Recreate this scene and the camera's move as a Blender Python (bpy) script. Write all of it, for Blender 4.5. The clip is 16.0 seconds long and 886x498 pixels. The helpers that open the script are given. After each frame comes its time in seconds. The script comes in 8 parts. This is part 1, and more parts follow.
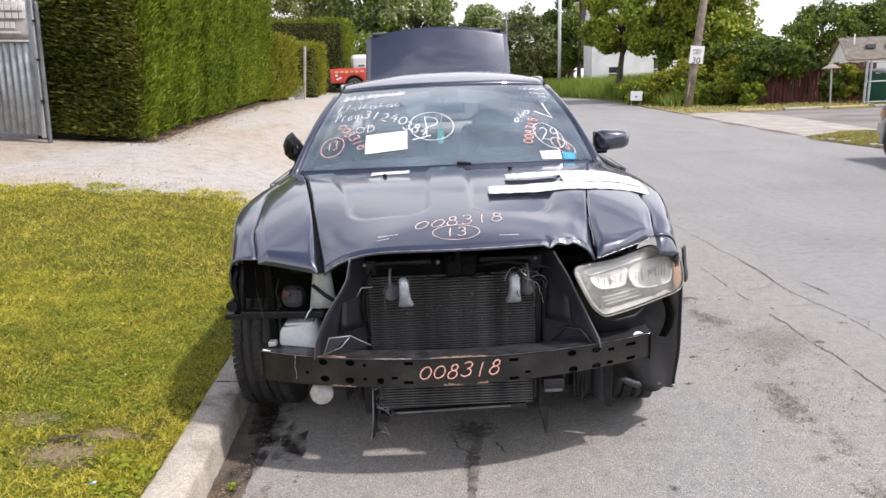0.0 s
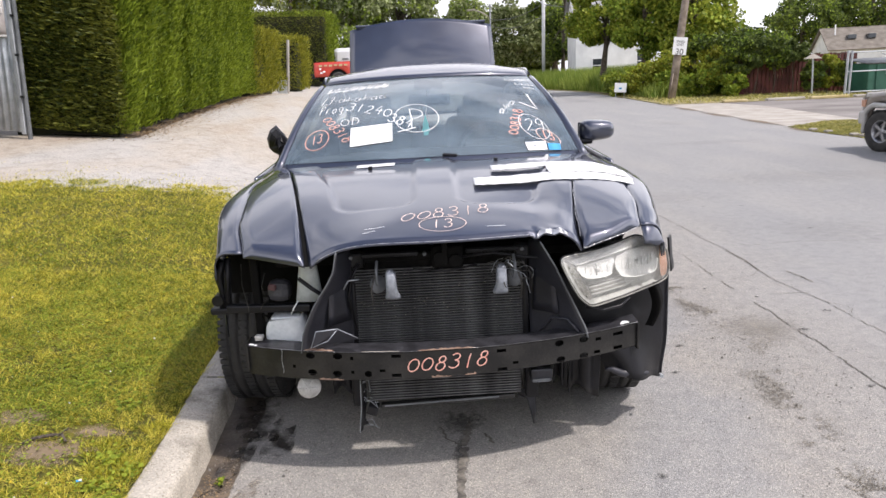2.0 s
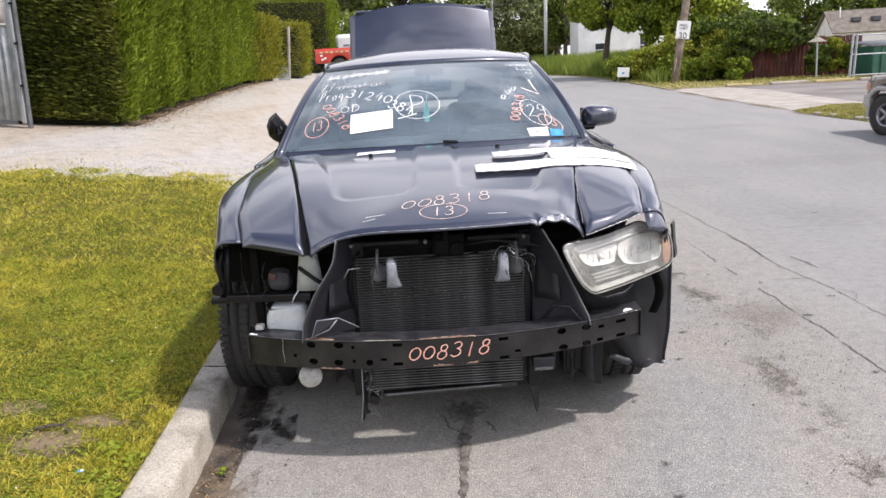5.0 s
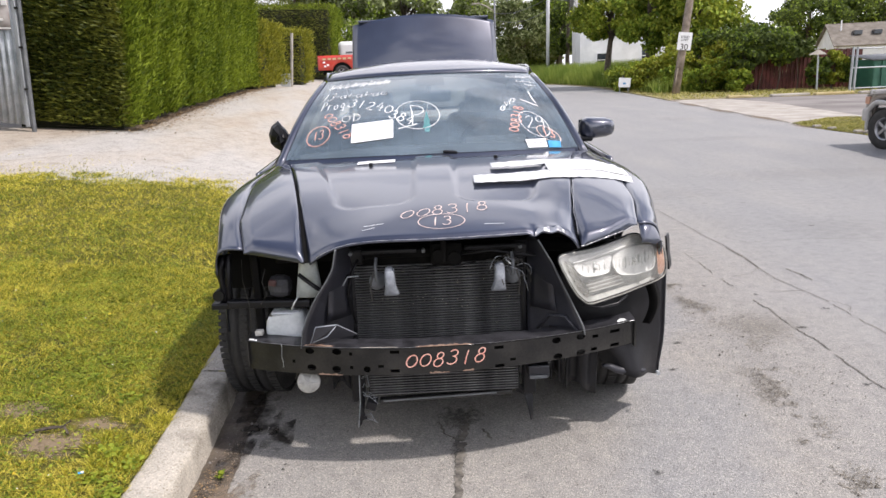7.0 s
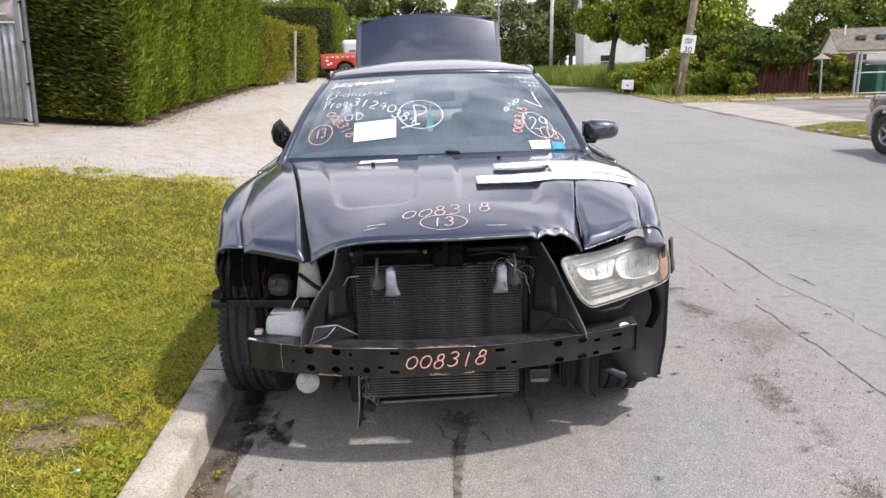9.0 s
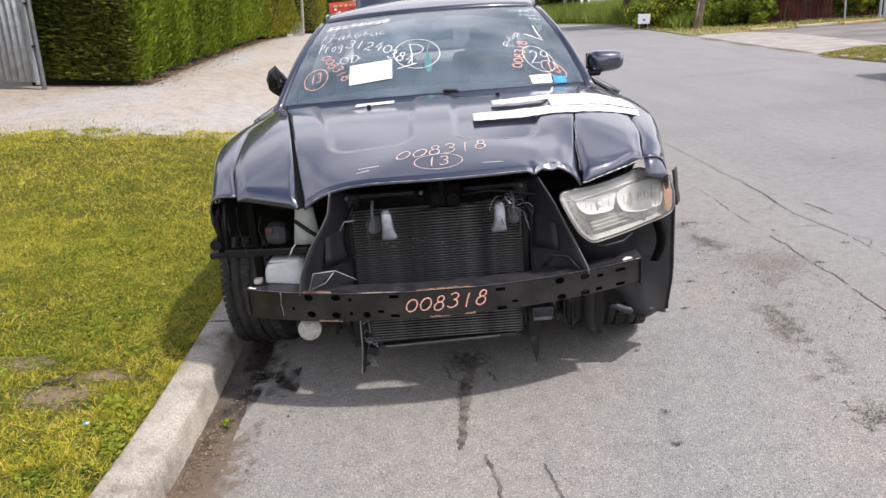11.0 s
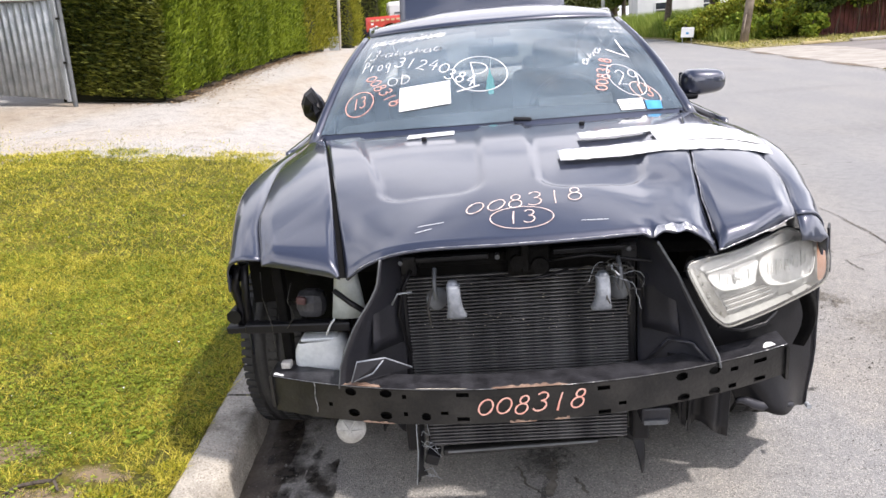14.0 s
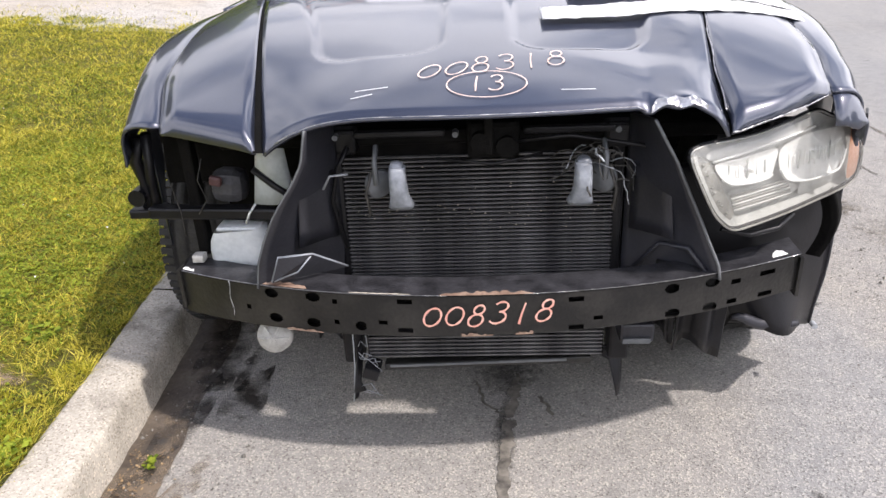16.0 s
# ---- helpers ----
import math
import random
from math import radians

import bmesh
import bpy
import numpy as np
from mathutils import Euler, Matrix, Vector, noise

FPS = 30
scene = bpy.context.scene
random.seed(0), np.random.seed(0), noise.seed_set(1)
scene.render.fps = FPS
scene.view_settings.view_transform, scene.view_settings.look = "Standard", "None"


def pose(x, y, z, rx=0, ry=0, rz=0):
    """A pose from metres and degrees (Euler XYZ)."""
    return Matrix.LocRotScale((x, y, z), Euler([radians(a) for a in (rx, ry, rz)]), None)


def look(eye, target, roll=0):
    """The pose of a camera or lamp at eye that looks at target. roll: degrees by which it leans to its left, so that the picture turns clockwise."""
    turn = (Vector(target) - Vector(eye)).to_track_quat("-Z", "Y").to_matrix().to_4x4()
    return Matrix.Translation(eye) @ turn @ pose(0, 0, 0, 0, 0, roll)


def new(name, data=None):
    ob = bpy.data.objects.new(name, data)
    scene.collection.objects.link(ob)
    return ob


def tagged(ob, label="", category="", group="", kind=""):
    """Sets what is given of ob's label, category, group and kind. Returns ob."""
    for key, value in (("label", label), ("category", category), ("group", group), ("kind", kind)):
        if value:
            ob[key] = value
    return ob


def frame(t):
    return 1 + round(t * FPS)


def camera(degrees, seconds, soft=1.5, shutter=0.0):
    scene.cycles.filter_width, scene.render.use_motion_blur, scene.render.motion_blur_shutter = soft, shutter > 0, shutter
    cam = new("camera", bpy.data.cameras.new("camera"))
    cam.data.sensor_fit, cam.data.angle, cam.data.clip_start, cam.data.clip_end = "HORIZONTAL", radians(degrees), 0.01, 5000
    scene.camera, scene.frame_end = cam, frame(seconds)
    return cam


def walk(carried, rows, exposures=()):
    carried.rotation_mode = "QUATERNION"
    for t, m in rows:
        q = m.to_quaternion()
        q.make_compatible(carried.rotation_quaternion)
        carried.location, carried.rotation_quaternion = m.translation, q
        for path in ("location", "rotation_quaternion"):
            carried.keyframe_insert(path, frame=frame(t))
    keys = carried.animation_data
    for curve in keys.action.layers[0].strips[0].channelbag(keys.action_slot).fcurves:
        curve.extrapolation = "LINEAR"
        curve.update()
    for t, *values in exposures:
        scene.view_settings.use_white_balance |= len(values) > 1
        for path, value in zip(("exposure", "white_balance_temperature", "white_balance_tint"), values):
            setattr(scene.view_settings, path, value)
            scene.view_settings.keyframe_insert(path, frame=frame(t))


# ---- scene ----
cam = camera(63.0, 16.0)
PATH = [
    (0, (0.01, -2.553, 1.458), (-0.023, -0.603, 1.012), -2.4),
    (0.5, (0.007, -2.561, 1.454), (-0.027, -0.607, 1.032), -2.4),
    (1, (0.005, -2.567, 1.454), (-0.034, -0.616, 1.017), -3.0),
    (1.5, (0.005, -2.553, 1.453), (-0.031, -0.612, 0.978), -3.4),
    (2, (0.009, -2.547, 1.45), (0.013, -0.602, 0.985), -2.8),
    (2.5, (0.006, -2.545, 1.449), (0.005, -0.609, 0.95), -2.2),
    (3, (0.002, -2.542, 1.44), (-0.005, -0.609, 0.93), -1.5),
    (3.5, (0.014, -2.53, 1.442), (0.02, -0.6, 0.919), -3.3),
    (4, (0.016, -2.533, 1.443), (0.045, -0.598, 0.939), -3.2),
    (4.5, (0.012, -2.526, 1.438), (0.008, -0.593, 0.924), -3.2),
    (4.7, (0.013, -2.524, 1.442), (0.007, -0.59, 0.935), -3.2),
    (6.8, (0.029, -2.537, 1.463), (0.02, -0.597, 0.977), -3.0),
    (7, (0.025, -2.566, 1.466), (0.02, -0.624, 0.985), -2.5),
    (7.5, (0.022, -2.544, 1.46), (-0.033, -0.607, 0.964), -2.2),
    (8, (0.019, -2.544, 1.467), (-0.011, -0.602, 0.987), -1.8),
    (10.3, (0.044, -2.551, 1.454), (0.043, -0.613, 0.957), -1.8),
    (10.5, (0.07, -2.558, 1.448), (0.048, -0.626, 0.931), -2.4),
    (11, (0.105, -2.503, 1.42), (0.033, -0.601, 0.805), -4.7),
    (11.5, (0.041, -2.29, 1.404), (-0.082, -0.382, 0.818), -2.2),
    (12, (-0.049, -2.098, 1.395), (-0.136, -0.206, 0.75), -1.2),
    (12.5, (-0.012, -1.964, 1.389), (-0.228, -0.062, 0.81), -2.1),
    (13, (0.118, -1.8, 1.378), (-0.128, 0.106, 0.822), -5.6),
    (13.5, (0.095, -1.794, 1.408), (0.201, 0.117, 0.828), -3.1),
    (14, (-0.045, -1.87, 1.424), (-0.204, 0.039, 0.851), -4.9),
    (14.5, (-0.074, -1.877, 1.388), (-0.277, -0.004, 0.717), -3.3),
    (15, (-0.067, -1.848, 1.363), (-0.156, 0.038, 0.703), -0.7),
    (15.5, (-0.012, -1.658, 1.288), (-0.09, 0.19, 0.527), -2.4),
    (16, (0.03, -1.515, 1.259), (-0.114, 0.295, 0.42), -2.8),
]
walk(cam, [(t, look(eye, target, roll)) for t, eye, target, roll in PATH],
     [(0, 0.0, 6500, 16), (10.5, 0.0, 6500, 16), (11.0, -0.1, 6500, 16), (11.5, -0.17, 6500, 16), (12.0, -0.12, 6500, 16), (12.5, -0.04, 6500, 16), (13.0, 0.1, 6500, 16), (14.0, 0.28, 6500, 16), (15.0, 0.22, 6500, 16), (16, 0.22, 6500, 16)])

# ---- world and light ----
SUN_FROM = Vector((0.57, -0.25, 1.0)).normalized()
world = bpy.data.worlds.new("world")
scene.world = world
world.use_nodes = True
wn, wl = world.node_tree.nodes, world.node_tree.links
wn.clear()
w_out = wn.new("ShaderNodeOutputWorld")
w_bg = wn.new("ShaderNodeBackground")
w_sky = wn.new("ShaderNodeTexSky")
w_sky.sky_type, w_sky.sun_disc = "NISHITA", False
w_sky.sun_elevation = math.asin(SUN_FROM.z)
w_sky.sun_rotation = math.atan2(SUN_FROM.x, SUN_FROM.y)
w_sky.dust_density = 2.0
w_co = wn.new("ShaderNodeTexCoord")
w_map = wn.new("ShaderNodeMapping")
w_map.inputs["Scale"].default_value = (1.0, 1.0, 2.6)
w_noise = wn.new("ShaderNodeTexNoise")
w_noise.inputs["Scale"].default_value, w_noise.inputs["Detail"].default_value = 2.1, 7.0
w_noise.inputs["Roughness"].default_value = 0.55
w_ramp = wn.new("ShaderNodeValToRGB")
w_ramp.color_ramp.elements[0].position, w_ramp.color_ramp.elements[1].position = 0.38, 0.62
w_mix = wn.new("ShaderNodeMix")
w_mix.data_type = "RGBA"
CLOUD = (18.5, 18.9, 19.8, 1)
w_dot = wn.new("ShaderNodeVectorMath")
w_dot.operation = "DOT_PRODUCT"
w_dot.inputs[1].default_value = SUN_FROM
w_glow = wn.new("ShaderNodeMath")
w_glow.operation, w_glow.use_clamp = "MULTIPLY_ADD", True
w_glow.inputs[1].default_value, w_glow.inputs[2].default_value = 0.5, 0.5
w_cloud = wn.new("ShaderNodeVectorMath")
w_cloud.operation = "SCALE"
w_cloud.inputs[0].default_value = CLOUD[:3]
wl.new(w_co.outputs["Generated"], w_dot.inputs[0])
wl.new(w_dot.outputs["Value"], w_glow.inputs[0])
wl.new(w_glow.outputs[0], w_cloud.inputs["Scale"])
wl.new(w_cloud.outputs["Vector"], w_mix.inputs["B"])
wl.new(w_co.outputs["Generated"], w_map.inputs["Vector"])
wl.new(w_map.outputs["Vector"], w_noise.inputs["Vector"])
w_sep = wn.new("ShaderNodeSeparateXYZ")
w_low = wn.new("ShaderNodeMath")
w_low.operation = "MULTIPLY_ADD"
w_low.inputs[1].default_value, w_low.inputs[2].default_value = -0.62, 0.365
w_add = wn.new("ShaderNodeMath")
w_add.operation = "ADD"
wl.new(w_co.outputs["Generated"], w_sep.inputs[0])
wl.new(w_sep.outputs["Z"], w_low.inputs[0])
wl.new(w_low.outputs[0], w_add.inputs[0])
wl.new(w_noise.outputs["Fac"], w_add.inputs[1])
wl.new(w_add.outputs[0], w_ramp.inputs["Fac"])
wl.new(w_ramp.outputs["Color"], w_mix.inputs["Factor"])
wl.new(w_sky.outputs["Color"], w_mix.inputs["A"])
wl.new(w_mix.outputs["Result"], w_bg.inputs["Color"])
w_bg.inputs["Strength"].default_value = 0.142
wl.new(w_bg.outputs["Background"], w_out.inputs["Surface"])

sun = new("sun", bpy.data.lights.new("sun", "SUN"))
sun.data.energy, sun.data.angle, sun.data.color = 3.8, radians(2.2), (1.0, 0.96, 0.895)
sun.matrix_world = look(SUN_FROM * 60, (0, 0, 0))


def lerp(a, b, t):
    return a + (b - a) * t


# ---- materials ----
def shader(name):
    m = bpy.data.materials.new(name)
    m.use_nodes = True
    t = m.node_tree
    return m, t.nodes, t.links, t.nodes["Principled BSDF"]


def ramp_of(n, stops):
    r = n.new("ShaderNodeValToRGB")
    while len(r.color_ramp.elements) < len(stops):
        r.color_ramp.elements.new(0.5)
    for e, (p, c) in zip(r.color_ramp.elements, stops):
        e.position, e.color = p, (*c, 1)
    return r


def stuff_mat(name, dark, light, scale=8.0, fine=90.0, rough=0.7, bump=0.15, metallic=0.0, coat=0.0, island=0.0, fine_amount=0.35, contrast=(0.3, 0.7), spec=0.5, bump_d=0.01):
    """Colour that wanders between two tones at a large and a fine scale, with fine relief."""
    m, n, l, p = shader(name)
    co = n.new("ShaderNodeTexCoord")
    a = n.new("ShaderNodeTexNoise")
    a.inputs["Scale"].default_value, a.inputs["Detail"].default_value = scale, 4
    b = n.new("ShaderNodeTexNoise")
    b.inputs["Scale"].default_value, b.inputs["Detail"].default_value = fine, 3
    l.new(co.outputs["Object"], a.inputs["Vector"])
    l.new(co.outputs["Object"], b.inputs["Vector"])
    mixv = n.new("ShaderNodeMath")
    mixv.operation = "MULTIPLY_ADD"
    l.new(b.outputs["Fac"], mixv.inputs[0])
    mixv.inputs[1].default_value = fine_amount
    l.new(a.outputs["Fac"], mixv.inputs[2])
    shift = n.new("ShaderNodeMath")
    shift.operation = "SUBTRACT"
    shift.inputs[1].default_value = fine_amount / 2
    l.new(mixv.outputs[0], shift.inputs[0])
    value = shift.outputs[0]
    if island:
        g = n.new("ShaderNodeNewGeometry")
        add = n.new("ShaderNodeMath")
        add.operation = "MULTIPLY_ADD"
        l.new(g.outputs["Random Per Island"], add.inputs[0])
        add.inputs[1].default_value = island
        sub = n.new("ShaderNodeMath")
        sub.operation = "SUBTRACT"
        sub.inputs[1].default_value = island / 2
        l.new(value, add.inputs[2])
        l.new(add.outputs[0], sub.inputs[0])
        value = sub.outputs[0]
    r = ramp_of(n, [(contrast[0], dark), (contrast[1], light)])
    l.new(value, r.inputs["Fac"])
    l.new(r.outputs["Color"], p.inputs["Base Color"])
    p.inputs["Roughness"].default_value, p.inputs["Metallic"].default_value = rough, metallic
    p.inputs["Coat Weight"].default_value, p.inputs["Coat Roughness"].default_value = coat, 0.04
    p.inputs["Specular IOR Level"].default_value = spec
    if bump:
        bp = n.new("ShaderNodeBump")
        bp.inputs["Strength"].default_value, bp.inputs["Distance"].default_value = bump, bump_d
        l.new(b.outputs["Fac"], bp.inputs["Height"])
        l.new(bp.outputs["Normal"], p.inputs["Normal"])
    return m


def leaf_mat(name, dark, light, scale=0.6, island=0.5, contrast=(0.2, 0.8)):
    m = stuff_mat(name, dark, light, scale, 9.0, 0.55, 0, island=island, fine_amount=0.5, contrast=contrast, spec=0.25)
    n, l = m.node_tree.nodes, m.node_tree.links
    p = n["Principled BSDF"]
    tr = n.new("ShaderNodeBsdfTranslucent")
    mx = n.new("ShaderNodeMixShader")
    mx.inputs[0].default_value = 0.3
    l.new(p.inputs["Base Color"].links[0].from_socket, tr.inputs["Color"])
    l.new(p.outputs[0], mx.inputs[1])
    l.new(tr.outputs[0], mx.inputs[2])
    l.new(mx.outputs[0], n["Material Output"].inputs["Surface"])
    return m


def glass_mat(name, tint, haze, haze_colour, ior=1.5, rough=0.02):
    """A thin pane: clear with a tint, a diffuse film, and a mirror sheen by Fresnel."""
    m, n, l, p = shader(name)
    n.remove(p)
    tr = n.new("ShaderNodeBsdfTransparent")
    tr.inputs["Color"].default_value = (*tint, 1)
    df = n.new("ShaderNodeBsdfDiffuse")
    df.inputs["Color"].default_value = (*haze_colour, 1)
    no = n.new("ShaderNodeTexNoise")
    no.inputs["Scale"].default_value, no.inputs["Detail"].default_value = 3.0, 5
    co = n.new("ShaderNodeTexCoord")
    l.new(co.outputs["Object"], no.inputs["Vector"])
    mu = n.new("ShaderNodeMath")
    mu.operation = "MULTIPLY"
    mu.inputs[1].default_value = haze * 2
    l.new(no.outputs["Fac"], mu.inputs[0])
    m1 = n.new("ShaderNodeMixShader")
    l.new(mu.outputs[0], m1.inputs[0])
    l.new(tr.outputs[0], m1.inputs[1])
    l.new(df.outputs[0], m1.inputs[2])
    gl = n.new("ShaderNodeBsdfGlossy")
    gl.inputs["Roughness"].default_value = rough
    fr = n.new("ShaderNodeFresnel")
    fr.inputs["IOR"].default_value = ior
    m2 = n.new("ShaderNodeMixShader")
    l.new(fr.outputs[0], m2.inputs[0])
    l.new(m1.outputs[0], m2.inputs[1])
    l.new(gl.outputs[0], m2.inputs[2])
    l.new(m2.outputs[0], n["Material Output"].inputs["Surface"])
    return m


PAINT = stuff_mat("car_paint", (0.024, 0.03, 0.054), (0.042, 0.051, 0.083), 3.0, 260.0, 0.36, 0.0, 0.35, 1.0, spec=0.6)
PAINT.node_tree.nodes["Principled BSDF"].inputs["Coat IOR"].default_value = 1.72
PAINT.node_tree.nodes["Principled BSDF"].inputs["Coat Roughness"].default_value = 0.07
BLACK_STEEL = stuff_mat("black_steel", (0.011, 0.011, 0.011), (0.04, 0.038, 0.035), 9.0, 120.0, 0.42, 0.12, 0.0, spec=0.4, contrast=(0.4, 0.85))
DUSTY = stuff_mat("dusty_black_steel", (0.012, 0.012, 0.014), (0.062, 0.062, 0.07), 22.0, 140.0, 0.4, 0.12, contrast=(0.3, 0.85), spec=0.4)
PLASTIC = stuff_mat("black_plastic", (0.005, 0.005, 0.006), (0.016, 0.016, 0.019), 6.0, 200.0, 0.36, 0.06, spec=0.3)
SHROUD = stuff_mat("shroud_plastic", (0.015, 0.0155, 0.02), (0.038, 0.039, 0.048), 5.0, 160.0, 0.36, 0.05, spec=0.45)
# near-black for grimy parts and for shade painted into recesses
DARK = stuff_mat("grimy_shade_black", (0.002, 0.002, 0.002), (0.008, 0.0075, 0.007), 12.0, 150.0, 0.75, 0.2, spec=0.12)
FIN = stuff_mat("condenser_fin", (0.05, 0.05, 0.053), (0.2, 0.198, 0.2), 14.0, 240.0, 0.5, 0.2, 0.2, contrast=(0.35, 0.8))
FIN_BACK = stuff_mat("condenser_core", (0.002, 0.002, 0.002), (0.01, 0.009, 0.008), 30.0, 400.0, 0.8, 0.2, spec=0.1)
RUBBER = stuff_mat("tyre_rubber", (0.018, 0.018, 0.018), (0.05, 0.048, 0.045), 9.0, 120.0, 0.75, 0.25)
ALLOY = stuff_mat("alloy", (0.25, 0.25, 0.26), (0.5, 0.5, 0.52), 12.0, 100.0, 0.35, 0.05, 0.8)
HORN_GREY = stuff_mat("horn_grey", (0.1, 0.112, 0.13), (0.32, 0.345, 0.385), 14.0, 90.0, 0.4, 0.06, 0.1)
TANK_WHITE = stuff_mat("white_tank", (0.6, 0.64, 0.65), (0.86, 0.89, 0.9), 10.0, 90.0, 0.45, 0.1)
GREY_PANEL = stuff_mat("pale_grey_panel", (0.45, 0.49, 0.48), (0.68, 0.72, 0.71), 10.0, 90.0, 0.5, 0.08)
FOG_GREY = stuff_mat("fog_lamp_grey", (0.35, 0.34, 0.32), (0.6, 0.6, 0.57), 30.0, 160.0, 0.5, 0.3)
GREY_BOX = stuff_mat("grey_box", (0.03, 0.03, 0.034), (0.08, 0.08, 0.088), 14.0, 120.0, 0.6, 0.15)
WIRE = stuff_mat("wire", (0.015, 0.015, 0.015), (0.1, 0.095, 0.085), 40.0, 200.0, 0.6, 0.0)
BARE = stuff_mat("bare_metal", (0.35, 0.35, 0.36), (0.75, 0.75, 0.76), 40.0, 200.0, 0.3, 0.3, 0.9)
RUST = stuff_mat("primer_scrape", (0.17, 0.1, 0.07), (0.4, 0.29, 0.22), 30.0, 160.0, 0.7, 0.2)
RED = stuff_mat("red_connector", (0.07, 0.03, 0.03), (0.13, 0.06, 0.06), 30.0, 160.0, 0.5, 0.1)
CHALK_WHITE = stuff_mat("white_marker", (0.75, 0.78, 0.78), (0.95, 0.96, 0.95), 40.0, 300.0, 0.8, 0.0)
CHALK_PINK = stuff_mat("pink_marker", (0.75, 0.33, 0.26), (0.95, 0.6, 0.5), 30.0, 300.0, 0.8, 0.0)
CHALK_PALE = stuff_mat("pale_pink_marker", (0.6, 0.44, 0.38), (0.9, 0.74, 0.67), 30.0, 300.0, 0.8, 0.0)
PAPER = stuff_mat("white_paper", (0.8, 0.81, 0.82), (0.88, 0.89, 0.9), 6.0, 60.0, 0.8, 0.03)
TAPE = stuff_mat("white_tape", (0.7, 0.71, 0.72), (0.85, 0.86, 0.87), 9.0, 60.0, 0.5, 0.15)
SEAT = stuff_mat("seat_cloth", (0.012, 0.012, 0.013), (0.03, 0.03, 0.032), 8.0, 200.0, 0.9, 0.2)
DASH = stuff_mat("dash_plastic", (0.02, 0.021, 0.023), (0.04, 0.041, 0.044), 5.0, 200.0, 0.6, 0.1)
LINER = stuff_mat("headliner", (0.12, 0.12, 0.115), (0.2, 0.2, 0.19), 5.0, 200.0, 0.9, 0.1)
TEAL = stuff_mat("teal_card", (0.12, 0.75, 0.72), (0.2, 0.85, 0.82), 20.0, 100.0, 0.7, 0.0)
BLUE = stuff_mat("blue_sticker", (0.02, 0.24, 0.5), (0.05, 0.35, 0.62), 20.0, 100.0, 0.5, 0.0)
# film is dust plus the sky's bluish haze, put into its colour
WINDSHIELD = glass_mat("windshield_glass", (0.74, 0.83, 0.84), 0.29, (0.36, 0.47, 0.56), 1.66)
SIDE_GLASS = glass_mat("side_glass", (0.45, 0.5, 0.5), 0.03, (0.4, 0.44, 0.45))
REAR_GLASS = glass_mat("rear_glass", (0.7, 0.78, 0.72), 0.28, (0.62, 0.72, 0.62))
LENS = glass_mat("lamp_lens", (0.95, 0.945, 0.92), 0.15, (0.8, 0.79, 0.74), 1.45, 0.08)
REFLECTOR = stuff_mat("lamp_reflector", (0.38, 0.39, 0.39), (0.55, 0.56, 0.56), 30.0, 60.0, 0.4, 0.12, 0.3)
LAMP_TRIM = stuff_mat("lamp_trim", (0.3, 0.3, 0.285), (0.5, 0.5, 0.475), 20.0, 120.0, 0.35, 0.1, 0.4)
FROST = stuff_mat("frosted_lamp_plastic", (0.42, 0.435, 0.43), (0.62, 0.635, 0.63), 25.0, 120.0, 0.45, 0.1, 0.1)
CHROME = stuff_mat("lamp_chrome", (0.7, 0.71, 0.71), (0.9, 0.91, 0.91), 30.0, 90.0, 0.35, 0.15, 0.0)
AMBER = stuff_mat("amber_lens", (0.45, 0.22, 0.13), (0.6, 0.36, 0.26), 30.0, 120.0, 0.3, 0.1)
MIRROR = stuff_mat("mirror_glass", (0.7, 0.72, 0.74), (0.75, 0.77, 0.79), 2.0, 50.0, 0.03, 0.0, 1.0)

SIDEWALK = stuff_mat("sidewalk_concrete", (0.27, 0.245, 0.21), (0.44, 0.41, 0.365), 1.6, 30.0, 0.9, 0.3)
SOIL = stuff_mat("soil", (0.05, 0.037, 0.026), (0.16, 0.12, 0.085), 3.0, 40.0, 0.95, 0.8, bump_d=0.03)
LITTER = stuff_mat("dry_leaf", (0.1, 0.065, 0.035), (0.36, 0.25, 0.13), 3.0, 30.0, 0.9, 0.0, island=0.6)
WEED_LEAF = leaf_mat("weed_leaf", (0.27, 0.29, 0.015), (0.6, 0.54, 0.06), 3.0, 0.5)
DANDELION = stuff_mat("dandelion", (0.6, 0.42, 0.02), (0.8, 0.6, 0.05), 9.0, 60.0, 0.8, 0.0)
PIT = stuff_mat("asphalt_pit", (0.1, 0.087, 0.065), (0.28, 0.25, 0.2), 30.0, 90.0, 0.95, 0.0, island=0.5)
PEBBLE = stuff_mat("pebble", (0.09, 0.085, 0.075), (0.32, 0.3, 0.27), 9.0, 60.0, 0.9, 0.3)
TURF = stuff_mat("turf", (0.03, 0.034, 0.003), (0.17, 0.145, 0.014), 1.3, 45.0, 0.95, 0.8, fine_amount=0.5, bump_d=0.03)
DRY_TURF = stuff_mat("dry_turf", (0.12, 0.11, 0.04), (0.38, 0.32, 0.15), 1.6, 30.0, 0.95, 0.6, fine_amount=0.5, bump_d=0.03)
FIELD = stuff_mat("far_field", (0.1, 0.13, 0.03), (0.22, 0.22, 0.07), 0.3, 8.0, 0.95, 0.4)
BLADE = leaf_mat("grass_blade", (0.13, 0.165, 0.012), (0.74, 0.635, 0.1), 3.2, 0.95, (0.22, 0.8))
CLOVER = leaf_mat("clover_leaf", (0.08, 0.135, 0.008), (0.34, 0.4, 0.04), 2.0, 0.7)
STRIP_GRASS = leaf_mat("rough_grass", (0.17, 0.18, 0.035), (0.5, 0.45, 0.15), 0.9, 0.5)
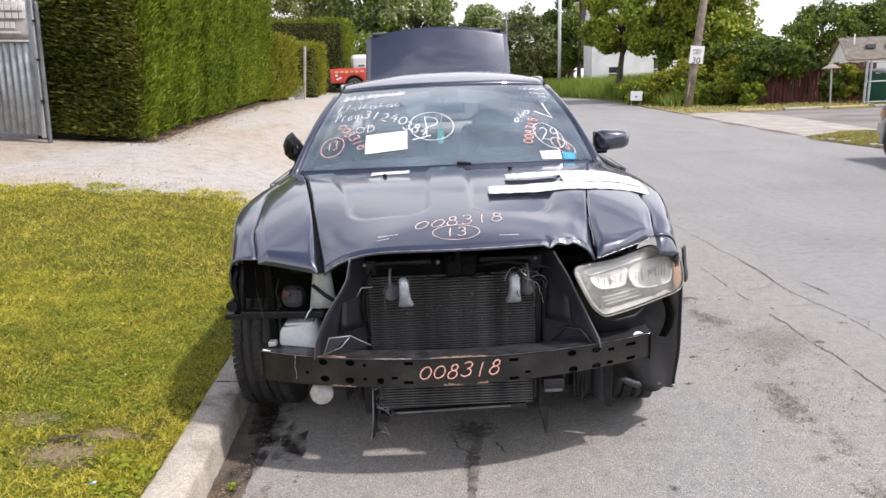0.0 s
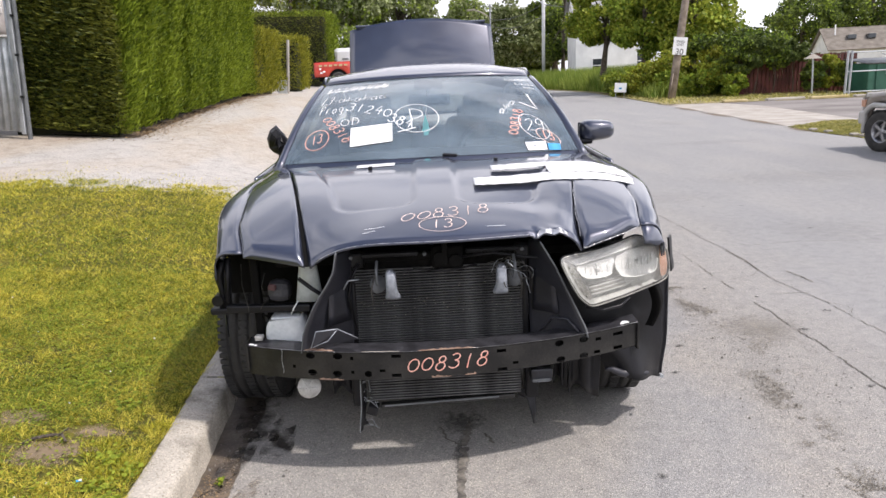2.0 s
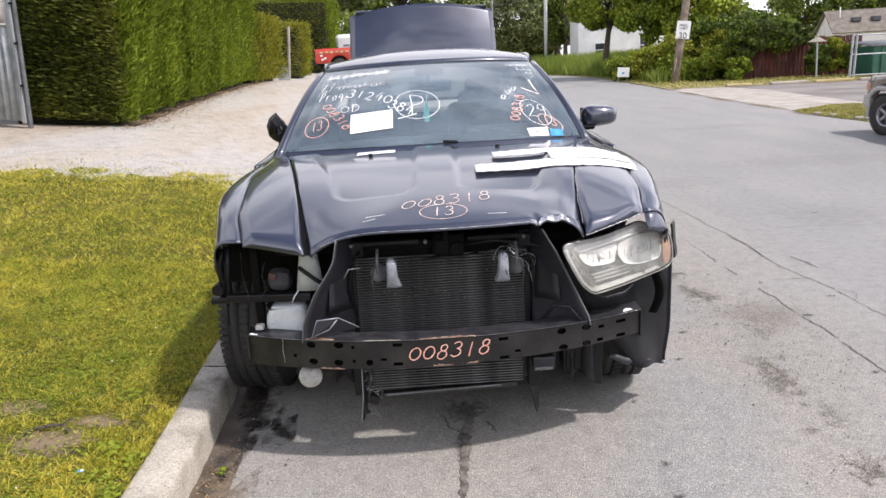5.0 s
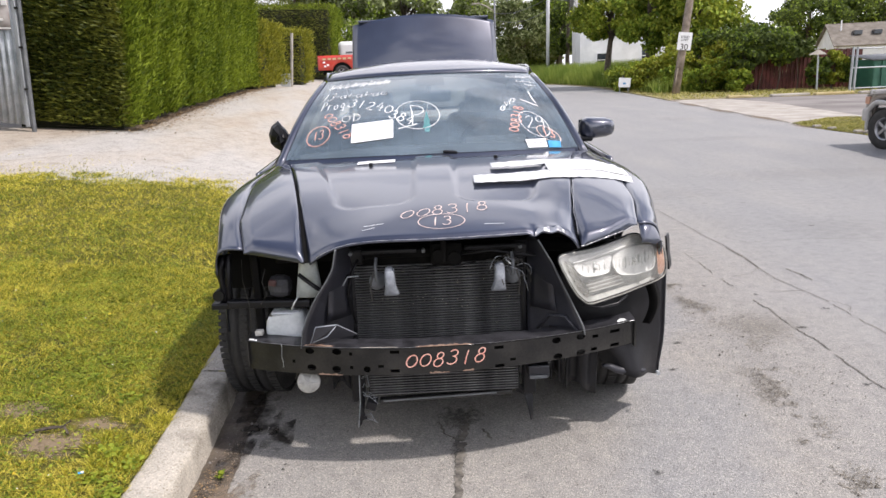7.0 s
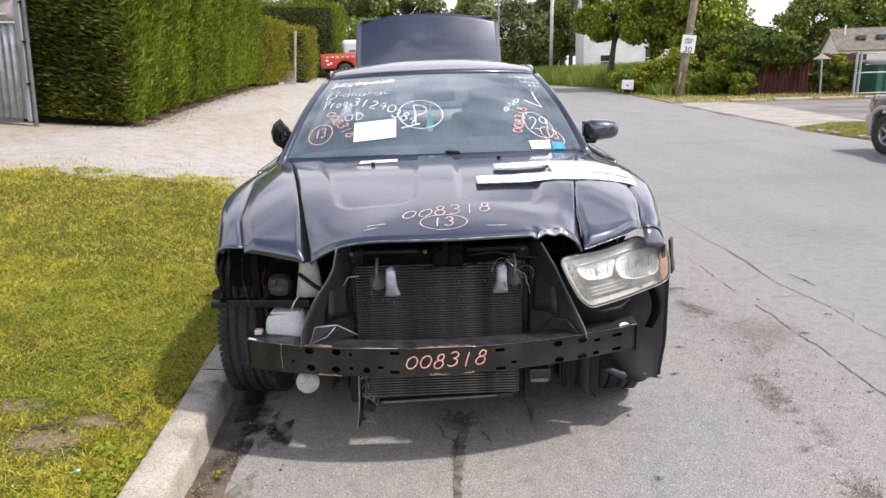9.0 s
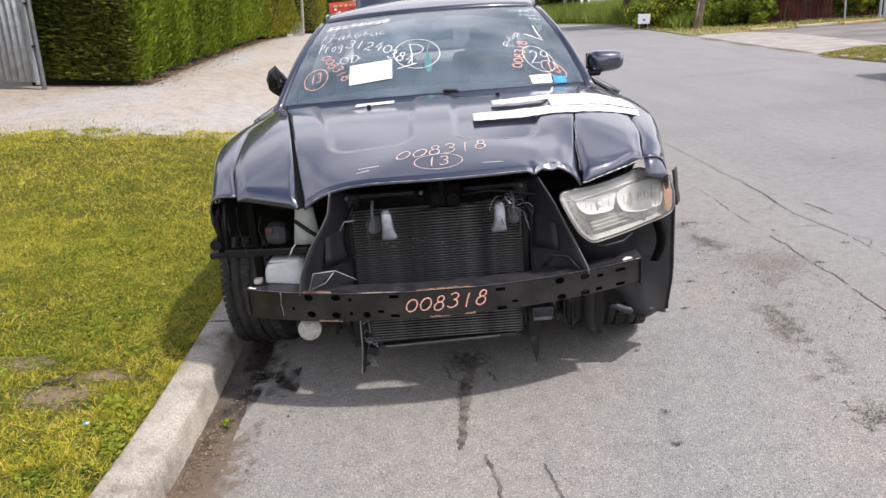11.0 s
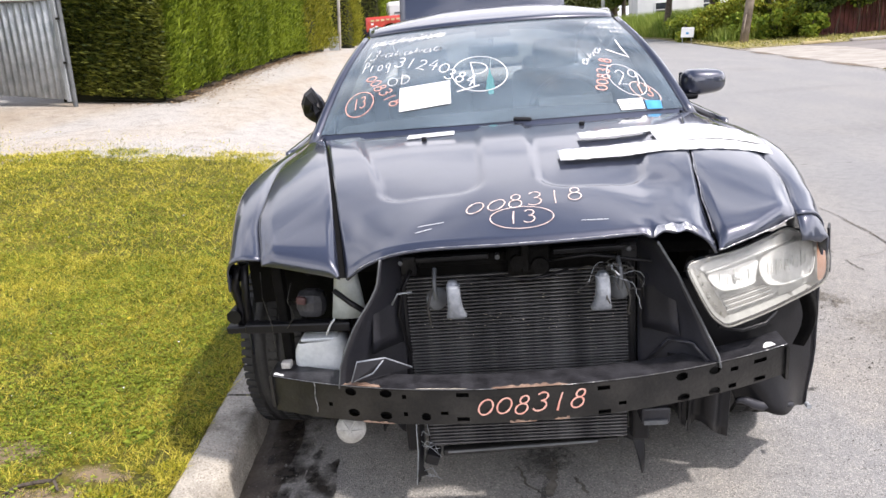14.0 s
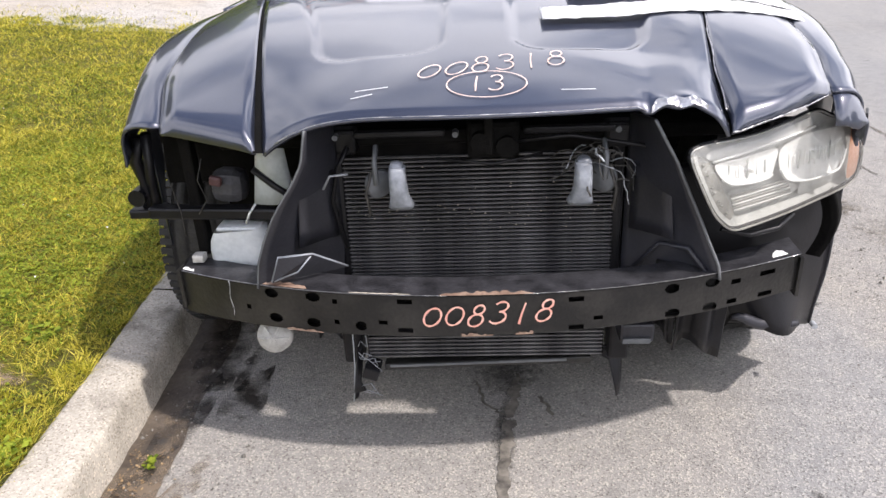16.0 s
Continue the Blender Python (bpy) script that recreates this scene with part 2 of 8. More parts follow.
TALL_GRASS = leaf_mat("tall_grass", (0.1, 0.18, 0.018), (0.36, 0.42, 0.09), 0.5, 0.5)
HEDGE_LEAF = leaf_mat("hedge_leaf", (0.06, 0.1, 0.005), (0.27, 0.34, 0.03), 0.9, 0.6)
# darker copy of the hedge leaf; the end face's shade is in its colour
HEDGE_SHADE = leaf_mat("hedge_leaf_shaded", (0.032, 0.05, 0.006), (0.2, 0.21, 0.03), 1.2, 0.6)
YELLOW_LEAF = leaf_mat("yellow_hedge_leaf", (0.1, 0.12, 0.01), (0.33, 0.31, 0.03), 1.2, 0.6)
LEAF = leaf_mat("tree_leaf", (0.08, 0.14, 0.014), (0.33, 0.43, 0.055), 0.5, 0.6)
LEAF_LIGHT = leaf_mat("light_tree_leaf", (0.125, 0.17, 0.015), (0.43, 0.47, 0.06), 0.5, 0.6)
LEAF_DARK = leaf_mat("dark_tree_leaf", (0.035, 0.06, 0.015), (0.15, 0.19, 0.045), 0.5, 0.6)
LEAF_GREY = leaf_mat("greyish_tree_leaf", (0.1, 0.125, 0.045), (0.36, 0.4, 0.2), 0.5, 0.6)
# near-black, so the gaps between leaves read as inner shade
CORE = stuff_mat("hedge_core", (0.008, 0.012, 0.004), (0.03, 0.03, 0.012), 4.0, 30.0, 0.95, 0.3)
BARK = stuff_mat("bark", (0.05, 0.04, 0.03), (0.16, 0.13, 0.1), 6.0, 50.0, 0.95, 0.8, bump_d=0.03)
POLE_WOOD = stuff_mat("weathered_pole", (0.14, 0.11, 0.085), (0.3, 0.25, 0.2), 4.0, 60.0, 0.9, 0.4)
GALV = stuff_mat("galvanised", (0.3, 0.32, 0.34), (0.5, 0.53, 0.56), 3.0, 60.0, 0.5, 0.1, 0.3)
GALV_PALE = stuff_mat("pale_galvanised", (0.32, 0.36, 0.4), (0.55, 0.59, 0.63), 6.0, 60.0, 0.45, 0.1, 0.1)
GALV_DARK = stuff_mat("dull_steel", (0.1, 0.11, 0.12), (0.2, 0.21, 0.22), 5.0, 60.0, 0.6, 0.1, 0.3)
BANNER = stuff_mat("banner", (0.25, 0.21, 0.2), (0.6, 0.58, 0.56), 2.5, 9.0, 0.7, 0.0)
BANNER_INK = stuff_mat("banner_ink", (0.75, 0.74, 0.73), (0.85, 0.84, 0.83), 9.0, 60.0, 0.7, 0.0)
SIGN_WHITE = stuff_mat("sign_white", (0.75, 0.76, 0.76), (0.82, 0.83, 0.83), 4.0, 60.0, 0.5, 0.0)
SIGN_BLACK = stuff_mat("sign_black", (0.01, 0.01, 0.01), (0.03, 0.03, 0.03), 4.0, 60.0, 0.5, 0.0)
SIDING = stuff_mat("white_siding", (0.62, 0.63, 0.64), (0.8, 0.81, 0.82), 1.0, 20.0, 0.6, 0.05)
ROOF_BROWN = stuff_mat("brown_shingle", (0.12, 0.105, 0.085), (0.22, 0.195, 0.165), 1.5, 12.0, 0.9, 0.3)
ROOF_GREY = stuff_mat("grey_shingle", (0.2, 0.2, 0.2), (0.32, 0.32, 0.32), 1.5, 12.0, 0.9, 0.3)
WINDOW_DARK = stuff_mat("window_glass", (0.02, 0.025, 0.03), (0.06, 0.07, 0.08), 1.0, 10.0, 0.08, 0.0)
RED_FENCE = stuff_mat("red_fence", (0.052, 0.018, 0.015), (0.15, 0.042, 0.034), 2.2, 20.0, 0.8, 0.1)
GREEN_STEEL = stuff_mat("green_dumpster", (0.01, 0.07, 0.045), (0.03, 0.12, 0.08), 2.0, 20.0, 0.55, 0.1)
YELLOW_PAINT = stuff_mat("yellow_kerb", (0.36, 0.28, 0.12), (0.52, 0.43, 0.24), 2.0, 30.0, 0.85, 0.2)
LOT = stuff_mat("lot_asphalt", (0.13, 0.115, 0.105), (0.25, 0.23, 0.215), 0.6, 30.0, 0.9, 0.3)
TRUCK_RED = stuff_mat("red_truck_paint", (0.4, 0.025, 0.012), (0.5, 0.045, 0.025), 2.0, 60.0, 0.35, 0.0, coat=0.8)
VAN_WHITE = stuff_mat("white_van_paint", (0.7, 0.71, 0.72), (0.8, 0.81, 0.82), 2.0, 60.0, 0.35, 0.0, coat=0.6)
SUV_TAUPE = stuff_mat("taupe_paint", (0.15, 0.125, 0.105), (0.2, 0.17, 0.145), 2.0, 60.0, 0.35, 0.0, 0.2, 0.7)
SUV_GREY = stuff_mat("grey_trim", (0.4, 0.39, 0.37), (0.5, 0.49, 0.47), 5.0, 60.0, 0.5, 0.05)


def asphalt_mat():
    """Worn asphalt: grey binder with pale and dark aggregate, patches, fine grit relief."""
    m, n, l, p = shader("worn_asphalt")
    co = n.new("ShaderNodeTexCoord")
    big = n.new("ShaderNodeTexNoise")
    big.inputs["Scale"].default_value, big.inputs["Detail"].default_value = 0.9, 6
    mid = n.new("ShaderNodeTexNoise")
    mid.inputs["Scale"].default_value, mid.inputs["Detail"].default_value = 14.0, 5
    vor = n.new("ShaderNodeTexVoronoi")
    vor.inputs["Scale"].default_value = 250.0
    fine = n.new("ShaderNodeTexNoise")
    fine.inputs["Scale"].default_value, fine.inputs["Detail"].default_value = 220.0, 2
    for x in (big, mid, vor, fine):
        l.new(co.outputs["Object"], x.inputs["Vector"])
    lane_map = n.new("ShaderNodeMapping")
    lane_map.inputs["Scale"].default_value = (1.0, 0.22, 1.0)
    lane = n.new("ShaderNodeTexNoise")
    lane.inputs["Scale"].default_value, lane.inputs["Detail"].default_value = 1.5, 4
    l.new(co.outputs["Object"], lane_map.inputs["Vector"])
    l.new(lane_map.outputs["Vector"], lane.inputs["Vector"])
    half = n.new("ShaderNodeMath")
    half.operation = "MULTIPLY_ADD"
    half.inputs[1].default_value = 0.3
    l.new(big.outputs["Fac"], half.inputs[0])
    less = n.new("ShaderNodeMath")
    less.operation = "MULTIPLY"
    less.inputs[1].default_value = 0.7
    l.new(lane.outputs["Fac"], less.inputs[0])
    l.new(less.outputs[0], half.inputs[2])
    old = ramp_of(n, [(0.32, (0.27, 0.262, 0.248)), (0.5, (0.3, 0.288, 0.268)), (0.66, (0.33, 0.312, 0.284))])
    newer = ramp_of(n, [(0.32, (0.252, 0.254, 0.256)), (0.5, (0.272, 0.272, 0.27)), (0.66, (0.296, 0.291, 0.282))])
    l.new(half.outputs[0], old.inputs["Fac"])
    l.new(half.outputs[0], newer.inputs["Fac"])
    xyz = n.new("ShaderNodeSeparateXYZ")
    l.new(co.outputs["Object"], xyz.inputs[0])
    wob = n.new("ShaderNodeMath")
    wob.operation = "MULTIPLY_ADD"
    wob.inputs[1].default_value = 1.4
    l.new(big.outputs["Fac"], wob.inputs[0])
    l.new(xyz.outputs["X"], wob.inputs[2])
    seam = n.new("ShaderNodeMapRange")
    seam.interpolation_type = "SMOOTHSTEP"
    seam.inputs["From Min"].default_value, seam.inputs["From Max"].default_value = 2.2, 3.5
    l.new(wob.outputs[0], seam.inputs["Value"])
    r1 = n.new("ShaderNodeMix")
    r1.data_type = "RGBA"
    rise = n.new("ShaderNodeMapRange")
    rise.interpolation_type = "SMOOTHSTEP"
    rise.inputs["From Min"].default_value, rise.inputs["From Max"].default_value = 1.1, 1.6
    fall = n.new("ShaderNodeMapRange")
    fall.interpolation_type = "SMOOTHSTEP"
    fall.inputs["From Min"].default_value, fall.inputs["From Max"].default_value = 1.75, 2.1
    fall.inputs["To Min"].default_value, fall.inputs["To Max"].default_value = 1.0, 0.0
    band = n.new("ShaderNodeMath")
    band.operation = "MULTIPLY"
    both = n.new("ShaderNodeMath")
    both.operation = "MAXIMUM"
    l.new(wob.outputs[0], rise.inputs["Value"])
    l.new(wob.outputs[0], fall.inputs["Value"])
    l.new(rise.outputs["Result"], band.inputs[0])
    l.new(fall.outputs["Result"], band.inputs[1])
    l.new(band.outputs[0], both.inputs[0])
    l.new(seam.outputs["Result"], both.inputs[1])
    l.new(both.outputs[0], r1.inputs["Factor"])
    l.new(old.outputs["Color"], r1.inputs["A"])
    l.new(newer.outputs["Color"], r1.inputs["B"])
    sep = n.new("ShaderNodeSeparateColor")
    l.new(vor.outputs["Color"], sep.inputs["Color"])
    r2 = ramp_of(n, [(0.0, (0.48, 0.47, 0.45)), (0.18, (0.9, 0.9, 0.89)), (0.74, (0.99, 0.99, 0.99)), (0.95, (1.5, 1.46, 1.38))])
    l.new(sep.outputs["Red"], r2.inputs["Fac"])
    m1 = n.new("ShaderNodeMix")
    m1.data_type, m1.blend_type = "RGBA", "MULTIPLY"
    worn = n.new("ShaderNodeMapRange")
    worn.inputs["To Min"].default_value, worn.inputs["To Max"].default_value = 1.0, 0.45
    l.new(seam.outputs["Result"], worn.inputs["Value"])
    l.new(worn.outputs["Result"], m1.inputs["Factor"])
    l.new(r1.outputs["Result"], m1.inputs["A"])
    l.new(r2.outputs["Color"], m1.inputs["B"])
    r3 = ramp_of(n, [(0.28, (0.86, 0.86, 0.86)), (0.5, (1.0, 1.0, 1.0)), (0.72, (1.07, 1.06, 1.04))])
    l.new(mid.outputs["Fac"], r3.inputs["Fac"])
    m2 = n.new("ShaderNodeMix")
    m2.data_type, m2.blend_type = "RGBA", "MULTIPLY"
    m2.inputs["Factor"].default_value = 1.0
    l.new(m1.outputs["Result"], m2.inputs["A"])
    l.new(r3.outputs["Color"], m2.inputs["B"])
    l.new(m2.outputs["Result"], p.inputs["Base Color"])
    p.inputs["Roughness"].default_value = 0.88
    bp = n.new("ShaderNodeBump")
    bp.inputs["Strength"].default_value, bp.inputs["Distance"].default_value = 0.5, 0.006
    l.new(vor.outputs["Distance"], bp.inputs["Height"])
    l.new(bp.outputs["Normal"], p.inputs["Normal"])
    return m


GUTTER_FILM = stuff_mat("gutter_film", (0.055, 0.043, 0.033), (0.19, 0.155, 0.12), 6.0, 60.0, 0.6, 0.4, contrast=(0.3, 0.75))


def stain_mat(name, colour, rough, cover, scale, soft=1.0):
    """A stain with a ragged edge: its own colour and gloss, broken up by noise."""
    m, n, l, p = shader(name)
    co = n.new("ShaderNodeTexCoord")
    no = n.new("ShaderNodeTexNoise")
    no.inputs["Scale"].default_value, no.inputs["Detail"].default_value = scale, 6
    l.new(co.outputs["Object"], no.inputs["Vector"])
    r = ramp_of(n, [(0.36, (0, 0, 0)), (0.66, (cover, cover, cover))])
    flat = n.new("ShaderNodeVectorMath")
    flat.operation = "MULTIPLY"
    flat.inputs[1].default_value = (1, 1, 0)
    dist = n.new("ShaderNodeVectorMath")
    dist.operation = "DISTANCE"
    dist.inputs[1].default_value = (0.5, 0.5, 0)
    fall = n.new("ShaderNodeMath")
    fall.operation = "MULTIPLY_ADD"
    fall.inputs[1].default_value, fall.inputs[2].default_value = -1.0 * soft, 0.3 * soft
    add = n.new("ShaderNodeMath")
    l.new(co.outputs["Generated"], flat.inputs[0])
    l.new(flat.outputs["Vector"], dist.inputs[0])
    l.new(dist.outputs["Value"], fall.inputs[0])
    l.new(fall.outputs[0], add.inputs[0])
    l.new(no.outputs["Fac"], add.inputs[1])
    l.new(add.outputs[0], r.inputs["Fac"])
    p.inputs["Base Color"].default_value = (*colour, 1)
    p.inputs["Roughness"].default_value = rough
    l.new(r.outputs["Color"], p.inputs["Alpha"])
    return m


def aggregate_mat(name, low, high, size):
    """Weathered concrete with exposed stones, stains and pits."""
    m, n, l, p = shader(name)
    co = n.new("ShaderNodeTexCoord")
    big = n.new("ShaderNodeTexNoise")
    big.inputs["Scale"].default_value, big.inputs["Detail"].default_value = 5.0, 8
    big.inputs["Roughness"].default_value = 0.65
    vor = n.new("ShaderNodeTexVoronoi")
    vor.inputs["Scale"].default_value = size
    for x in (big, vor):
        l.new(co.outputs["Object"], x.inputs["Vector"])
    r1 = ramp_of(n, [(0.28, low), (0.48, tuple(lerp(u, v, 0.7) for u, v in zip(low, high))), (0.7, high)])
    l.new(big.outputs["Fac"], r1.inputs["Fac"])
    sep = n.new("ShaderNodeSeparateColor")
    l.new(vor.outputs["Color"], sep.inputs["Color"])
    r2 = ramp_of(n, [(0.0, (0.5, 0.48, 0.45)), (0.16, (0.86, 0.85, 0.83)), (0.8, (1.0, 1.0, 1.0)), (1.0, (1.35, 1.32, 1.27))])
    l.new(sep.outputs["Red"], r2.inputs["Fac"])
    mx = n.new("ShaderNodeMix")
    mx.data_type, mx.blend_type = "RGBA", "MULTIPLY"
    mx.inputs["Factor"].default_value = 1.0
    l.new(r1.outputs["Color"], mx.inputs["A"])
    l.new(r2.outputs["Color"], mx.inputs["B"])
    l.new(mx.outputs["Result"], p.inputs["Base Color"])
    p.inputs["Roughness"].default_value = 0.92
    bp = n.new("ShaderNodeBump")
    bp.inputs["Strength"].default_value, bp.inputs["Distance"].default_value = 0.5, 0.008
    l.new(sep.outputs["Green"], bp.inputs["Height"])
    l.new(bp.outputs["Normal"], p.inputs["Normal"])
    return m


def gravel_mat():
    """Trodden gravel: pale grey stones, sandy worn tracks, fine pebble relief."""
    m, n, l, p = shader("pale_gravel")
    co = n.new("ShaderNodeTexCoord")
    mp = n.new("ShaderNodeMapping")
    mp.inputs["Scale"].default_value = (1.0, 0.3, 1.0)
    l.new(co.outputs["Object"], mp.inputs["Vector"])
    track = n.new("ShaderNodeTexNoise")
    track.inputs["Scale"].default_value, track.inputs["Detail"].default_value = 0.85, 5
    l.new(mp.outputs["Vector"], track.inputs["Vector"])
    patch = n.new("ShaderNodeTexNoise")
    patch.inputs["Scale"].default_value, patch.inputs["Detail"].default_value = 5.0, 8
    patch.inputs["Roughness"].default_value = 0.7
    vor = n.new("ShaderNodeTexVoronoi")
    vor.inputs["Scale"].default_value = 95.0
    for x in (patch, vor):
        l.new(co.outputs["Object"], x.inputs["Vector"])
    r1 = ramp_of(n, [(0.36, (0.425, 0.365, 0.3)), (0.5, (0.465, 0.425, 0.375)), (0.62, (0.475, 0.455, 0.43))])
    l.new(track.outputs["Fac"], r1.inputs["Fac"])
    r2 = ramp_of(n, [(0.3, (0.7, 0.69, 0.67)), (0.48, (0.96, 0.96, 0.95)), (0.7, (1.08, 1.07, 1.05))])
    l.new(patch.outputs["Fac"], r2.inputs["Fac"])
    sep = n.new("ShaderNodeSeparateColor")
    l.new(vor.outputs["Color"], sep.inputs["Color"])
    r3 = ramp_of(n, [(0.0, (0.5, 0.49, 0.47)), (0.2, (0.88, 0.87, 0.85)), (0.75, (0.97, 0.97, 0.97)), (1.0, (1.15, 1.14, 1.12))])
    l.new(sep.outputs["Red"], r3.inputs["Fac"])
    prev = r1.outputs["Color"]
    for r in (r2, r3):
        mx = n.new("ShaderNodeMix")
        mx.data_type, mx.blend_type = "RGBA", "MULTIPLY"
        mx.inputs["Factor"].default_value = 1.0
        l.new(prev, mx.inputs["A"])
        l.new(r.outputs["Color"], mx.inputs["B"])
        prev = mx.outputs["Result"]
    l.new(prev, p.inputs["Base Color"])
    p.inputs["Roughness"].default_value = 0.95
    bp = n.new("ShaderNodeBump")
    bp.inputs["Strength"].default_value, bp.inputs["Distance"].default_value = 0.6, 0.012
    l.new(vor.outputs["Distance"], bp.inputs["Height"])
    l.new(bp.outputs["Normal"], p.inputs["Normal"])
    return m


ASPHALT = asphalt_mat()
GRAVEL = gravel_mat()
CONCRETE = aggregate_mat("kerb_concrete", (0.17, 0.153, 0.125), (0.56, 0.52, 0.45), 230.0)
WET = stain_mat("wet_stain", (0.04, 0.033, 0.027), 0.42, 0.95, 13.0, 0.3)
OIL = stain_mat("oil_stain", (0.045, 0.042, 0.037), 0.6, 0.5, 40.0, 0.8)
GRIT = stain_mat("loose_grit", (0.22, 0.17, 0.12), 0.95, 0.7, 24.0)
GRIT_FAINT = stain_mat("faint_grit", (0.2, 0.175, 0.135), 0.95, 0.3, 60.0, 0.7)
DRY_SOIL = stain_mat("dry_soil", (0.29, 0.215, 0.14), 0.95, 0.68, 22.0)
BLOTCH = stain_mat("grey_blotch", (0.15, 0.145, 0.135), 0.85, 0.07, 9.0)
SPOT = stain_mat("tar_spot", (0.05, 0.046, 0.04), 0.75, 0.75, 60.0, 0.25)
CRACK = stuff_mat("crack_dirt", (0.05, 0.046, 0.04), (0.22, 0.2, 0.17), 20.0, 90.0, 0.95, 0.0)


# ---- mesh helpers ----
def mesh_of(name, verts, faces, mat, smooth=True):
    me = bpy.data.meshes.new(name)
    me.from_pydata([tuple(v) for v in verts], [], [tuple(f) for f in faces])
    me.materials.append(mat)
    if smooth:
        me.polygons.foreach_set("use_smooth", [True] * len(me.polygons))
    me.update()
    return me


def thing(name, label, category, at=None, group="", kind=""):
    """An Empty at the base of a thing; its parts hang under it."""
    ob = new(name)
    ob.empty_display_size = 0.1
    if at is not None:
        ob.matrix_world = at
    return tagged(ob, label, category, group, kind)


def put(name, data, parent=None, label=""):
    ob = new(name, data)
    if parent is not None:
        ob.parent = parent
    return tagged(ob, label)


def part(name, bm, mat, parent, label="", smooth=False):
    me = bpy.data.meshes.new(name)
    bmesh.ops.recalc_face_normals(bm, faces=bm.faces)
    bm.to_mesh(me)
    bm.free()
    me.materials.append(mat)
    if smooth:
        me.polygons.foreach_set("use_smooth", [True] * len(me.polygons))
    return put(name, me, parent, label)


def add_box(bm, lo, hi, m=None, bevel=0.0):
    lo, hi = Vector(lo), Vector(hi)
    mid, size = (lo + hi) / 2, hi - lo
    base = Matrix.Translation(mid) @ Matrix.Diagonal((*size, 1))
    r = bmesh.ops.create_cube(bm, size=1.0, matrix=(m @ base) if m else base)
    if bevel:
        es = list({e for v in r["verts"] for e in v.link_edges})
        bmesh.ops.bevel(bm, geom=es, offset=bevel, segments=2, affect="EDGES", profile=0.5)
    return bm


def box(lo, hi, m=None, bevel=0.0):
    return add_box(bmesh.new(), lo, hi, m, bevel)


def add_cyl(bm, a, b, r0, r1=None, n=12, caps=True):
    a, b = Vector(a), Vector(b)
    d = b - a
    m = Matrix.Translation((a + b) / 2) @ d.to_track_quat("Z", "Y").to_matrix().to_4x4()
    bmesh.ops.create_cone(bm, cap_ends=caps, segments=n, radius1=r0, radius2=r0 if r1 is None else r1, depth=d.length, matrix=m)
    return bm


def cyl(a, b, r0, r1=None, n=12):
    return add_cyl(bmesh.new(), a, b, r0, r1, n)


def grid(f, us, vs):
    """Vertices and quads of the surface f(u, v)."""
    vs, us = list(vs), list(us)
    verts = [f(u, v) for v in vs for u in us]
    k = len(us)
    return verts, [(j * k + i, j * k + i + 1, (j + 1) * k + i + 1, (j + 1) * k + i) for j in range(len(vs) - 1) for i in range(k - 1)]


def span(a, b, n):
    return [a + (b - a) * i / (n - 1) for i in range(n)]


def sheet(name, f, us, vs, mat, parent=None, label="", thick=0.0, offset=-1.0, smooth=True):
    v, q = grid(f, us, vs)
    ob = put(name, mesh_of(name, v, q, mat, smooth), parent, label)
    if thick:
        s = ob.modifiers.new("solid", "SOLIDIFY")
        s.thickness, s.offset = thick, offset
    return ob


def tube(name, pts, r, mat, parent=None, label="", n=6):
    """A bent rod or wire through points."""
    pts = [Vector(p) for p in pts]
    verts, faces = [], []
    for i, p in enumerate(pts):
        d = (pts[min(i + 1, len(pts) - 1)] - pts[max(i - 1, 0)]).normalized()
        q = d.to_track_quat("Z", "Y")
        rr = r[i] if isinstance(r, (list, tuple)) else r
        for k in range(n):
            a = 2 * math.pi * k / n
            verts.append(p + q @ Vector((math.cos(a) * rr, math.sin(a) * rr, 0)))
    for i in range(len(pts) - 1):
        for k in range(n):
            a, b = i * n + k, i * n + (k + 1) % n
            faces.append((a, b, b + n, a + n))
    faces.append(tuple(range(n))[::-1])
    faces.append(tuple(range(len(verts) - n, len(verts))))
    return put(name, mesh_of(name, verts, faces, mat), parent, label)


def tilt(c, rx=0, ry=0, rz=0):
    """A turn about the point c."""
    return pose(*c, rx, ry, rz) @ Matrix.Translation(-Vector(c))


def lathe(profile, n=32):
    """A bmesh turned round the y axis from (radius, y) pairs."""
    bm = bmesh.new()
    rings = [[bm.verts.new((r * math.cos(2 * math.pi * k / n), y, r * math.sin(2 * math.pi * k / n))) for k in range(n)] for r, y in profile]
    for a, b in zip(rings, rings[1:]):
        for k in range(n):
            bm.faces.new((a[k], a[(k + 1) % n], b[(k + 1) % n], b[k]))
    return bm


def flat_poly(name, pts, z, mat, parent=None, label="", kind=""):
    """A level patch with the outline pts (x, y)."""
    ob = put(name, mesh_of(name, [(x, y, z) for x, y in pts], [tuple(range(len(pts)))], mat, False), parent, label)
    return tagged(ob, kind=kind)


def text_mesh(s, size):
    c = bpy.data.curves.new("text", "FONT")
    c.body, c.size, c.align_x, c.align_y, c.extrude = s, size, "CENTER", "CENTER", 0.002
    ob = bpy.data.objects.new("text", c)
    scene.collection.objects.link(ob)
    bpy.context.view_layer.update()
    me = bpy.data.meshes.new_from_object(ob.evaluated_get(bpy.context.evaluated_depsgraph_get()))
    bpy.data.objects.remove(ob)
    return me


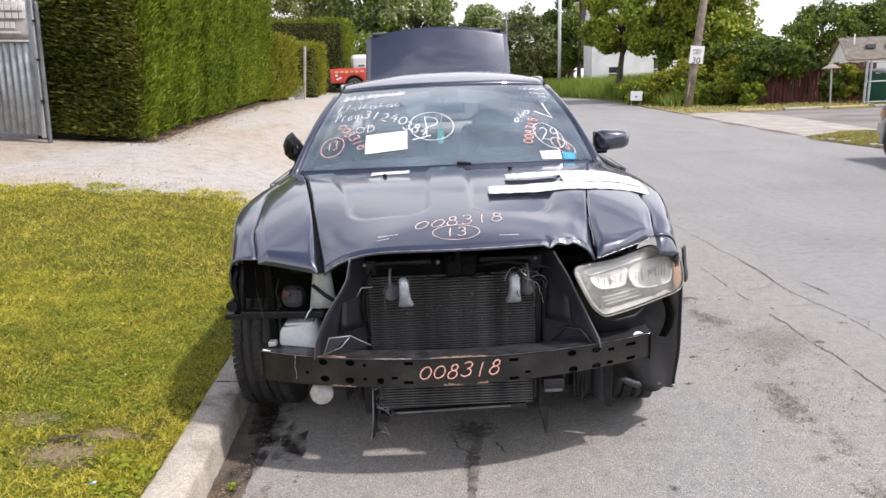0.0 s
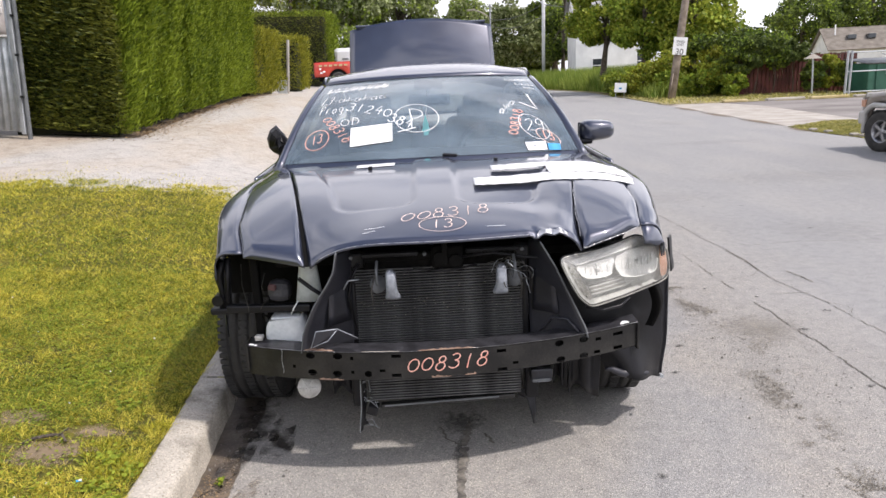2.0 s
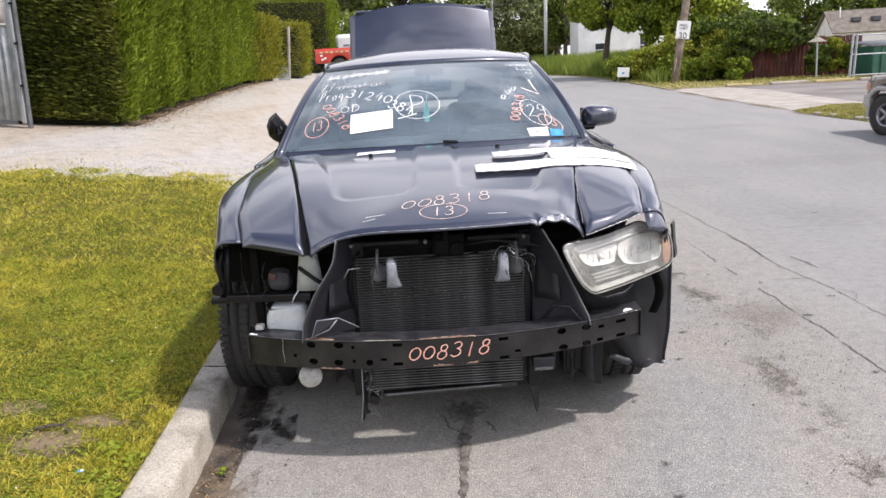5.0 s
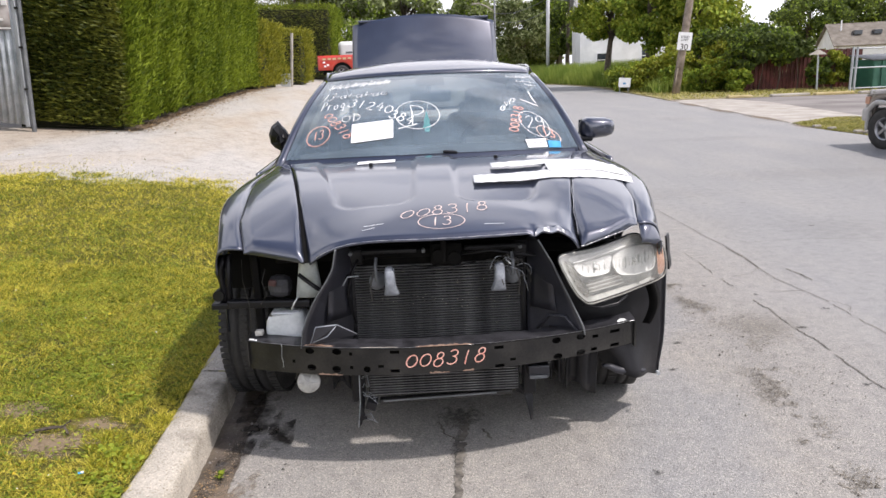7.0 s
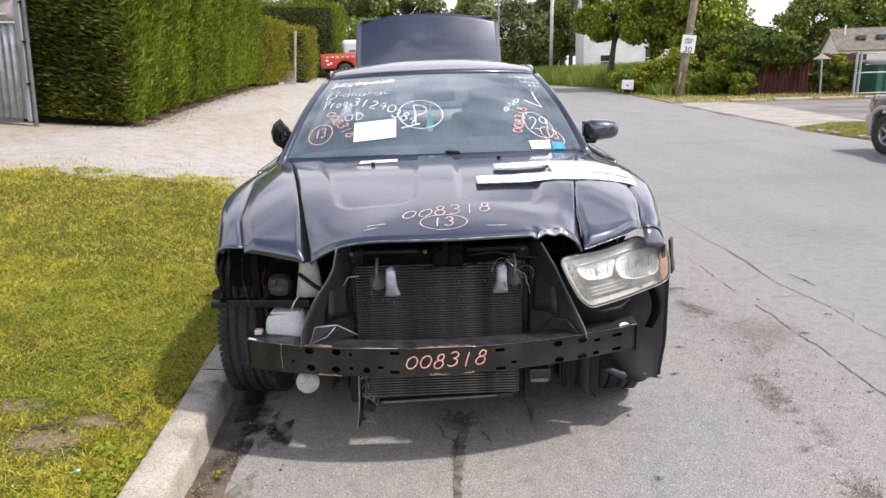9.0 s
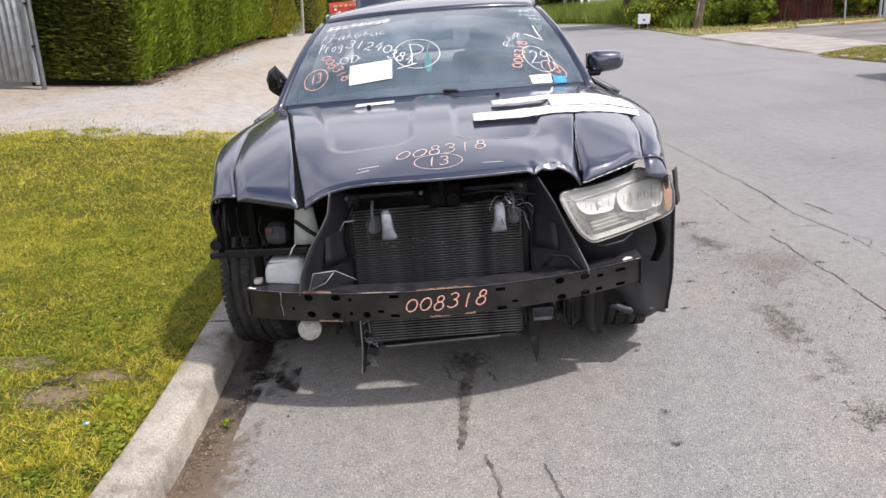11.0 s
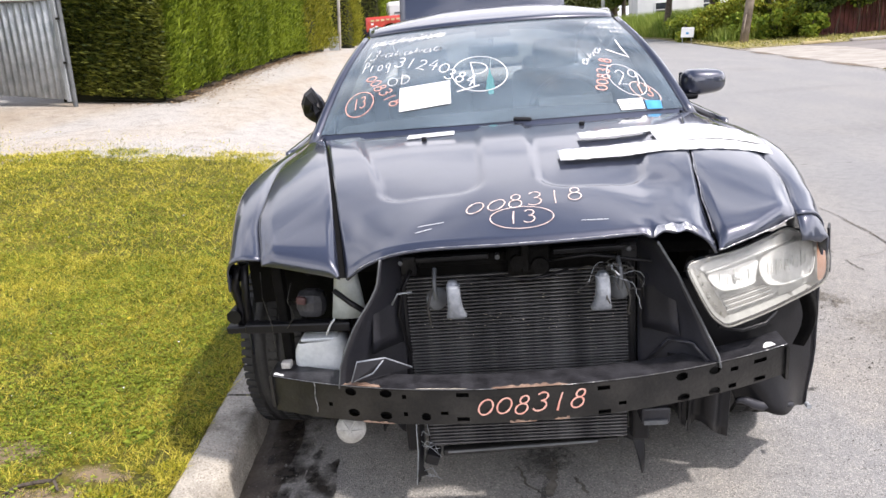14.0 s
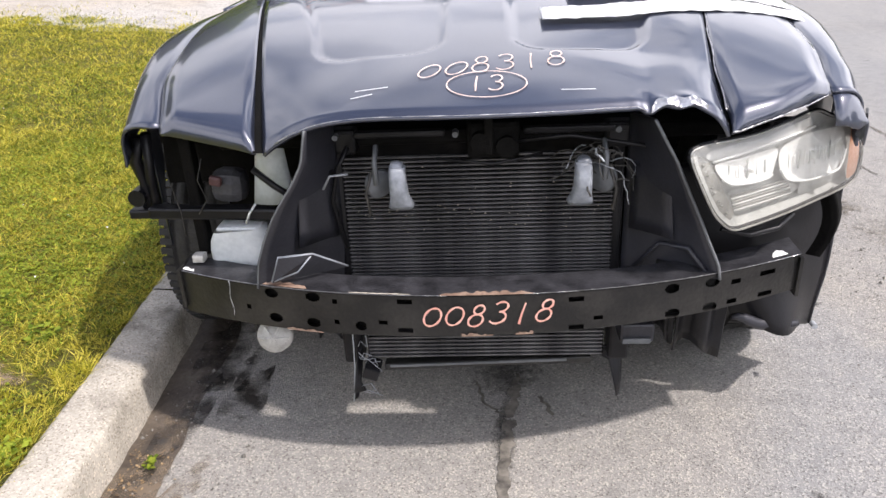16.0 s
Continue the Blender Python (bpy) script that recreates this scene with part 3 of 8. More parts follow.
def quads(name, centres, across, along, mat, parent=None, label="", kind="", tri=False):
    """Many small leaves in one mesh: centre plus or minus its across and along vectors (numpy arrays)."""
    c, a, b = (np.asarray(x, dtype=np.float64) for x in (centres, across, along))
    n = len(c)
    if tri:
        co = np.stack([c - a, c + a, c + b], 1)
        k = 3
    else:
        co = np.stack([c - b * 0.2, c + a + b * 0.45, c + b, c - a + b * 0.45], 1)
        k = 4
    me = bpy.data.meshes.new(name)
    me.vertices.add(n * k)
    me.vertices.foreach_set("co", co.reshape(-1))
    me.loops.add(n * k)
    me.loops.foreach_set("vertex_index", np.arange(n * k))
    me.polygons.add(n)
    me.polygons.foreach_set("loop_start", np.arange(n) * k)
    me.polygons.foreach_set("loop_total", np.full(n, k))
    me.update(calc_edges=True)
    me.materials.append(mat)
    return tagged(put(name, me, parent, label), kind=kind)


def rnd_dirs(rng, n):
    v = rng.normal(size=(n, 3))
    return v / np.linalg.norm(v, axis=1)[:, None]


def smooth01(t):
    t = min(1.0, max(0.0, t))
    return t * t * (3 - 2 * t)


# ---- lie of the land ----
def kerb_x(y):
    """The kerb's street face; it bends gently away from the car."""
    return -0.93 - 0.11 * smooth01((y + 0.6) / 2.2) - 0.035 * max(0.0, y - 1.0)


def land(x, y):
    """Height of the ground: level street, and a bank that rises towards the yard."""
    u = kerb_x(y) - 0.16 - x
    if u <= 0:
        return 0.0
    return 0.125 + 0.07 * min(u, 14.0) + 0.8 * (1 - math.exp(-max(0.0, y - 2) / 10)) * smooth01(u / 3)


# ---- shapes of the car, in its own axes: x across, y to the rear, z up ----
def shove(y, side):
    """How far the blow has pushed the front of the struck side outward."""
    return 0.042 * math.exp(-max(0.0, y + 0.06) / 0.22) if side > 0 else 0.0


def crease_x(y, side=-1):
    s = max(0.0, y + 0.06) / 1.06
    return 0.462 + 0.235 * s ** 1.05 + shove(y, side)


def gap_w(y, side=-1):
    """Width of the gap that draws the bonnet crease's dark reflection; narrower on the struck side."""
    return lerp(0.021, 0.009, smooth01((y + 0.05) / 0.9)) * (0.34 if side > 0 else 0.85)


def seam_x(y, side=-1):
    return 0.715 + 0.055 * smooth01((y + 0.02) / 0.3) + 0.07 * smooth01((y - 0.1) / 0.9) + shove(y, side)


def hood_centre(y):
    s = min(1.0, max(0.0, (y + 0.08) / 1.04))
    return 0.888 + 0.177 * (1 - (1 - s) ** 1.75)


def crease_z(y):
    s = min(1.0, max(0.0, (y + 0.08) / 1.1))
    return 0.79 + 0.25 * (1 - (1 - s) ** 2.6)


def seam_z(y):
    s = min(1.0, max(0.0, y / 1.0))
    return 0.832 + 0.162 * (1 - (1 - s) ** 2.7)


def dent(x, y):
    """The struck corner: lifted, with buckled sheet at the lip."""
    lift = 0.05 * smooth01((x - 0.36) / 0.15) * math.exp(-max(0.0, y + 0.08) / 0.4)
    deep = math.exp(-((y + 0.07) / 0.045) ** 2)
    pocket = 0.007 * math.exp(-((x - 0.40) / 0.05) ** 4) * deep
    slit = 0.012 * math.exp(-((x - 0.345) / 0.012) ** 2) * deep
    return lift + pocket - slit + 0.004 * deep * math.exp(-((x - 0.38) / 0.06) ** 2) * math.sin(x * 130 + y * 60)


def scoop(x, y):
    """How deep the bonnet is let in at the two scoops."""
    ax = abs(x)
    inner, outer = 0.075, 0.40 + 0.17 * smooth01((y - 0.15) / 0.9)
    r = 0.09
    qx = max(inner + r - ax, ax - (outer - r), 0.0)
    qy = max(0.215 + r - y, 0.0)
    d = math.hypot(qx, qy) - r
    return 0.011 * smooth01(-d / 0.026)


def hood_z(x, y):
    ax = abs(x)
    xk, xs = crease_x(y, x), seam_x(y, x)
    zk = crease_z(y)
    if ax <= xk:
        z = hood_centre(y) - (hood_centre(y) - zk) * (ax / xk) ** lerp(11.0 if x > 0 else 5.0, 2.2, smooth01((y + 0.05) / 0.3))
    elif ax < xk + 0.024:
        z = lerp(zk, zk - 0.003, (ax - xk) / 0.024)
    else:
        t = min(1.0, max(0.0, (ax - xk - 0.024) / (xs - xk - 0.024)))
        z = lerp(zk - 0.003, seam_z(y), t ** lerp(1.0, 1.7, smooth01((y + 0.05) / 0.22)))
    return z - scoop(x, y) + dent(x, y)


def hood_front(x):
    ax = abs(x)
    y = -0.065 + 0.03 * (ax / 0.47) ** 2 if ax < 0.47 else -0.035 + 0.075 * (ax - 0.47) / 0.25
    return y - 0.05 * smooth01((x - 0.3) / 0.2) * smooth01((0.79 - x) / 0.2)


def shield(u, v):
    """The windscreen: u from -1 to 1 across, v from 0 below to 1 above."""
    x = u * lerp(0.762, 0.607, v)
    y = lerp(0.985 + 0.225 * u * u, 1.80 + 0.15 * u * u, v) - 0.035 * math.sin(math.pi * v)
    z = lerp(1.07 - 0.026 * u * u, 1.446 - 0.02 * u * u, v) + 0.03 * math.sin(math.pi * v)
    return (x, y, z)


def beam_y(x):
    return -0.125 + 0.165 * (abs(x) / 0.74) ** 2.2


def beam_top(x):
    return 0.5 + 0.006 * x


def beam_low(x):
    return 0.4 + 0.02 * x


# ---- the wrecked car ----
CAR = pose(0, 0, 0, 0, 0, 0.9)
car = thing("car", "wrecked black sedan, bumper torn off, boot lid open, at the kerb", "car", CAR)


def build_hood():
    nb = 80

    def f(a, b):
        s, m = (1 if a >= 0 else -1), abs(a)
        b2 = b ** 1.25
        x0 = (0.716 if s < 0 else 0.756) * m
        y0 = hood_front(s * x0)
        yr = 0.975 + 0.2 * m * m
        y = lerp(y0, yr, b2)
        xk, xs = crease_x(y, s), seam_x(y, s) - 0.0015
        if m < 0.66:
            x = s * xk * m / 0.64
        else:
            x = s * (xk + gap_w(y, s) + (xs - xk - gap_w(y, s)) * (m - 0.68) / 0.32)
        lip = 0.01 * (1 - smooth01((y - y0) / 0.02))
        d = max(0.0, y - y0)
        roll = 0.034 * math.sqrt(1 - math.exp(-d / 0.03)) * math.exp(-d / 0.16) * smooth01((m - 0.68) / 0.03) * smooth01((1.0 - m) / 0.06)
        return (x, y, hood_z(x, y) - lip + roll)

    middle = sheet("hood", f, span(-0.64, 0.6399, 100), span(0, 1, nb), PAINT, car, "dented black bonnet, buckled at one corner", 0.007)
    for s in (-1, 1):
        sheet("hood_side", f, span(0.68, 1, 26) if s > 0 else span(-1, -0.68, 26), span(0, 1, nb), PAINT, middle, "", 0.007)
        # near-black strip below the gap imitates the crease's dark reflection
        sheet("crease_reflection", lambda a, y: (s * (crease_x(y, s) - 0.006 + (gap_w(y, s) + 0.012) * a), y, hood_z(s * crease_x(y, s), y) - 0.009), span(0, 1, 3), span(hood_front(0.46) + 0.05, 1.0, 40), DARK, middle, "near-black strip for the dark reflection along the crease")
    return middle


hood = build_hood()
# bare folded metal where the bonnet lip is buckled
def torn(a, b):
    x = lerp(0.348, 0.452, a)
    edge = math.sin(math.pi * a) ** 0.5
    y = hood_front(x) - 0.004 + 0.032 * b * edge * (0.75 + 0.25 * math.sin(a * 17))
    z = hood_z(x, max(y, hood_front(x))) + 0.0022 - 0.009 * (1 - b) ** 3
    crinkle = 0.0025 * noise.noise((x * 70, y * 90, 1.5)) + 0.002 * noise.noise((x * 160, y * 120, 4.0))
    return (x, y + crinkle, z + abs(crinkle))


sheet("torn_lip", torn, span(0, 1, 46), span(0, 1, 12), BARE, hood, "bare crumpled metal", smooth=False)
for x0, x1, w in ((-0.44, 0.34, 0.0016), (0.51, 0.735, 0.003)):
    tube("worn_lip", [(x, hood_front(x) - 0.001, hood_z(x, hood_front(x)) - 0.006) for x in span(x0, x1, 40)], [w * (0.55 + 0.45 * math.sin(i * 1.7) * math.sin(i * 0.6)) for i in range(40)], BARE, hood, "paint worn off the lip", n=5)
# bright metallic thread drawn where the crease catches a glint
tube("crease_glint", [(crease_x(y, 1) + gap_w(y, 1) + 0.002 * math.sin(y * 37), y, hood_z(crease_x(y, 1) + 0.01, y) + 0.001) for y in span(-0.02, 0.42, 40)], [0.0022 * (0.35 + 0.65 * abs(math.sin(i * 0.9) * math.sin(i * 0.37))) for i in range(40)], BARE, hood, "bright thread drawn as the glint along the crease", n=5)
for x, y in ((-0.29, 0.81), (0.30, 0.885)):
    part("washer_nozzle", box((x - 0.009, y - 0.012, hood_z(x, y) - 0.004), (x + 0.009, y + 0.012, hood_z(x, y) + 0.014), None, 0.003), PLASTIC, hood)


def side_x(y, z):
    """The flank of the body: half width at height z."""
    plan = 0.95 - 0.116 * (1 - smooth01((y + 0.06) / 0.7)) - 0.075 * smooth01((y - 3.9) / 1.0)
    return plan - 0.05 * ((z - 0.66) / 0.4) ** 2 if z > 0.66 else plan - 0.02 * ((0.66 - z) / 0.45) ** 2


def low_z(y):
    for c in (0.75, 3.80):
        d = abs(y - c)
        if d < 0.385:
            return 0.345 + math.sqrt(0.385 ** 2 - d * d)
    return 0.79 if y < 0.4 else 0.21


def fender_z(y):
    return seam_z(y) - 0.004


def fender(side):
    def f(a, b):
        y = lerp(0.10, 1.17, b) if a < 0.55 else lerp(0.055 + 0.05 * (1 - a) / 0.45, 1.17, b)
        zs = fender_z(y)
        zm = zs - 0.115 + 0.03 * smooth01(y)
        xs = seam_x(y, side) + 0.0005
        if a < 0.55:
            zl = min(low_z(y), zm - 0.01)
            z = lerp(zl, zm, a / 0.55)
            x = side_x(y, z)
        else:
            t = (a - 0.55) / 0.45 * math.pi / 2
            x = xs + (side_x(y, zm) - xs) * max(0.0, math.cos(t)) ** 0.62
            z = zm + (zs - zm) * math.sin(t) ** 0.7
        if side > 0:
            z += 0.03 * math.exp(-max(0.0, y) / 0.3) * smooth01((a - 0.4) / 0.6)
            x += 0.006 * math.sin(y * 40) * math.exp(-y / 0.15)
        return (side * x, y, z)
    vs = sorted(set(span(0, 1, 60) + [(0.75 - 0.386 - 0.10) / 1.07, (0.75 + 0.386 - 0.10) / 1.07, (0.4 - 0.10) / 1.07]))
    ob = sheet("fender", f, span(0, 1, 34), vs, PAINT, car, "scuffed black front wing", 0.006)
    if side > 0:
        def nose(a, b):
            p = f(0.56 + 0.44 * a, 0)
            crumple = 0.014 * noise.noise((a * 5.0, b * 4.0, 2.2)) + 0.006 * noise.noise((a * 13.0, b * 9.0, 6.0))
            low = 0.812 + 0.006 * math.sin(a * 7)
            return (p[0] + 0.4 * crumple * b, p[1] + 0.002 - 0.045 * b + 0.5 * crumple * b, p[2] - max(0.012, p[2] - low) * b ** 1.7 + 0.4 * crumple * b)
        sheet("wing_nose", nose, span(0, 1, 16), span(0, 1, 8), PAINT, ob, "crumpled nose of the struck wing", 0.004)
    return ob


fender(-1)
right_fender = fender(1)
# the flap of torn sheet that hangs from the struck wing
v, q = grid(lambda a, b: (0.885 + 0.03 * a + 0.03 * b, 0.16 + 0.06 * a + 0.04 * b, 0.80 - 0.15 * b + 0.01 * math.sin(b * 9)), span(0, 1, 6), span(0, 1, 10))
put("torn_flap", mesh_of("torn_flap", v, q, PLASTIC), right_fender).modifiers.new("solid", "SOLIDIFY").thickness = 0.006


def body_panel(name, side, y0, y1, top, n=26, label=""):
    def f(a, b):
        y = lerp(y0, y1, b)
        z = lerp(low_z(y), top(y), a)
        return (side * side_x(y, z), y, z)
    return sheet(name, f, span(0, 1, 14), span(0, 1, n), PAINT, car, label, 0.02)


def belt(y):
    return 0.985 + 0.035 * (y - 1.15) - 0.02 * max(0.0, y - 3.6)


RAIL = [(1.96, 0.606, 1.415), (2.4, 0.662, 1.462), (2.9, 0.668, 1.468), (3.35, 0.645, 1.42), (3.75, 0.655, 1.27), (4.02, 0.7, 1.12)]
for side in (-1, 1):
    for y0, y1, n in ((1.18, 2.28, 14), (2.288, 3.30, 30)):
        door = body_panel("door", side, y0, y1, belt, n)
        part("handle", box((side * 0.945 - 0.012, y1 - 0.26, 0.86), (side * 0.945 + 0.012, y1 - 0.08, 0.89), None, 0.008), PAINT, door)
    body_panel("rear_quarter", side, 3.308, 4.86, belt, 50)
    # side glass and pillars
    base = [(1.42, 0.878, belt(1.42)), (2.24, 0.885, belt(2.24)), (2.34, 0.885, belt(2.34)), (3.2, 0.87, belt(3.2))]
    put("side_window", mesh_of("side_window", [(side * x, y, z) for y, x, z in (base[0], base[1], (2.26, 0.655, 1.45), (1.98, 0.61, 1.41))], [(0, 1, 2, 3)], SIDE_GLASS), car).visible_shadow = False
    put("side_window", mesh_of("side_window", [(side * x, y, z) for y, x, z in (base[2], base[3], (3.2, 0.655, 1.43), (2.36, 0.66, 1.462))], [(0, 1, 2, 3)], SIDE_GLASS), car).visible_shadow = False
    tube("roof_rail", [(side * x, y, z) for y, x, z in RAIL], [0.004, 0.017, 0.02, 0.02, 0.02, 0.02], PAINT, car, n=8)
    tube("door_pillar", [(side * 0.88, 2.29, belt(2.29)), (side * 0.65, 2.31, 1.45)], 0.024, PLASTIC, car)
    v, q = grid(lambda a, b: (side * lerp(lerp(0.872, 0.84, a), lerp(0.665, 0.68, a), b), lerp(lerp(3.22, 4.12, a), lerp(3.24, 3.85, a), b), lerp(belt(3.6) + 0.01, lerp(1.44, 1.235, a), b)), span(0, 1, 6), span(0, 1, 6))
    put("rear_pillar", mesh_of("rear_pillar", v, q, PAINT), car).modifiers.new("solid", "SOLIDIFY").thickness = 0.02
    # the screen pillar follows the windscreen's edge
    pil = []
    for i in range(14):
        t = -0.06 + 1.045 * i / 13
        p = shield(side * 1.0, t)
        pil.append((p[0] + side * 0.022, p[1] + 0.012, p[2] - 0.012))
    tube("screen_pillar", pil, [0.025 - 0.005 * i / 13 for i in range(14)], PAINT, car, n=8)
    # the shoulder between wing, screen and door
    v, q = grid(lambda a, b: (side * lerp(0.745, 0.885, a), lerp(1.0 + 0.1 * a, 1.5 + 0.02 * a, b), lerp(lerp(1.0, 0.985, a), lerp(1.10, 0.99, a), b)), span(0, 1, 7), span(0, 1, 9))
    put("cowl_side", mesh_of("cowl_side", v, q, PAINT), car)


def roof_z(u, y):
    t = (y - 1.8) / 1.6
    crest = 1.452 + 0.086 * math.sin(math.pi * min(1.0, max(0.0, t)) ** 0.75) if t < 1 else 1.452
    return crest - (0.022 + 0.055 * smooth01(t * 3)) * abs(u) ** 2.6


sheet("roof", lambda u, b: (u * lerp(0.606, 0.65, math.sin(math.pi * b) ** 1.2), lerp(1.797 + 0.15 * u * u, 3.42 - 0.1 * u * u, b), roof_z(u, lerp(1.797, 3.42, b))), span(-1, 1, 30), span(0, 1, 40), PAINT, car, "black roof", 0.01)
sheet("headliner", lambda u, b: (u * 0.62, lerp(1.86 + 0.13 * u * u, 3.36, b), roof_z(u, lerp(1.86, 3.38, b)) - 0.045), span(-1, 1, 12), span(0, 1, 10), LINER, car, "pale grey cloth headliner")

windshield = sheet("windshield", shield, span(-1, 1, 40), span(0, 1, 24), WINDSHIELD, car, "dusty windscreen with a painted sky haze, covered with marker writing")
windshield.visible_shadow = False
# black printed border round the glass
for nm, f, us, vs in (
        ("glass_border", lambda u, v: (lambda p: (p[0], p[1] + 0.006, p[2] - 0.006))(shield(u, v)), span(-1, 1, 40), span(0, 0.003, 3)),
        ("glass_border", lambda u, v: (lambda p: (p[0], p[1] + 0.006, p[2] - 0.006))(shield(u, v)), span(-1, 1, 40), span(0.965, 1.0, 3)),
        ("glass_border", lambda u, v: (lambda p: (p[0], p[1] + 0.006, p[2] - 0.006))(shield(u, v)), span(-1, -0.97, 3), span(0, 1, 20)),
        ("glass_border", lambda u, v: (lambda p: (p[0], p[1] + 0.006, p[2] - 0.006))(shield(u, v)), span(0.97, 1, 3), span(0, 1, 20)),
        ("sensor_panel", lambda u, v: (lambda p: (p[0], p[1] + 0.008, p[2] - 0.008))(shield(u, v)), span(-0.12, 0.14, 12), span(0.8, 0.965, 5))):
    sheet(nm, f, us, vs, PLASTIC, windshield)

# cowl and wipers
sheet("cowl", lambda u, b: (u * 0.76, lerp(0.95 + 0.205 * u * u, 0.988 + 0.225 * u * u, b), lerp(1.045 - 0.042 * u * u, 1.0685 - 0.026 * u * u, b)), span(-1, 1, 24), span(0, 1, 4), PAINT, car)
for x0, x1 in ((0.07, -0.56), (0.66, 0.12)):
    w = tube("wiper", [(x, 0.985 + 0.225 * (x / 0.76) ** 2 - 0.03, 1.04 - 0.05 * (x / 0.76) ** 2) for x in (lerp(x0, x1, t) for t in span(0, 1, 9))], 0.004, PLASTIC, car, "black wiper arm")
    if x0 < 0.5:
        part("wiper_pivot", box((x0 - 0.02, 0.985, 1.066), (x0 + 0.055, 1.01, 1.083), tilt((x0, 1.0, 1.08), 0, 5, 0), 0.009), PLASTIC, w)

# boot lid, standing open
def lid(u, b):
    z = lerp(1.12, 1.945 - 0.075 * u * u, b)
    return (u * lerp(0.656, 0.632, b) - 0.016, 4.06 + 0.22 * b + 0.05 * u * u + 0.06 * math.sin(math.pi * b) * -1, z)
trunk_lid = sheet("trunk_lid", lid, span(-1, 1, 26), span(0, 1, 24), PAINT, car, "black boot lid standing open", 0.035, 1.0)
part("spoiler", add_cyl(bmesh.new(), (-0.6, 4.29, 1.915), (0.57, 4.29, 1.915), 0.014, None, 8), PAINT, trunk_lid)
sheet("rear_window", lambda u, b: (u * lerp(0.62, 0.66, b), lerp(3.40, 3.98, b) - 0.08 * u * u, lerp(1.455, 1.15, b) - 0.015 * u * u), span(-1, 1, 16), span(0, 1, 10), REAR_GLASS, car, "rear window with a pale green film").visible_shadow = False
sheet("parcel_shelf", lambda u, b: (u * 0.68, lerp(3.5, 4.05, b), 1.06), span(-1, 1, 4), span(0, 1, 4), LINER, car)
sheet("rear_bumper", lambda a, b: ((lerp(-0.87, 0.87, a)), 4.9 + 0.08 * (1 - (2 * a - 1) ** 4) * math.sin(math.pi * (0.15 + 0.7 * b)), lerp(0.25, 0.75, b)), span(0, 1, 24), span(0, 1, 10), PAINT, car, "", 0.02)
sheet("rear_panel", lambda a, b: (lerp(-0.86, 0.86, a), 4.86 + 0.05 * math.sin(math.pi * a), lerp(0.72, 0.98, b)), span(0, 1, 12), span(0, 1, 4), PLASTIC, car, "", 0.02)
part("boot_well", box((-0.66, 4.08, 0.5), (0.66, 4.84, 0.6)), DARK, car)
part("underbody", box((-0.68, 0.4, 0.22), (0.68, 4.8, 0.28)), DARK, car)
part("firewall", box((-0.86, 1.02, 0.26), (0.86, 1.08, 0.98)), DARK, car)

# cabin
sheet("dashboard", lambda u, b: (u * 0.72, lerp(1.02 + 0.21 * u * u, 1.72, b), 1.045 - 0.03 * u * u + 0.02 * math.sin(math.pi * b) - 0.09 * max(0.0, b - 0.8) / 0.2), span(-1, 1, 24), span(0, 1, 14), DASH, car, "dark grey dashboard", 0.03)
part("dash_front", box((-0.72, 1.66, 0.6), (0.72, 1.74, 0.96)), DASH, car)
part("instrument_hood", add_cyl(bmesh.new(), (0.2, 1.62, 1.03), (0.54, 1.62, 1.03), 0.06, None, 16), DASH, car)
wheel_ring = []
for i in range(29):
    a = 2 * math.pi * i / 28
    wheel_ring.append((0.37 + 0.185 * math.cos(a), 1.92 - 0.07 * math.sin(a), 0.995 + 0.17 * math.sin(a)))
steer = tube("steering_wheel", wheel_ring, 0.016, PLASTIC, car, "black steering wheel")
part("wheel_hub", box((0.25, 1.89, 0.95), (0.49, 1.95, 1.02), None, 0.02), PLASTIC, steer)


def seat(x, y, wide, top):
    s = thing("seat", "", "", None)
    s.parent = car
    bmb = box((x - wide, y, 0.55), (x + wide, y + 0.13, top - 0.16), None, 0.05)
    part("backrest", bmb, SEAT, s, "dark cloth backrest", True)
    part("cushion", box((x - wide, y - 0.45, 0.45), (x + wide, y + 0.08, 0.6), None, 0.05), SEAT, s, "", True)
    for hx in ((x,) if wide < 0.4 else (-0.36, 0.36)):
        part("headrest", box((hx - 0.125, y + 0.02, top - 0.17), (hx + 0.125, y + 0.12, top), None, 0.04), SEAT, s, "", True)


seat(-0.37, 2.42, 0.25, 1.34)
seat(0.37, 2.42, 0.25, 1.34)
seat(0.0, 3.28, 0.62, 1.22)
rear_mirror = part("inside_mirror", box((-0.117, 1.84, 1.28), (0.131, 1.875, 1.352), None, 0.016), PLASTIC, car, "black inside mirror")
part("mirror_stem", cyl((0.0, 1.85, 1.34), (0.0, 1.76, 1.42), 0.012, None, 8), PLASTIC, rear_mirror)

# door mirrors: one folded and broken, one whole
def mirror_shell(m, nm, label):
    bm = bmesh.new()
    bmesh.ops.create_uvsphere(bm, u_segments=24, v_segments=14, radius=1.0)
    for v in bm.verts:
        sx = math.copysign(abs(v.co.x) ** 0.55, v.co.x)
        sz = math.copysign(abs(v.co.z) ** 0.62, v.co.z)
        v.co = Vector((sx * 0.118, min(v.co.y, 0.35) * 0.085, sz * 0.072 * (1 - 0.12 * sx)))
    bmesh.ops.transform(bm, matrix=m, verts=bm.verts)
    return part(nm, bm, PAINT, car, label, True)


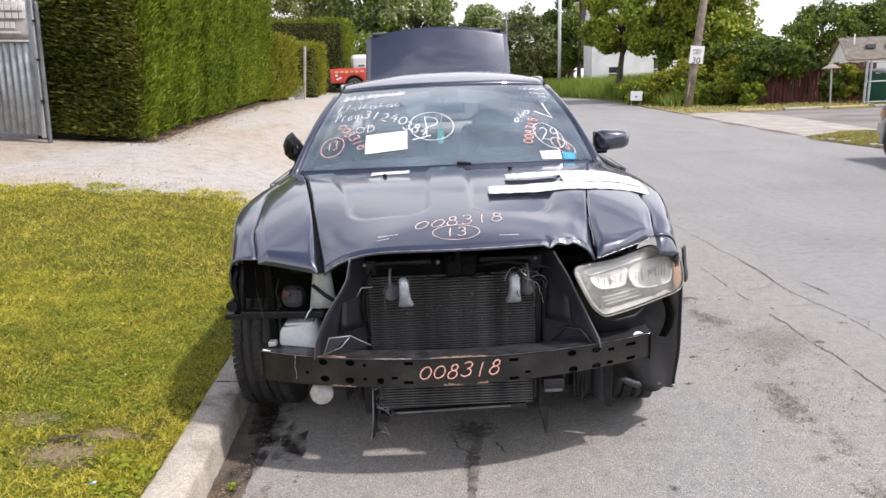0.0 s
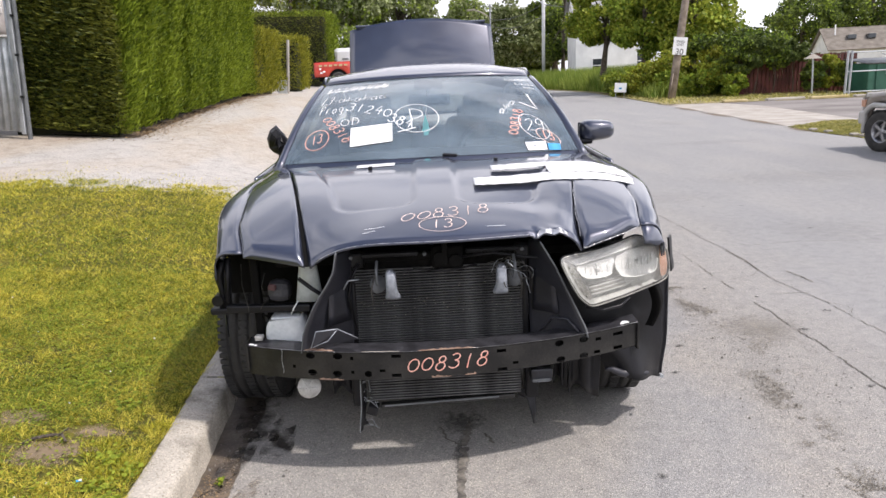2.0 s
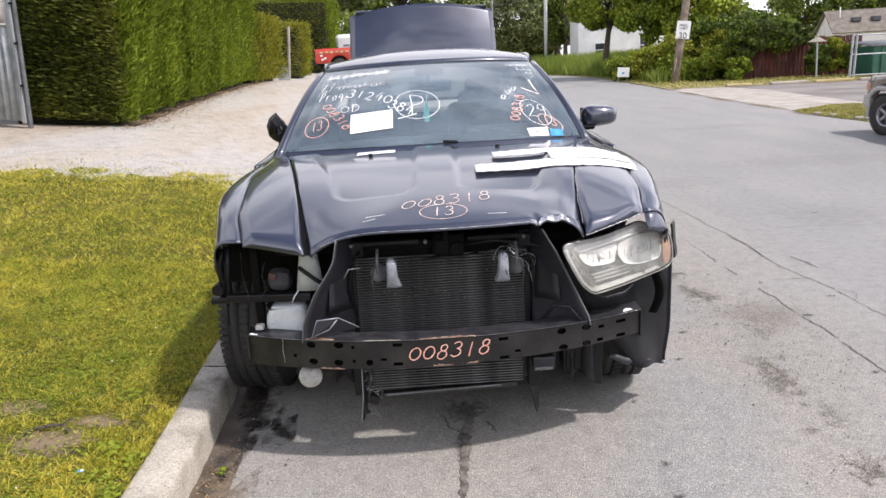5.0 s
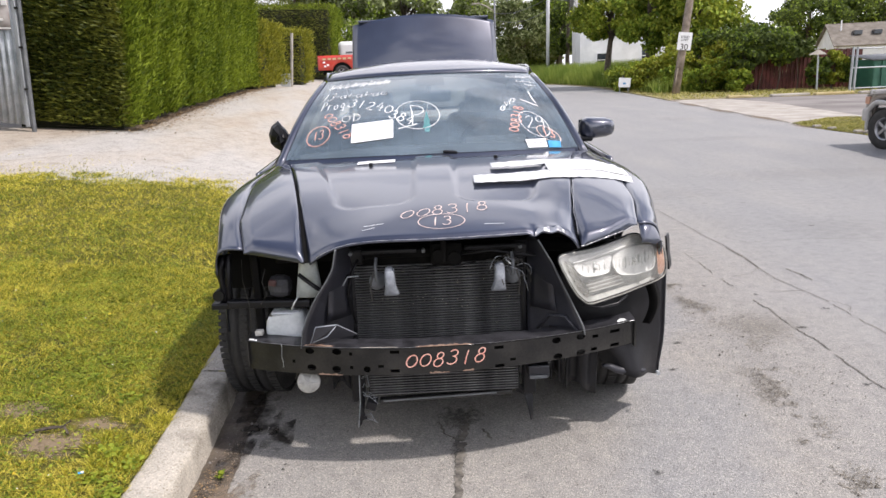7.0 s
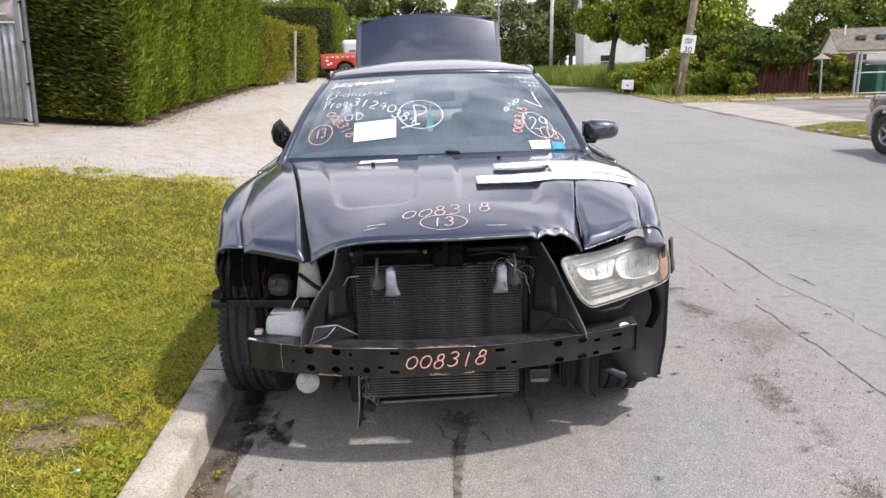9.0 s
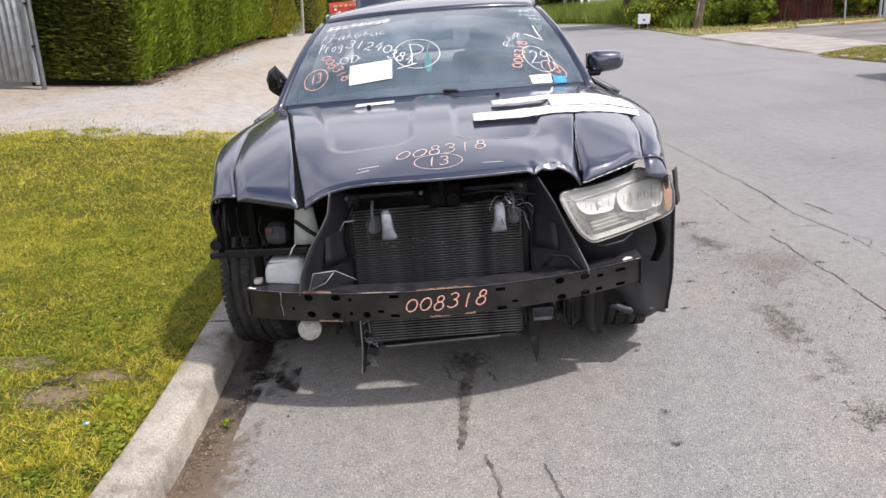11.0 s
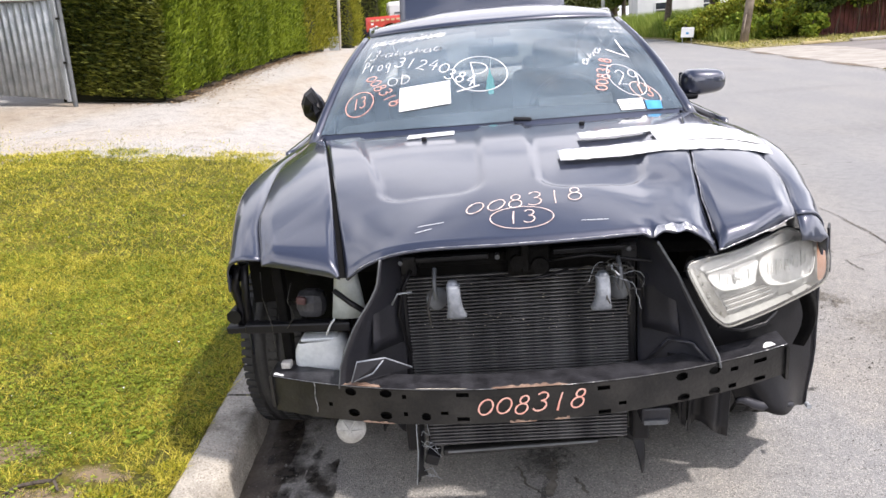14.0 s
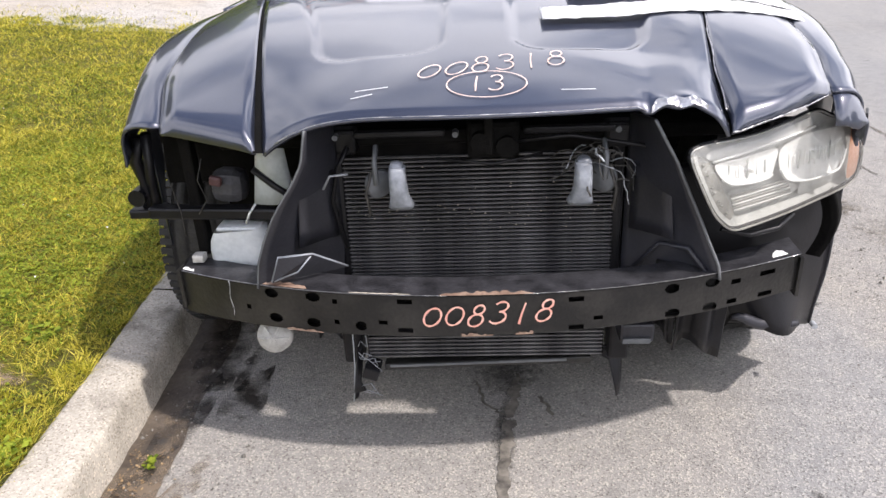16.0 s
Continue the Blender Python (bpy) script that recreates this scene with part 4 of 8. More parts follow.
door_mirror = mirror_shell(pose(0.93, 1.52, 1.116, 0, 0, 8) @ Matrix.Diagonal((0.83, 0.9, 0.8, 1)), "door_mirror", "glossy black door mirror")
part("mirror_arm", box((0.76, 1.46, 1.045), (0.90, 1.52, 1.075), None, 0.012), PLASTIC, door_mirror)
part("mirror_plate", box((0.835, 1.551, 1.08), (1.0, 1.557, 1.16), pose(0, 0, 0), 0.0), MIRROR, door_mirror)
fold_bm = bmesh.new()
rings = []
dent_rng = random.Random(8)
for depth, scale in ((-0.05, 0.3), (-0.035, 0.72), (-0.005, 1.0), (0.035, 0.9), (0.07, 0.5)):
    rings.append([fold_bm.verts.new((scale * x + dent_rng.uniform(-0.007, 0.007), depth + dent_rng.uniform(-0.01, 0.01), scale * z + dent_rng.uniform(-0.007, 0.007))) for x, z in ((-0.022, 0.096), (0.012, 0.046), (0.032, 0.002), (0.047, -0.038), (0.034, -0.062), (-0.012, -0.081), (-0.045, -0.055), (-0.066, -0.028), (-0.073, 0.023), (-0.057, 0.069))])
for a, b in zip(rings, rings[1:]):
    for k in range(10):
        fold_bm.faces.new((a[k], a[(k + 1) % 10], b[(k + 1) % 10], b[k]))
fold_bm.faces.new(rings[0][::-1])
fold_bm.faces.new(rings[-1])
bmesh.ops.triangulate(fold_bm, faces=fold_bm.faces[:])
bmesh.ops.recalc_face_normals(fold_bm, faces=fold_bm.faces[:])
bmesh.ops.transform(fold_bm, matrix=pose(-0.815, 1.47, 1.14), verts=fold_bm.verts)
folded = part("door_mirror", fold_bm, PLASTIC, car, "broken black door mirror folded against the door")
tube("mirror_edge", [(-0.837, 1.465, 1.232), (-0.803, 1.462, 1.185), (-0.783, 1.465, 1.14), (-0.768, 1.468, 1.102)], 0.003, PAINT, folded, "glossy shell edge", n=5)
part("mirror_arm", box((-0.84, 1.46, 1.03), (-0.76, 1.55, 1.075), None, 0.012), PLASTIC, folded)

# ---- the stripped front end ----
def beam_mesh():
    """Front plate with punched holes, top and bottom flanges, returned to the back."""
    holes = [(-0.49, 0.482, 0.017, 0.012), (-0.387, 0.484, 0.017, 0.012), (-0.487, 0.417, 0.017, 0.012), (-0.392, 0.416, 0.017, 0.012), (-0.278, 0.418, 0.013, 0.012),
             (-0.174, 0.485, 0.017, 0.006), (-0.176, 0.412, 0.017, 0.006), (-0.226, 0.43, 0.011, 0.005), (-0.335, 0.424, 0.006, 0.006), (-0.555, 0.436, 0.006, 0.006), (-0.335, 0.477, 0.006, 0.006),
             (0.204, 0.483, 0.017, 0.006), (0.206, 0.412, 0.017, 0.006), (0.255, 0.432, 0.011, 0.005), (0.42, 0.484, 0.017, 0.012), (0.515, 0.484, 0.017, 0.012),
             (0.425, 0.42, 0.017, 0.012), (0.515, 0.42, 0.017, 0.012), (0.575, 0.475, 0.012, 0.006), (0.57, 0.425, 0.012, 0.006), (0.655, 0.48, 0.02, 0.006), (0.655, 0.425, 0.018, 0.006)]
    bm = bmesh.new()

    def p(x, z):
        return bm.verts.new((x, beam_y(x), z))
    cols = sorted({round(h[0] + s * (h[2] + 0.006), 4) for h in holes for s in (-1, 1)} | {-0.74, 0.745} | {round(-0.74 + 0.045 * i, 4) for i in range(33)})
    cols = sorted(set(cols) | {round(h[0] + h[2] * t, 4) for h in holes for t in (-1, -0.9, -0.65, -0.3, 0, 0.3, 0.65, 0.9, 1)})
    cols = [c for i, c in enumerate(cols) if i == 0 or c - cols[i - 1] > 0.0015]
    for x0, x1 in zip(cols, cols[1:]):
        xm = (x0 + x1) / 2
        here = sorted([h for h in holes if abs(h[0] - xm) < h[2] + 0.006], key=lambda h: h[1])
        zs = [beam_low(xm)]
        for h in here:
            if abs(xm - h[0]) < h[2]:
                k = math.sqrt(max(0.0, 1 - ((xm - h[0]) / h[2]) ** 2)) if h[3] > 0.009 else 1.0
                zs += [h[1] - h[3] * k, h[1] + h[3] * k]
        zs.append(beam_top(xm))
        for a, b in zip(zs[0::2], zs[1::2]):
            if b - a > 0.001:
                bm.faces.new((p(x0, a), p(x1, a), p(x1, b), p(x0, b)))
    xs = span(-0.74, 0.745, 34)
    bmesh.ops.remove_doubles(bm, verts=bm.verts, dist=0.0003)
    for top in (False,):
        r = []
        for x in xs:
            z = beam_top(x) if top else beam_low(x)
            back = 0.075 if top else 0.05
            r.append((bm.verts.new((x, beam_y(x), z)), bm.verts.new((x, beam_y(x) + back, z + (0.004 if top else -0.004)))))
        for a, b in zip(r, r[1:]):
            bm.faces.new((a[0], b[0], b[1], a[1]))
    return bm


beam = part("bumper_beam", beam_mesh(), BLACK_STEEL, car, "bare black steel bumper beam with punched holes")
sheet("beam_flange", lambda a, b: (lerp(-0.74, 0.745, a), beam_y(lerp(-0.74, 0.745, a)) + 0.085 * b, beam_top(lerp(-0.74, 0.745, a)) + 0.001 + 0.004 * b), span(0, 1, 34), span(0, 1, 3), DUSTY, beam, "dusty top flange")
# unseen panels added to shorten the streak of sun on the ground
for x0, x1 in ((-0.34, -0.165), (0.085, 0.33)):
    part("sun_blocker", box((x0, -0.01, 0.397), (x1, 0.098, 0.401)), PLASTIC, car, "unseen black panel added to block sun below the beam")
# near-black backing sheet puts the shade behind the punched holes
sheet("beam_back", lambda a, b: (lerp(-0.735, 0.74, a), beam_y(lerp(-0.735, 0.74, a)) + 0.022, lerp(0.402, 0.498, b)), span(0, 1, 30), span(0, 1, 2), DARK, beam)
for side in (-1, 1):
    part("beam_end", box((side * 0.742 - 0.004, 0.03, 0.4), (side * 0.742 + 0.004, 0.13, 0.5)), BLACK_STEEL, beam)
    part("crush_box", box((side * 0.47 - 0.06, -0.03, 0.4), (side * 0.47 + 0.06, 0.35, 0.5)), BLACK_STEEL, car, "black steel crush box")
# bright worn edge and scraped paint along the beam's top
def scrape(name, x0, x1, y_in, z_up, mat, seed, width):
    rng = random.Random(seed)
    v, q = [], []
    n = max(6, int((x1 - x0) / 0.008))
    for i in range(n + 1):
        x = lerp(x0, x1, i / n)
        w = width * (0.35 + 0.65 * rng.random()) * math.sin(math.pi * min(1, max(0.02, i / n))) ** 0.4
        v += [(x, beam_y(x) + y_in, beam_top(x) + z_up), (x, beam_y(x) + y_in + w, beam_top(x) + z_up + 0.0006)]
        if i:
            q.append((2 * i - 2, 2 * i, 2 * i + 1, 2 * i - 1))
    put(name, mesh_of(name, v, q, mat), beam)


scrape("scraped_edge", -0.095, 0.11, -0.002, 0.0035, RUST, 1, 0.022)
scrape("scraped_edge", -0.52, -0.40, 0.004, 0.0035, RUST, 2, 0.03)
scrape("worn_edge", -0.735, -0.08, -0.002, 0.0025, BARE, 3, 0.0045)
scrape("worn_edge", 0.09, 0.74, -0.002, 0.0025, BARE, 4, 0.0045)
scrape("worn_edge", 0.67, 0.71, 0.012, 0.0035, CHALK_WHITE, 5, 0.03)
scrape("worn_edge", -0.735, -0.70, 0.006, 0.0035, CHALK_WHITE, 6, 0.02)
scrape("dirt_streak", -0.30, -0.16, 0.002, 0.0035, CONCRETE, 7, 0.006)
rng = random.Random(11)
for x0, x1 in ((-0.46, -0.37), (-0.05, 0.02), (0.07, 0.11)):
    v, q = [], []
    for i in range(13):
        x = lerp(x0, x1, i / 12)
        h = 0.003 + 0.007 * rng.random()
        v += [(x, beam_y(x) - 0.0045, beam_low(x) + 0.001), (x, beam_y(x) - 0.0045, beam_low(x) + h)]
        if i:
            q.append((2 * i - 2, 2 * i, 2 * i + 1, 2 * i - 1))
    put("rust_patch", mesh_of("rust_patch", v, q, RUST), beam)

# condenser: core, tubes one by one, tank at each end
condenser = put("condenser", mesh_of("core", *grid(lambda a, b: (lerp(-0.335, 0.32, a), 0.10 + 0.02 * b, lerp(0.40, 0.775, b)), span(0, 1, 3), span(0, 1, 3)), FIN_BACK), car, "condenser with flat tubes over a near-black core")
tube_me = bpy.data.meshes.new("tube")
bm = box((-0.325, -0.012, -0.0019), (0.31, 0.0, 0.0019), None, 0.0008)
bm.to_mesh(tube_me)
bm.free()
tube_me.materials.append(FIN)
NT = 36
for i in range(NT):
    z = lerp(0.41, 0.748, (i / (NT - 1)) ** 1.12)
    ob = put("tube", tube_me, condenser)
    ob.matrix_basis = pose(0, 0.094 + 0.02 * (z - 0.49) / 0.29, z, 0, 0, 0)
for x in (-0.335, 0.32):
    part("end_tank", cyl((x, 0.085, 0.40), (x, 0.11, 0.78), 0.014, None, 10), PLASTIC, condenser)
rng = random.Random(5)
bm = bmesh.new()
for i in range(60):
    x, z = rng.uniform(-0.31, 0.3), rng.gauss(0.61, 0.022) if i % 4 else rng.uniform(0.5, 0.74)
    s = rng.uniform(0.0006, 0.0015)
    add_box(bm, (x - s * rng.uniform(0.6, 2.4), 0.078, z - s * 0.6), (x + s, 0.083, z + s * 0.5))
tagged(part("debris", bm, CONCRETE, condenser, "pale specks of grit"), kind="stuff")
lower = put("lower_cooler", mesh_of("core", *grid(lambda a, b: (lerp(-0.29, 0.29, a), 0.005 + 0.012 * b, lerp(0.262, 0.397, b)), span(0, 1, 3), span(0, 1, 3)), FIN_BACK), car, "lower cooler with a near-black core")
tube_me2 = bpy.data.meshes.new("tube")
bm = box((-0.285, -0.012, -0.0022), (0.285, 0.0, 0.0022), None, 0.001)
bm.to_mesh(tube_me2)
bm.free()
tube_me2.materials.append(FIN)
for i in range(12):
    ob = put("tube", tube_me2, lower)
    ob.matrix_basis = pose(0, 0.002, lerp(0.272, 0.388, i / 11), 0, 0, 0)
part("cooler_rail", box((-0.25, -0.01, 0.238), (0.26, 0.02, 0.256), tilt((0, 0, 0.247), 0, -1.7, 0), 0.004), BLACK_STEEL, lower)
part("rail_scuff", box((-0.235, -0.013, 0.248), (0.2, -0.008, 0.254), tilt((0, 0, 0.247), 0, -1.7, 0)), GALV_DARK, lower)

# shroud panels beside the condenser
for side in (-1, 1):
    def flank(a, b):
        z = lerp(0.49, 0.86, b)
        if side < 0:
            edge = ((0.49, -0.522), (0.554, -0.511), (0.609, -0.49), (0.66, -0.465), (0.698, -0.441), (0.74, -0.41), (0.786, -0.384), (0.86, -0.368))
        else:
            edge = ((0.49, -0.53), (0.524, -0.524), (0.565, -0.505), (0.632, -0.475), (0.729, -0.43), (0.765, -0.414), (0.803, -0.392), (0.86, -0.36))
        for (z0, e0), (z1, e1) in zip(edge, edge[1:]):
            if z <= z1 + 1e-6:
                front = lerp(e0, e1, (z - z0) / (z1 - z0))
                break
        x = lerp(-0.335, front, a)
        y = lerp(0.085, -0.05, a ** 1.3)
        z -= (0.05 - 0.03 * b) * (1 - a)
        return (x if side < 0 else -x, y, z)
    shroud = sheet("shroud_panel", flank, span(0, 1, 12), span(0, 1, 28), SHROUD, car, "dull black plastic radiator shroud", 0.004)
    tube("shroud_edge", [flank(1.0, b) for b in span(0, 1, 24)], 0.0028 if side < 0 else 0.0036, GALV_DARK, shroud, "pale worn edge")
    pts = [flank(0.9, 0.02), flank(0.75, 0.2), flank(0.45, 0.22), flank(0.1, 0.03)]
    if side > 0:
        tube("moulded_rib", [(x, y - 0.008, z) for x, y, z in pts], 0.006, SHROUD, shroud)
    part("shroud_block", box((side * 0.335 - 0.05, 0.09, 0.76), (side * 0.335 + 0.05, 0.14, 0.82), None, 0.01), PLASTIC, shroud)
for s, x0, x1 in ((-1, -0.345, -0.425), (1, 0.345, 0.43)):
    v, q = grid(lambda a, b: (lerp(x0, x1 * (1 - 0.04 * b), a), lerp(0.074, 0.0, a ** 1.2) - 0.004, lerp(0.57, 0.735, b)), span(0, 1, 5), span(0, 1, 5))
    put("shroud_face", mesh_of("shroud_face", v, q, SHROUD), car, "flat moulded face of the shroud").modifiers.new("solid", "SOLIDIFY").thickness = 0.005
tube("weld_line", [(-0.6 + 0.002 * math.sin(t * 9), beam_y(-0.6) - 0.003, lerp(0.405, 0.5, t)) for t in span(0, 1, 9)], 0.0008, GALV, beam, "pale scratch down the beam")
foot = [(-0.482, -0.062, 0.512), (-0.46, -0.062, 0.573), (-0.385, -0.045, 0.573), (-0.32, 0.015, 0.512)]
fb = put("folded_bracket", mesh_of("folded_bracket", foot, [(0, 1, 2, 3)], SHROUD, False), car, "dull grey folded bracket")
fb.modifiers.new("solid", "SOLIDIFY").thickness = 0.003
tube("bracket_edge", foot, 0.003, HORN_GREY, fb)
tube("bracket_fold", [foot[2], (-0.42, -0.06, 0.535), foot[0]], 0.0022, HORN_GREY, fb)
# upper radiator support with latch
support = part("radiator_support", box((-0.62, 0.11, 0.775), (0.62, 0.2, 0.81), None, 0.008), DARK, car, "black upper radiator support")
for x0, x1 in ((-0.29, -0.08), (0.1, 0.36)):
    part("support_rib", box((x0, 0.085, 0.80), (x1, 0.11, 0.815), None, 0.004), PLASTIC, support)
for x in (-0.33, -0.055, 0.31, 0.36):
    part("bolt", cyl((x, 0.07, 0.808), (x, 0.10, 0.808), 0.007, None, 10), GALV_DARK, support)
bm = box((-0.03, 0.05, 0.755), (0.09, 0.11, 0.84), None, 0.012)
add_cyl(bm, (0.0, 0.03, 0.80), (0.0, 0.1, 0.80), 0.021, None, 14)
add_cyl(bm, (0.06, 0.035, 0.785), (0.06, 0.1, 0.785), 0.024, None, 14)
add_box(bm, (0.01, 0.03, 0.77), (0.03, 0.08, 0.86), None, 0.004)
part("hood_latch", bm, DARK, car, "grimy bonnet latch")
# wires
rng = random.Random(21)
for k in range(26):
    x, z = 0.262 + rng.uniform(-0.03, 0.04), 0.745 + rng.uniform(-0.02, 0.045)
    pts = [Vector((x, 0.03 + rng.uniform(-0.02, 0.03), z))]
    d = Vector((rng.uniform(-1, 1), rng.uniform(-0.6, 0.3), rng.uniform(-1, 0.8))).normalized()
    for j in range(6):
        d = (d + Vector((rng.uniform(-0.6, 0.6), rng.uniform(-0.3, 0.3), rng.uniform(-0.8, 0.4)))).normalized()
        pts.append(pts[-1] + d * 0.016)
    tube("wire", pts, 0.0012 if k % 3 else 0.0024, WIRE if k % 4 else GALV, car, n=5)
tube("wire", [(0.05, 0.06, 0.79), (0.2, 0.05, 0.805), (0.36, 0.04, 0.78), (0.42, 0.05, 0.74)], 0.005, PLASTIC, car)
tube("wire", [(-0.3, 0.06, 0.79), (-0.33, 0.05, 0.74), (-0.345, 0.05, 0.66), (-0.325, 0.06, 0.54)], 0.006, PLASTIC, car)
tube("wire", [(-0.36, 0.03, 0.70), (-0.34, 0.02, 0.735), (-0.3, 0.03, 0.735)], 0.003, GALV, car)
tube("wire", [(-0.1, 0.05, 0.76), (0.03, 0.045, 0.745), (0.14, 0.05, 0.765)], 0.004, PLASTIC, car)


def horn(x, flip):
    """A snail horn: disc behind, flared mouth turned down."""
    h = thing("horn", "grey snail horn hung before the condenser", "", None)
    h.parent = car
    prof = [(0.0, 0.0), (0.03, 0.002), (0.034, 0.01), (0.03, 0.024), (0.0, 0.028)]
    bm = lathe(prof, 20)
    bmesh.ops.transform(bm, matrix=pose(x - flip * 0.012, 0.01, 0.715, 0, 0, flip * 35), verts=bm.verts)
    part("disc", bm, GALV_DARK, h, "", True)

    def mouth(a, b):
        ang = a * 2 * math.pi
        wide, deep = lerp(0.015, 0.019, b) + 0.007 * max(0.0, b - 0.7) / 0.3, lerp(0.016, 0.021, b)
        cx = x + flip * (0.03 + 0.005 * b ** 2)
        cy = -0.015 - 0.012 * math.sin(b * math.pi)
        cz = lerp(0.758, 0.682, b) + (0.008 * math.cos(math.pi * b))
        return (cx + wide * math.copysign(abs(math.cos(ang)) ** 0.6, math.cos(ang)), cy + deep * math.copysign(abs(math.sin(ang)) ** 0.7, math.sin(ang)), cz)
    sheet("horn_mouth", mouth, span(0, 1, 21), span(0, 1, 12), HORN_GREY, h, "pale grey horn mouth", 0.003)
    tube("mouth_rim", [mouth(k / 20, 1.0) for k in range(21)], 0.0022, GALV_PALE, h, "bright rim of the horn mouth", n=5)
    part("horn_cap", box((x + flip * 0.028 - 0.016, -0.03, 0.748), (x + flip * 0.028 + 0.016, 0.008, 0.776), None, 0.012), HORN_GREY, h, "", True)
    tube("horn_bracket", [(x - flip * 0.02, 0.03, 0.80), (x - flip * 0.022, 0.0, 0.77), (x - flip * 0.02, -0.005, 0.72)], 0.006, GALV_DARK, h)
    tube("horn_lead", [(x - flip * 0.03, 0.0, 0.75), (x - flip * 0.045, -0.01, 0.70), (x - flip * 0.04, 0.0, 0.65), (x - flip * 0.045, 0.01, 0.64)], 0.004, WIRE, h)


horn(-0.211, 1)
horn(0.252, -1)

# ---- headlamp that is left, loose in its bay ----
headlight = thing("headlight", "loose hazed headlamp with chrome reflectors", "", None)
headlight.parent = car


def lamp(x, z, d=0.0):
    """The lamp's swept face at (x, z); d inward."""
    dx, v = max(0.0, x - 0.43), min(1.0, max(0.0, (z - 0.63) / 0.2))
    return (x, -0.085 + 0.38 * dx + 0.4 * dx * dx - 0.02 * math.sin(math.pi * v) + 0.03 * (v - 0.5) + d, z)


def rounded(pts, k=6, closed=True):
    """A smooth line through points (x, z)."""
    n, out = len(pts), []
    for a in range(n if closed else n - 1):
        p = [pts[(a + o) % n] if closed else pts[min(n - 1, max(0, a + o))] for o in (-1, 0, 1, 2)]
        for b in range(k):
            t = b / k
            out.append(tuple(0.5 * (2 * p[1][c] + (p[2][c] - p[0][c]) * t + (2 * p[0][c] - 5 * p[1][c] + 4 * p[2][c] - p[3][c]) * t * t + (3 * p[1][c] - p[0][c] - 3 * p[2][c] + p[3][c]) * t ** 3) for c in (0, 1)))
    return out if closed else out + [pts[-1]]


def lamp_plate(name, outline, depth, mat, label="", parent=None, rings=7, thick=0.0):
    """A plate on the lamp's face inside a closed outline; depth(s) inward from the middle (0) to the edge (1)."""
    n = len(outline)
    cx, cz = sum(p[0] for p in outline) / n, sum(p[1] for p in outline) / n
    v = [lamp(cx, cz, depth(0.0))]
    for r in range(1, rings + 1):
        t = r / rings
        v += [lamp(lerp(cx, x, t), lerp(cz, z, t), depth(t)) for x, z in outline]
    f = [(0, 1 + (k + 1) % n, 1 + k) for k in range(n)]
    for r in range(rings - 1):
        a, b = 1 + r * n, 1 + (r + 1) * n
        f += [(a + k, a + (k + 1) % n, b + (k + 1) % n, b + k) for k in range(n)]
    ob = put(name, mesh_of(name, v, f, mat), parent or headlight, label)
    if thick:
        ob.modifiers.new("solid", "SOLIDIFY").thickness = thick
    return ob


RIM = rounded([(0.429, 0.789), (0.45, 0.805), (0.52, 0.808), (0.585, 0.81), (0.665, 0.82), (0.743, 0.83), (0.79, 0.812), (0.855, 0.79), (0.882, 0.765), (0.897, 0.7), (0.893, 0.65), (0.858, 0.632), (0.77, 0.624), (0.691, 0.616), (0.6, 0.609), (0.55, 0.608), (0.519, 0.628), (0.487, 0.666), (0.45, 0.735)], 5)
lens = lamp_plate("lens", RIM, lambda t: -0.012 * (1 - t ** 4), LENS, "hazed clear lens", rings=9)
lens.visible_shadow = False
lamp_plate("housing", [(lerp(0.67, x, 0.98), lerp(0.71, z, 0.97)) for x, z in RIM], lambda t: 0.05 - 0.036 * t ** 5, FROST, "pale hazed lamp housing")
tube("lamp_rim", [lamp(x, z, 0.003) for x, z in RIM + RIM[:1]], 0.0024, LAMP_TRIM, headlight, "hazed lamp rim")
tube("lamp_flange", [lamp(x, z, 0.012) for x, z in RIM + RIM[:1]], 0.0055, PLASTIC, headlight, "black lamp flange")
nose = lamp_plate("nose_trim", rounded([(0.446, 0.785), (0.478, 0.765), (0.505, 0.72), (0.53, 0.675), (0.55, 0.64), (0.535, 0.625), (0.5, 0.664), (0.465, 0.725), (0.444, 0.765)], 4), lambda t: 0.022, LAMP_TRIM, "grey trim at the lamp's nose")
for k, (x, z) in enumerate(((0.462, 0.764), (0.472, 0.742), (0.484, 0.715), (0.49, 0.703), (0.505, 0.68), (0.513, 0.668), (0.53, 0.646))):
    c = Vector(lamp(x, z, 0.02))
    part("stud", add_cyl(bmesh.new(), c, c + Vector((0, -0.006, 0)), 0.003 if k % 3 else 0.005, 0.002, 7), LAMP_TRIM, nose)
lamp_plate("brow", rounded([(0.468, 0.782), (0.5, 0.792), (0.6, 0.797), (0.7, 0.81), (0.735, 0.815), (0.741, 0.8), (0.66, 0.786), (0.56, 0.774), (0.49, 0.768)], 4), lambda t: 0.03 - 0.008 * t, FROST, "frosted upper band")
tube("brow_edge", [lamp(lerp(0.483, 0.745, t), lerp(0.768, 0.796, t), 0.016) for t in span(0, 1, 16)], 0.0026, CHROME, headlight, "bright upper edge")
BOWLS = (((0.49, 0.762), (0.505, 0.731), (0.53, 0.716), (0.572, 0.711), (0.61, 0.711), (0.63, 0.718), (0.637, 0.74), (0.638, 0.77), (0.56, 0.766)),
         ((0.65, 0.765), (0.651, 0.725), (0.675, 0.697), (0.737, 0.681), (0.8, 0.68), (0.832, 0.688), (0.84, 0.73), (0.83, 0.775), (0.76, 0.785), (0.7, 0.781)))
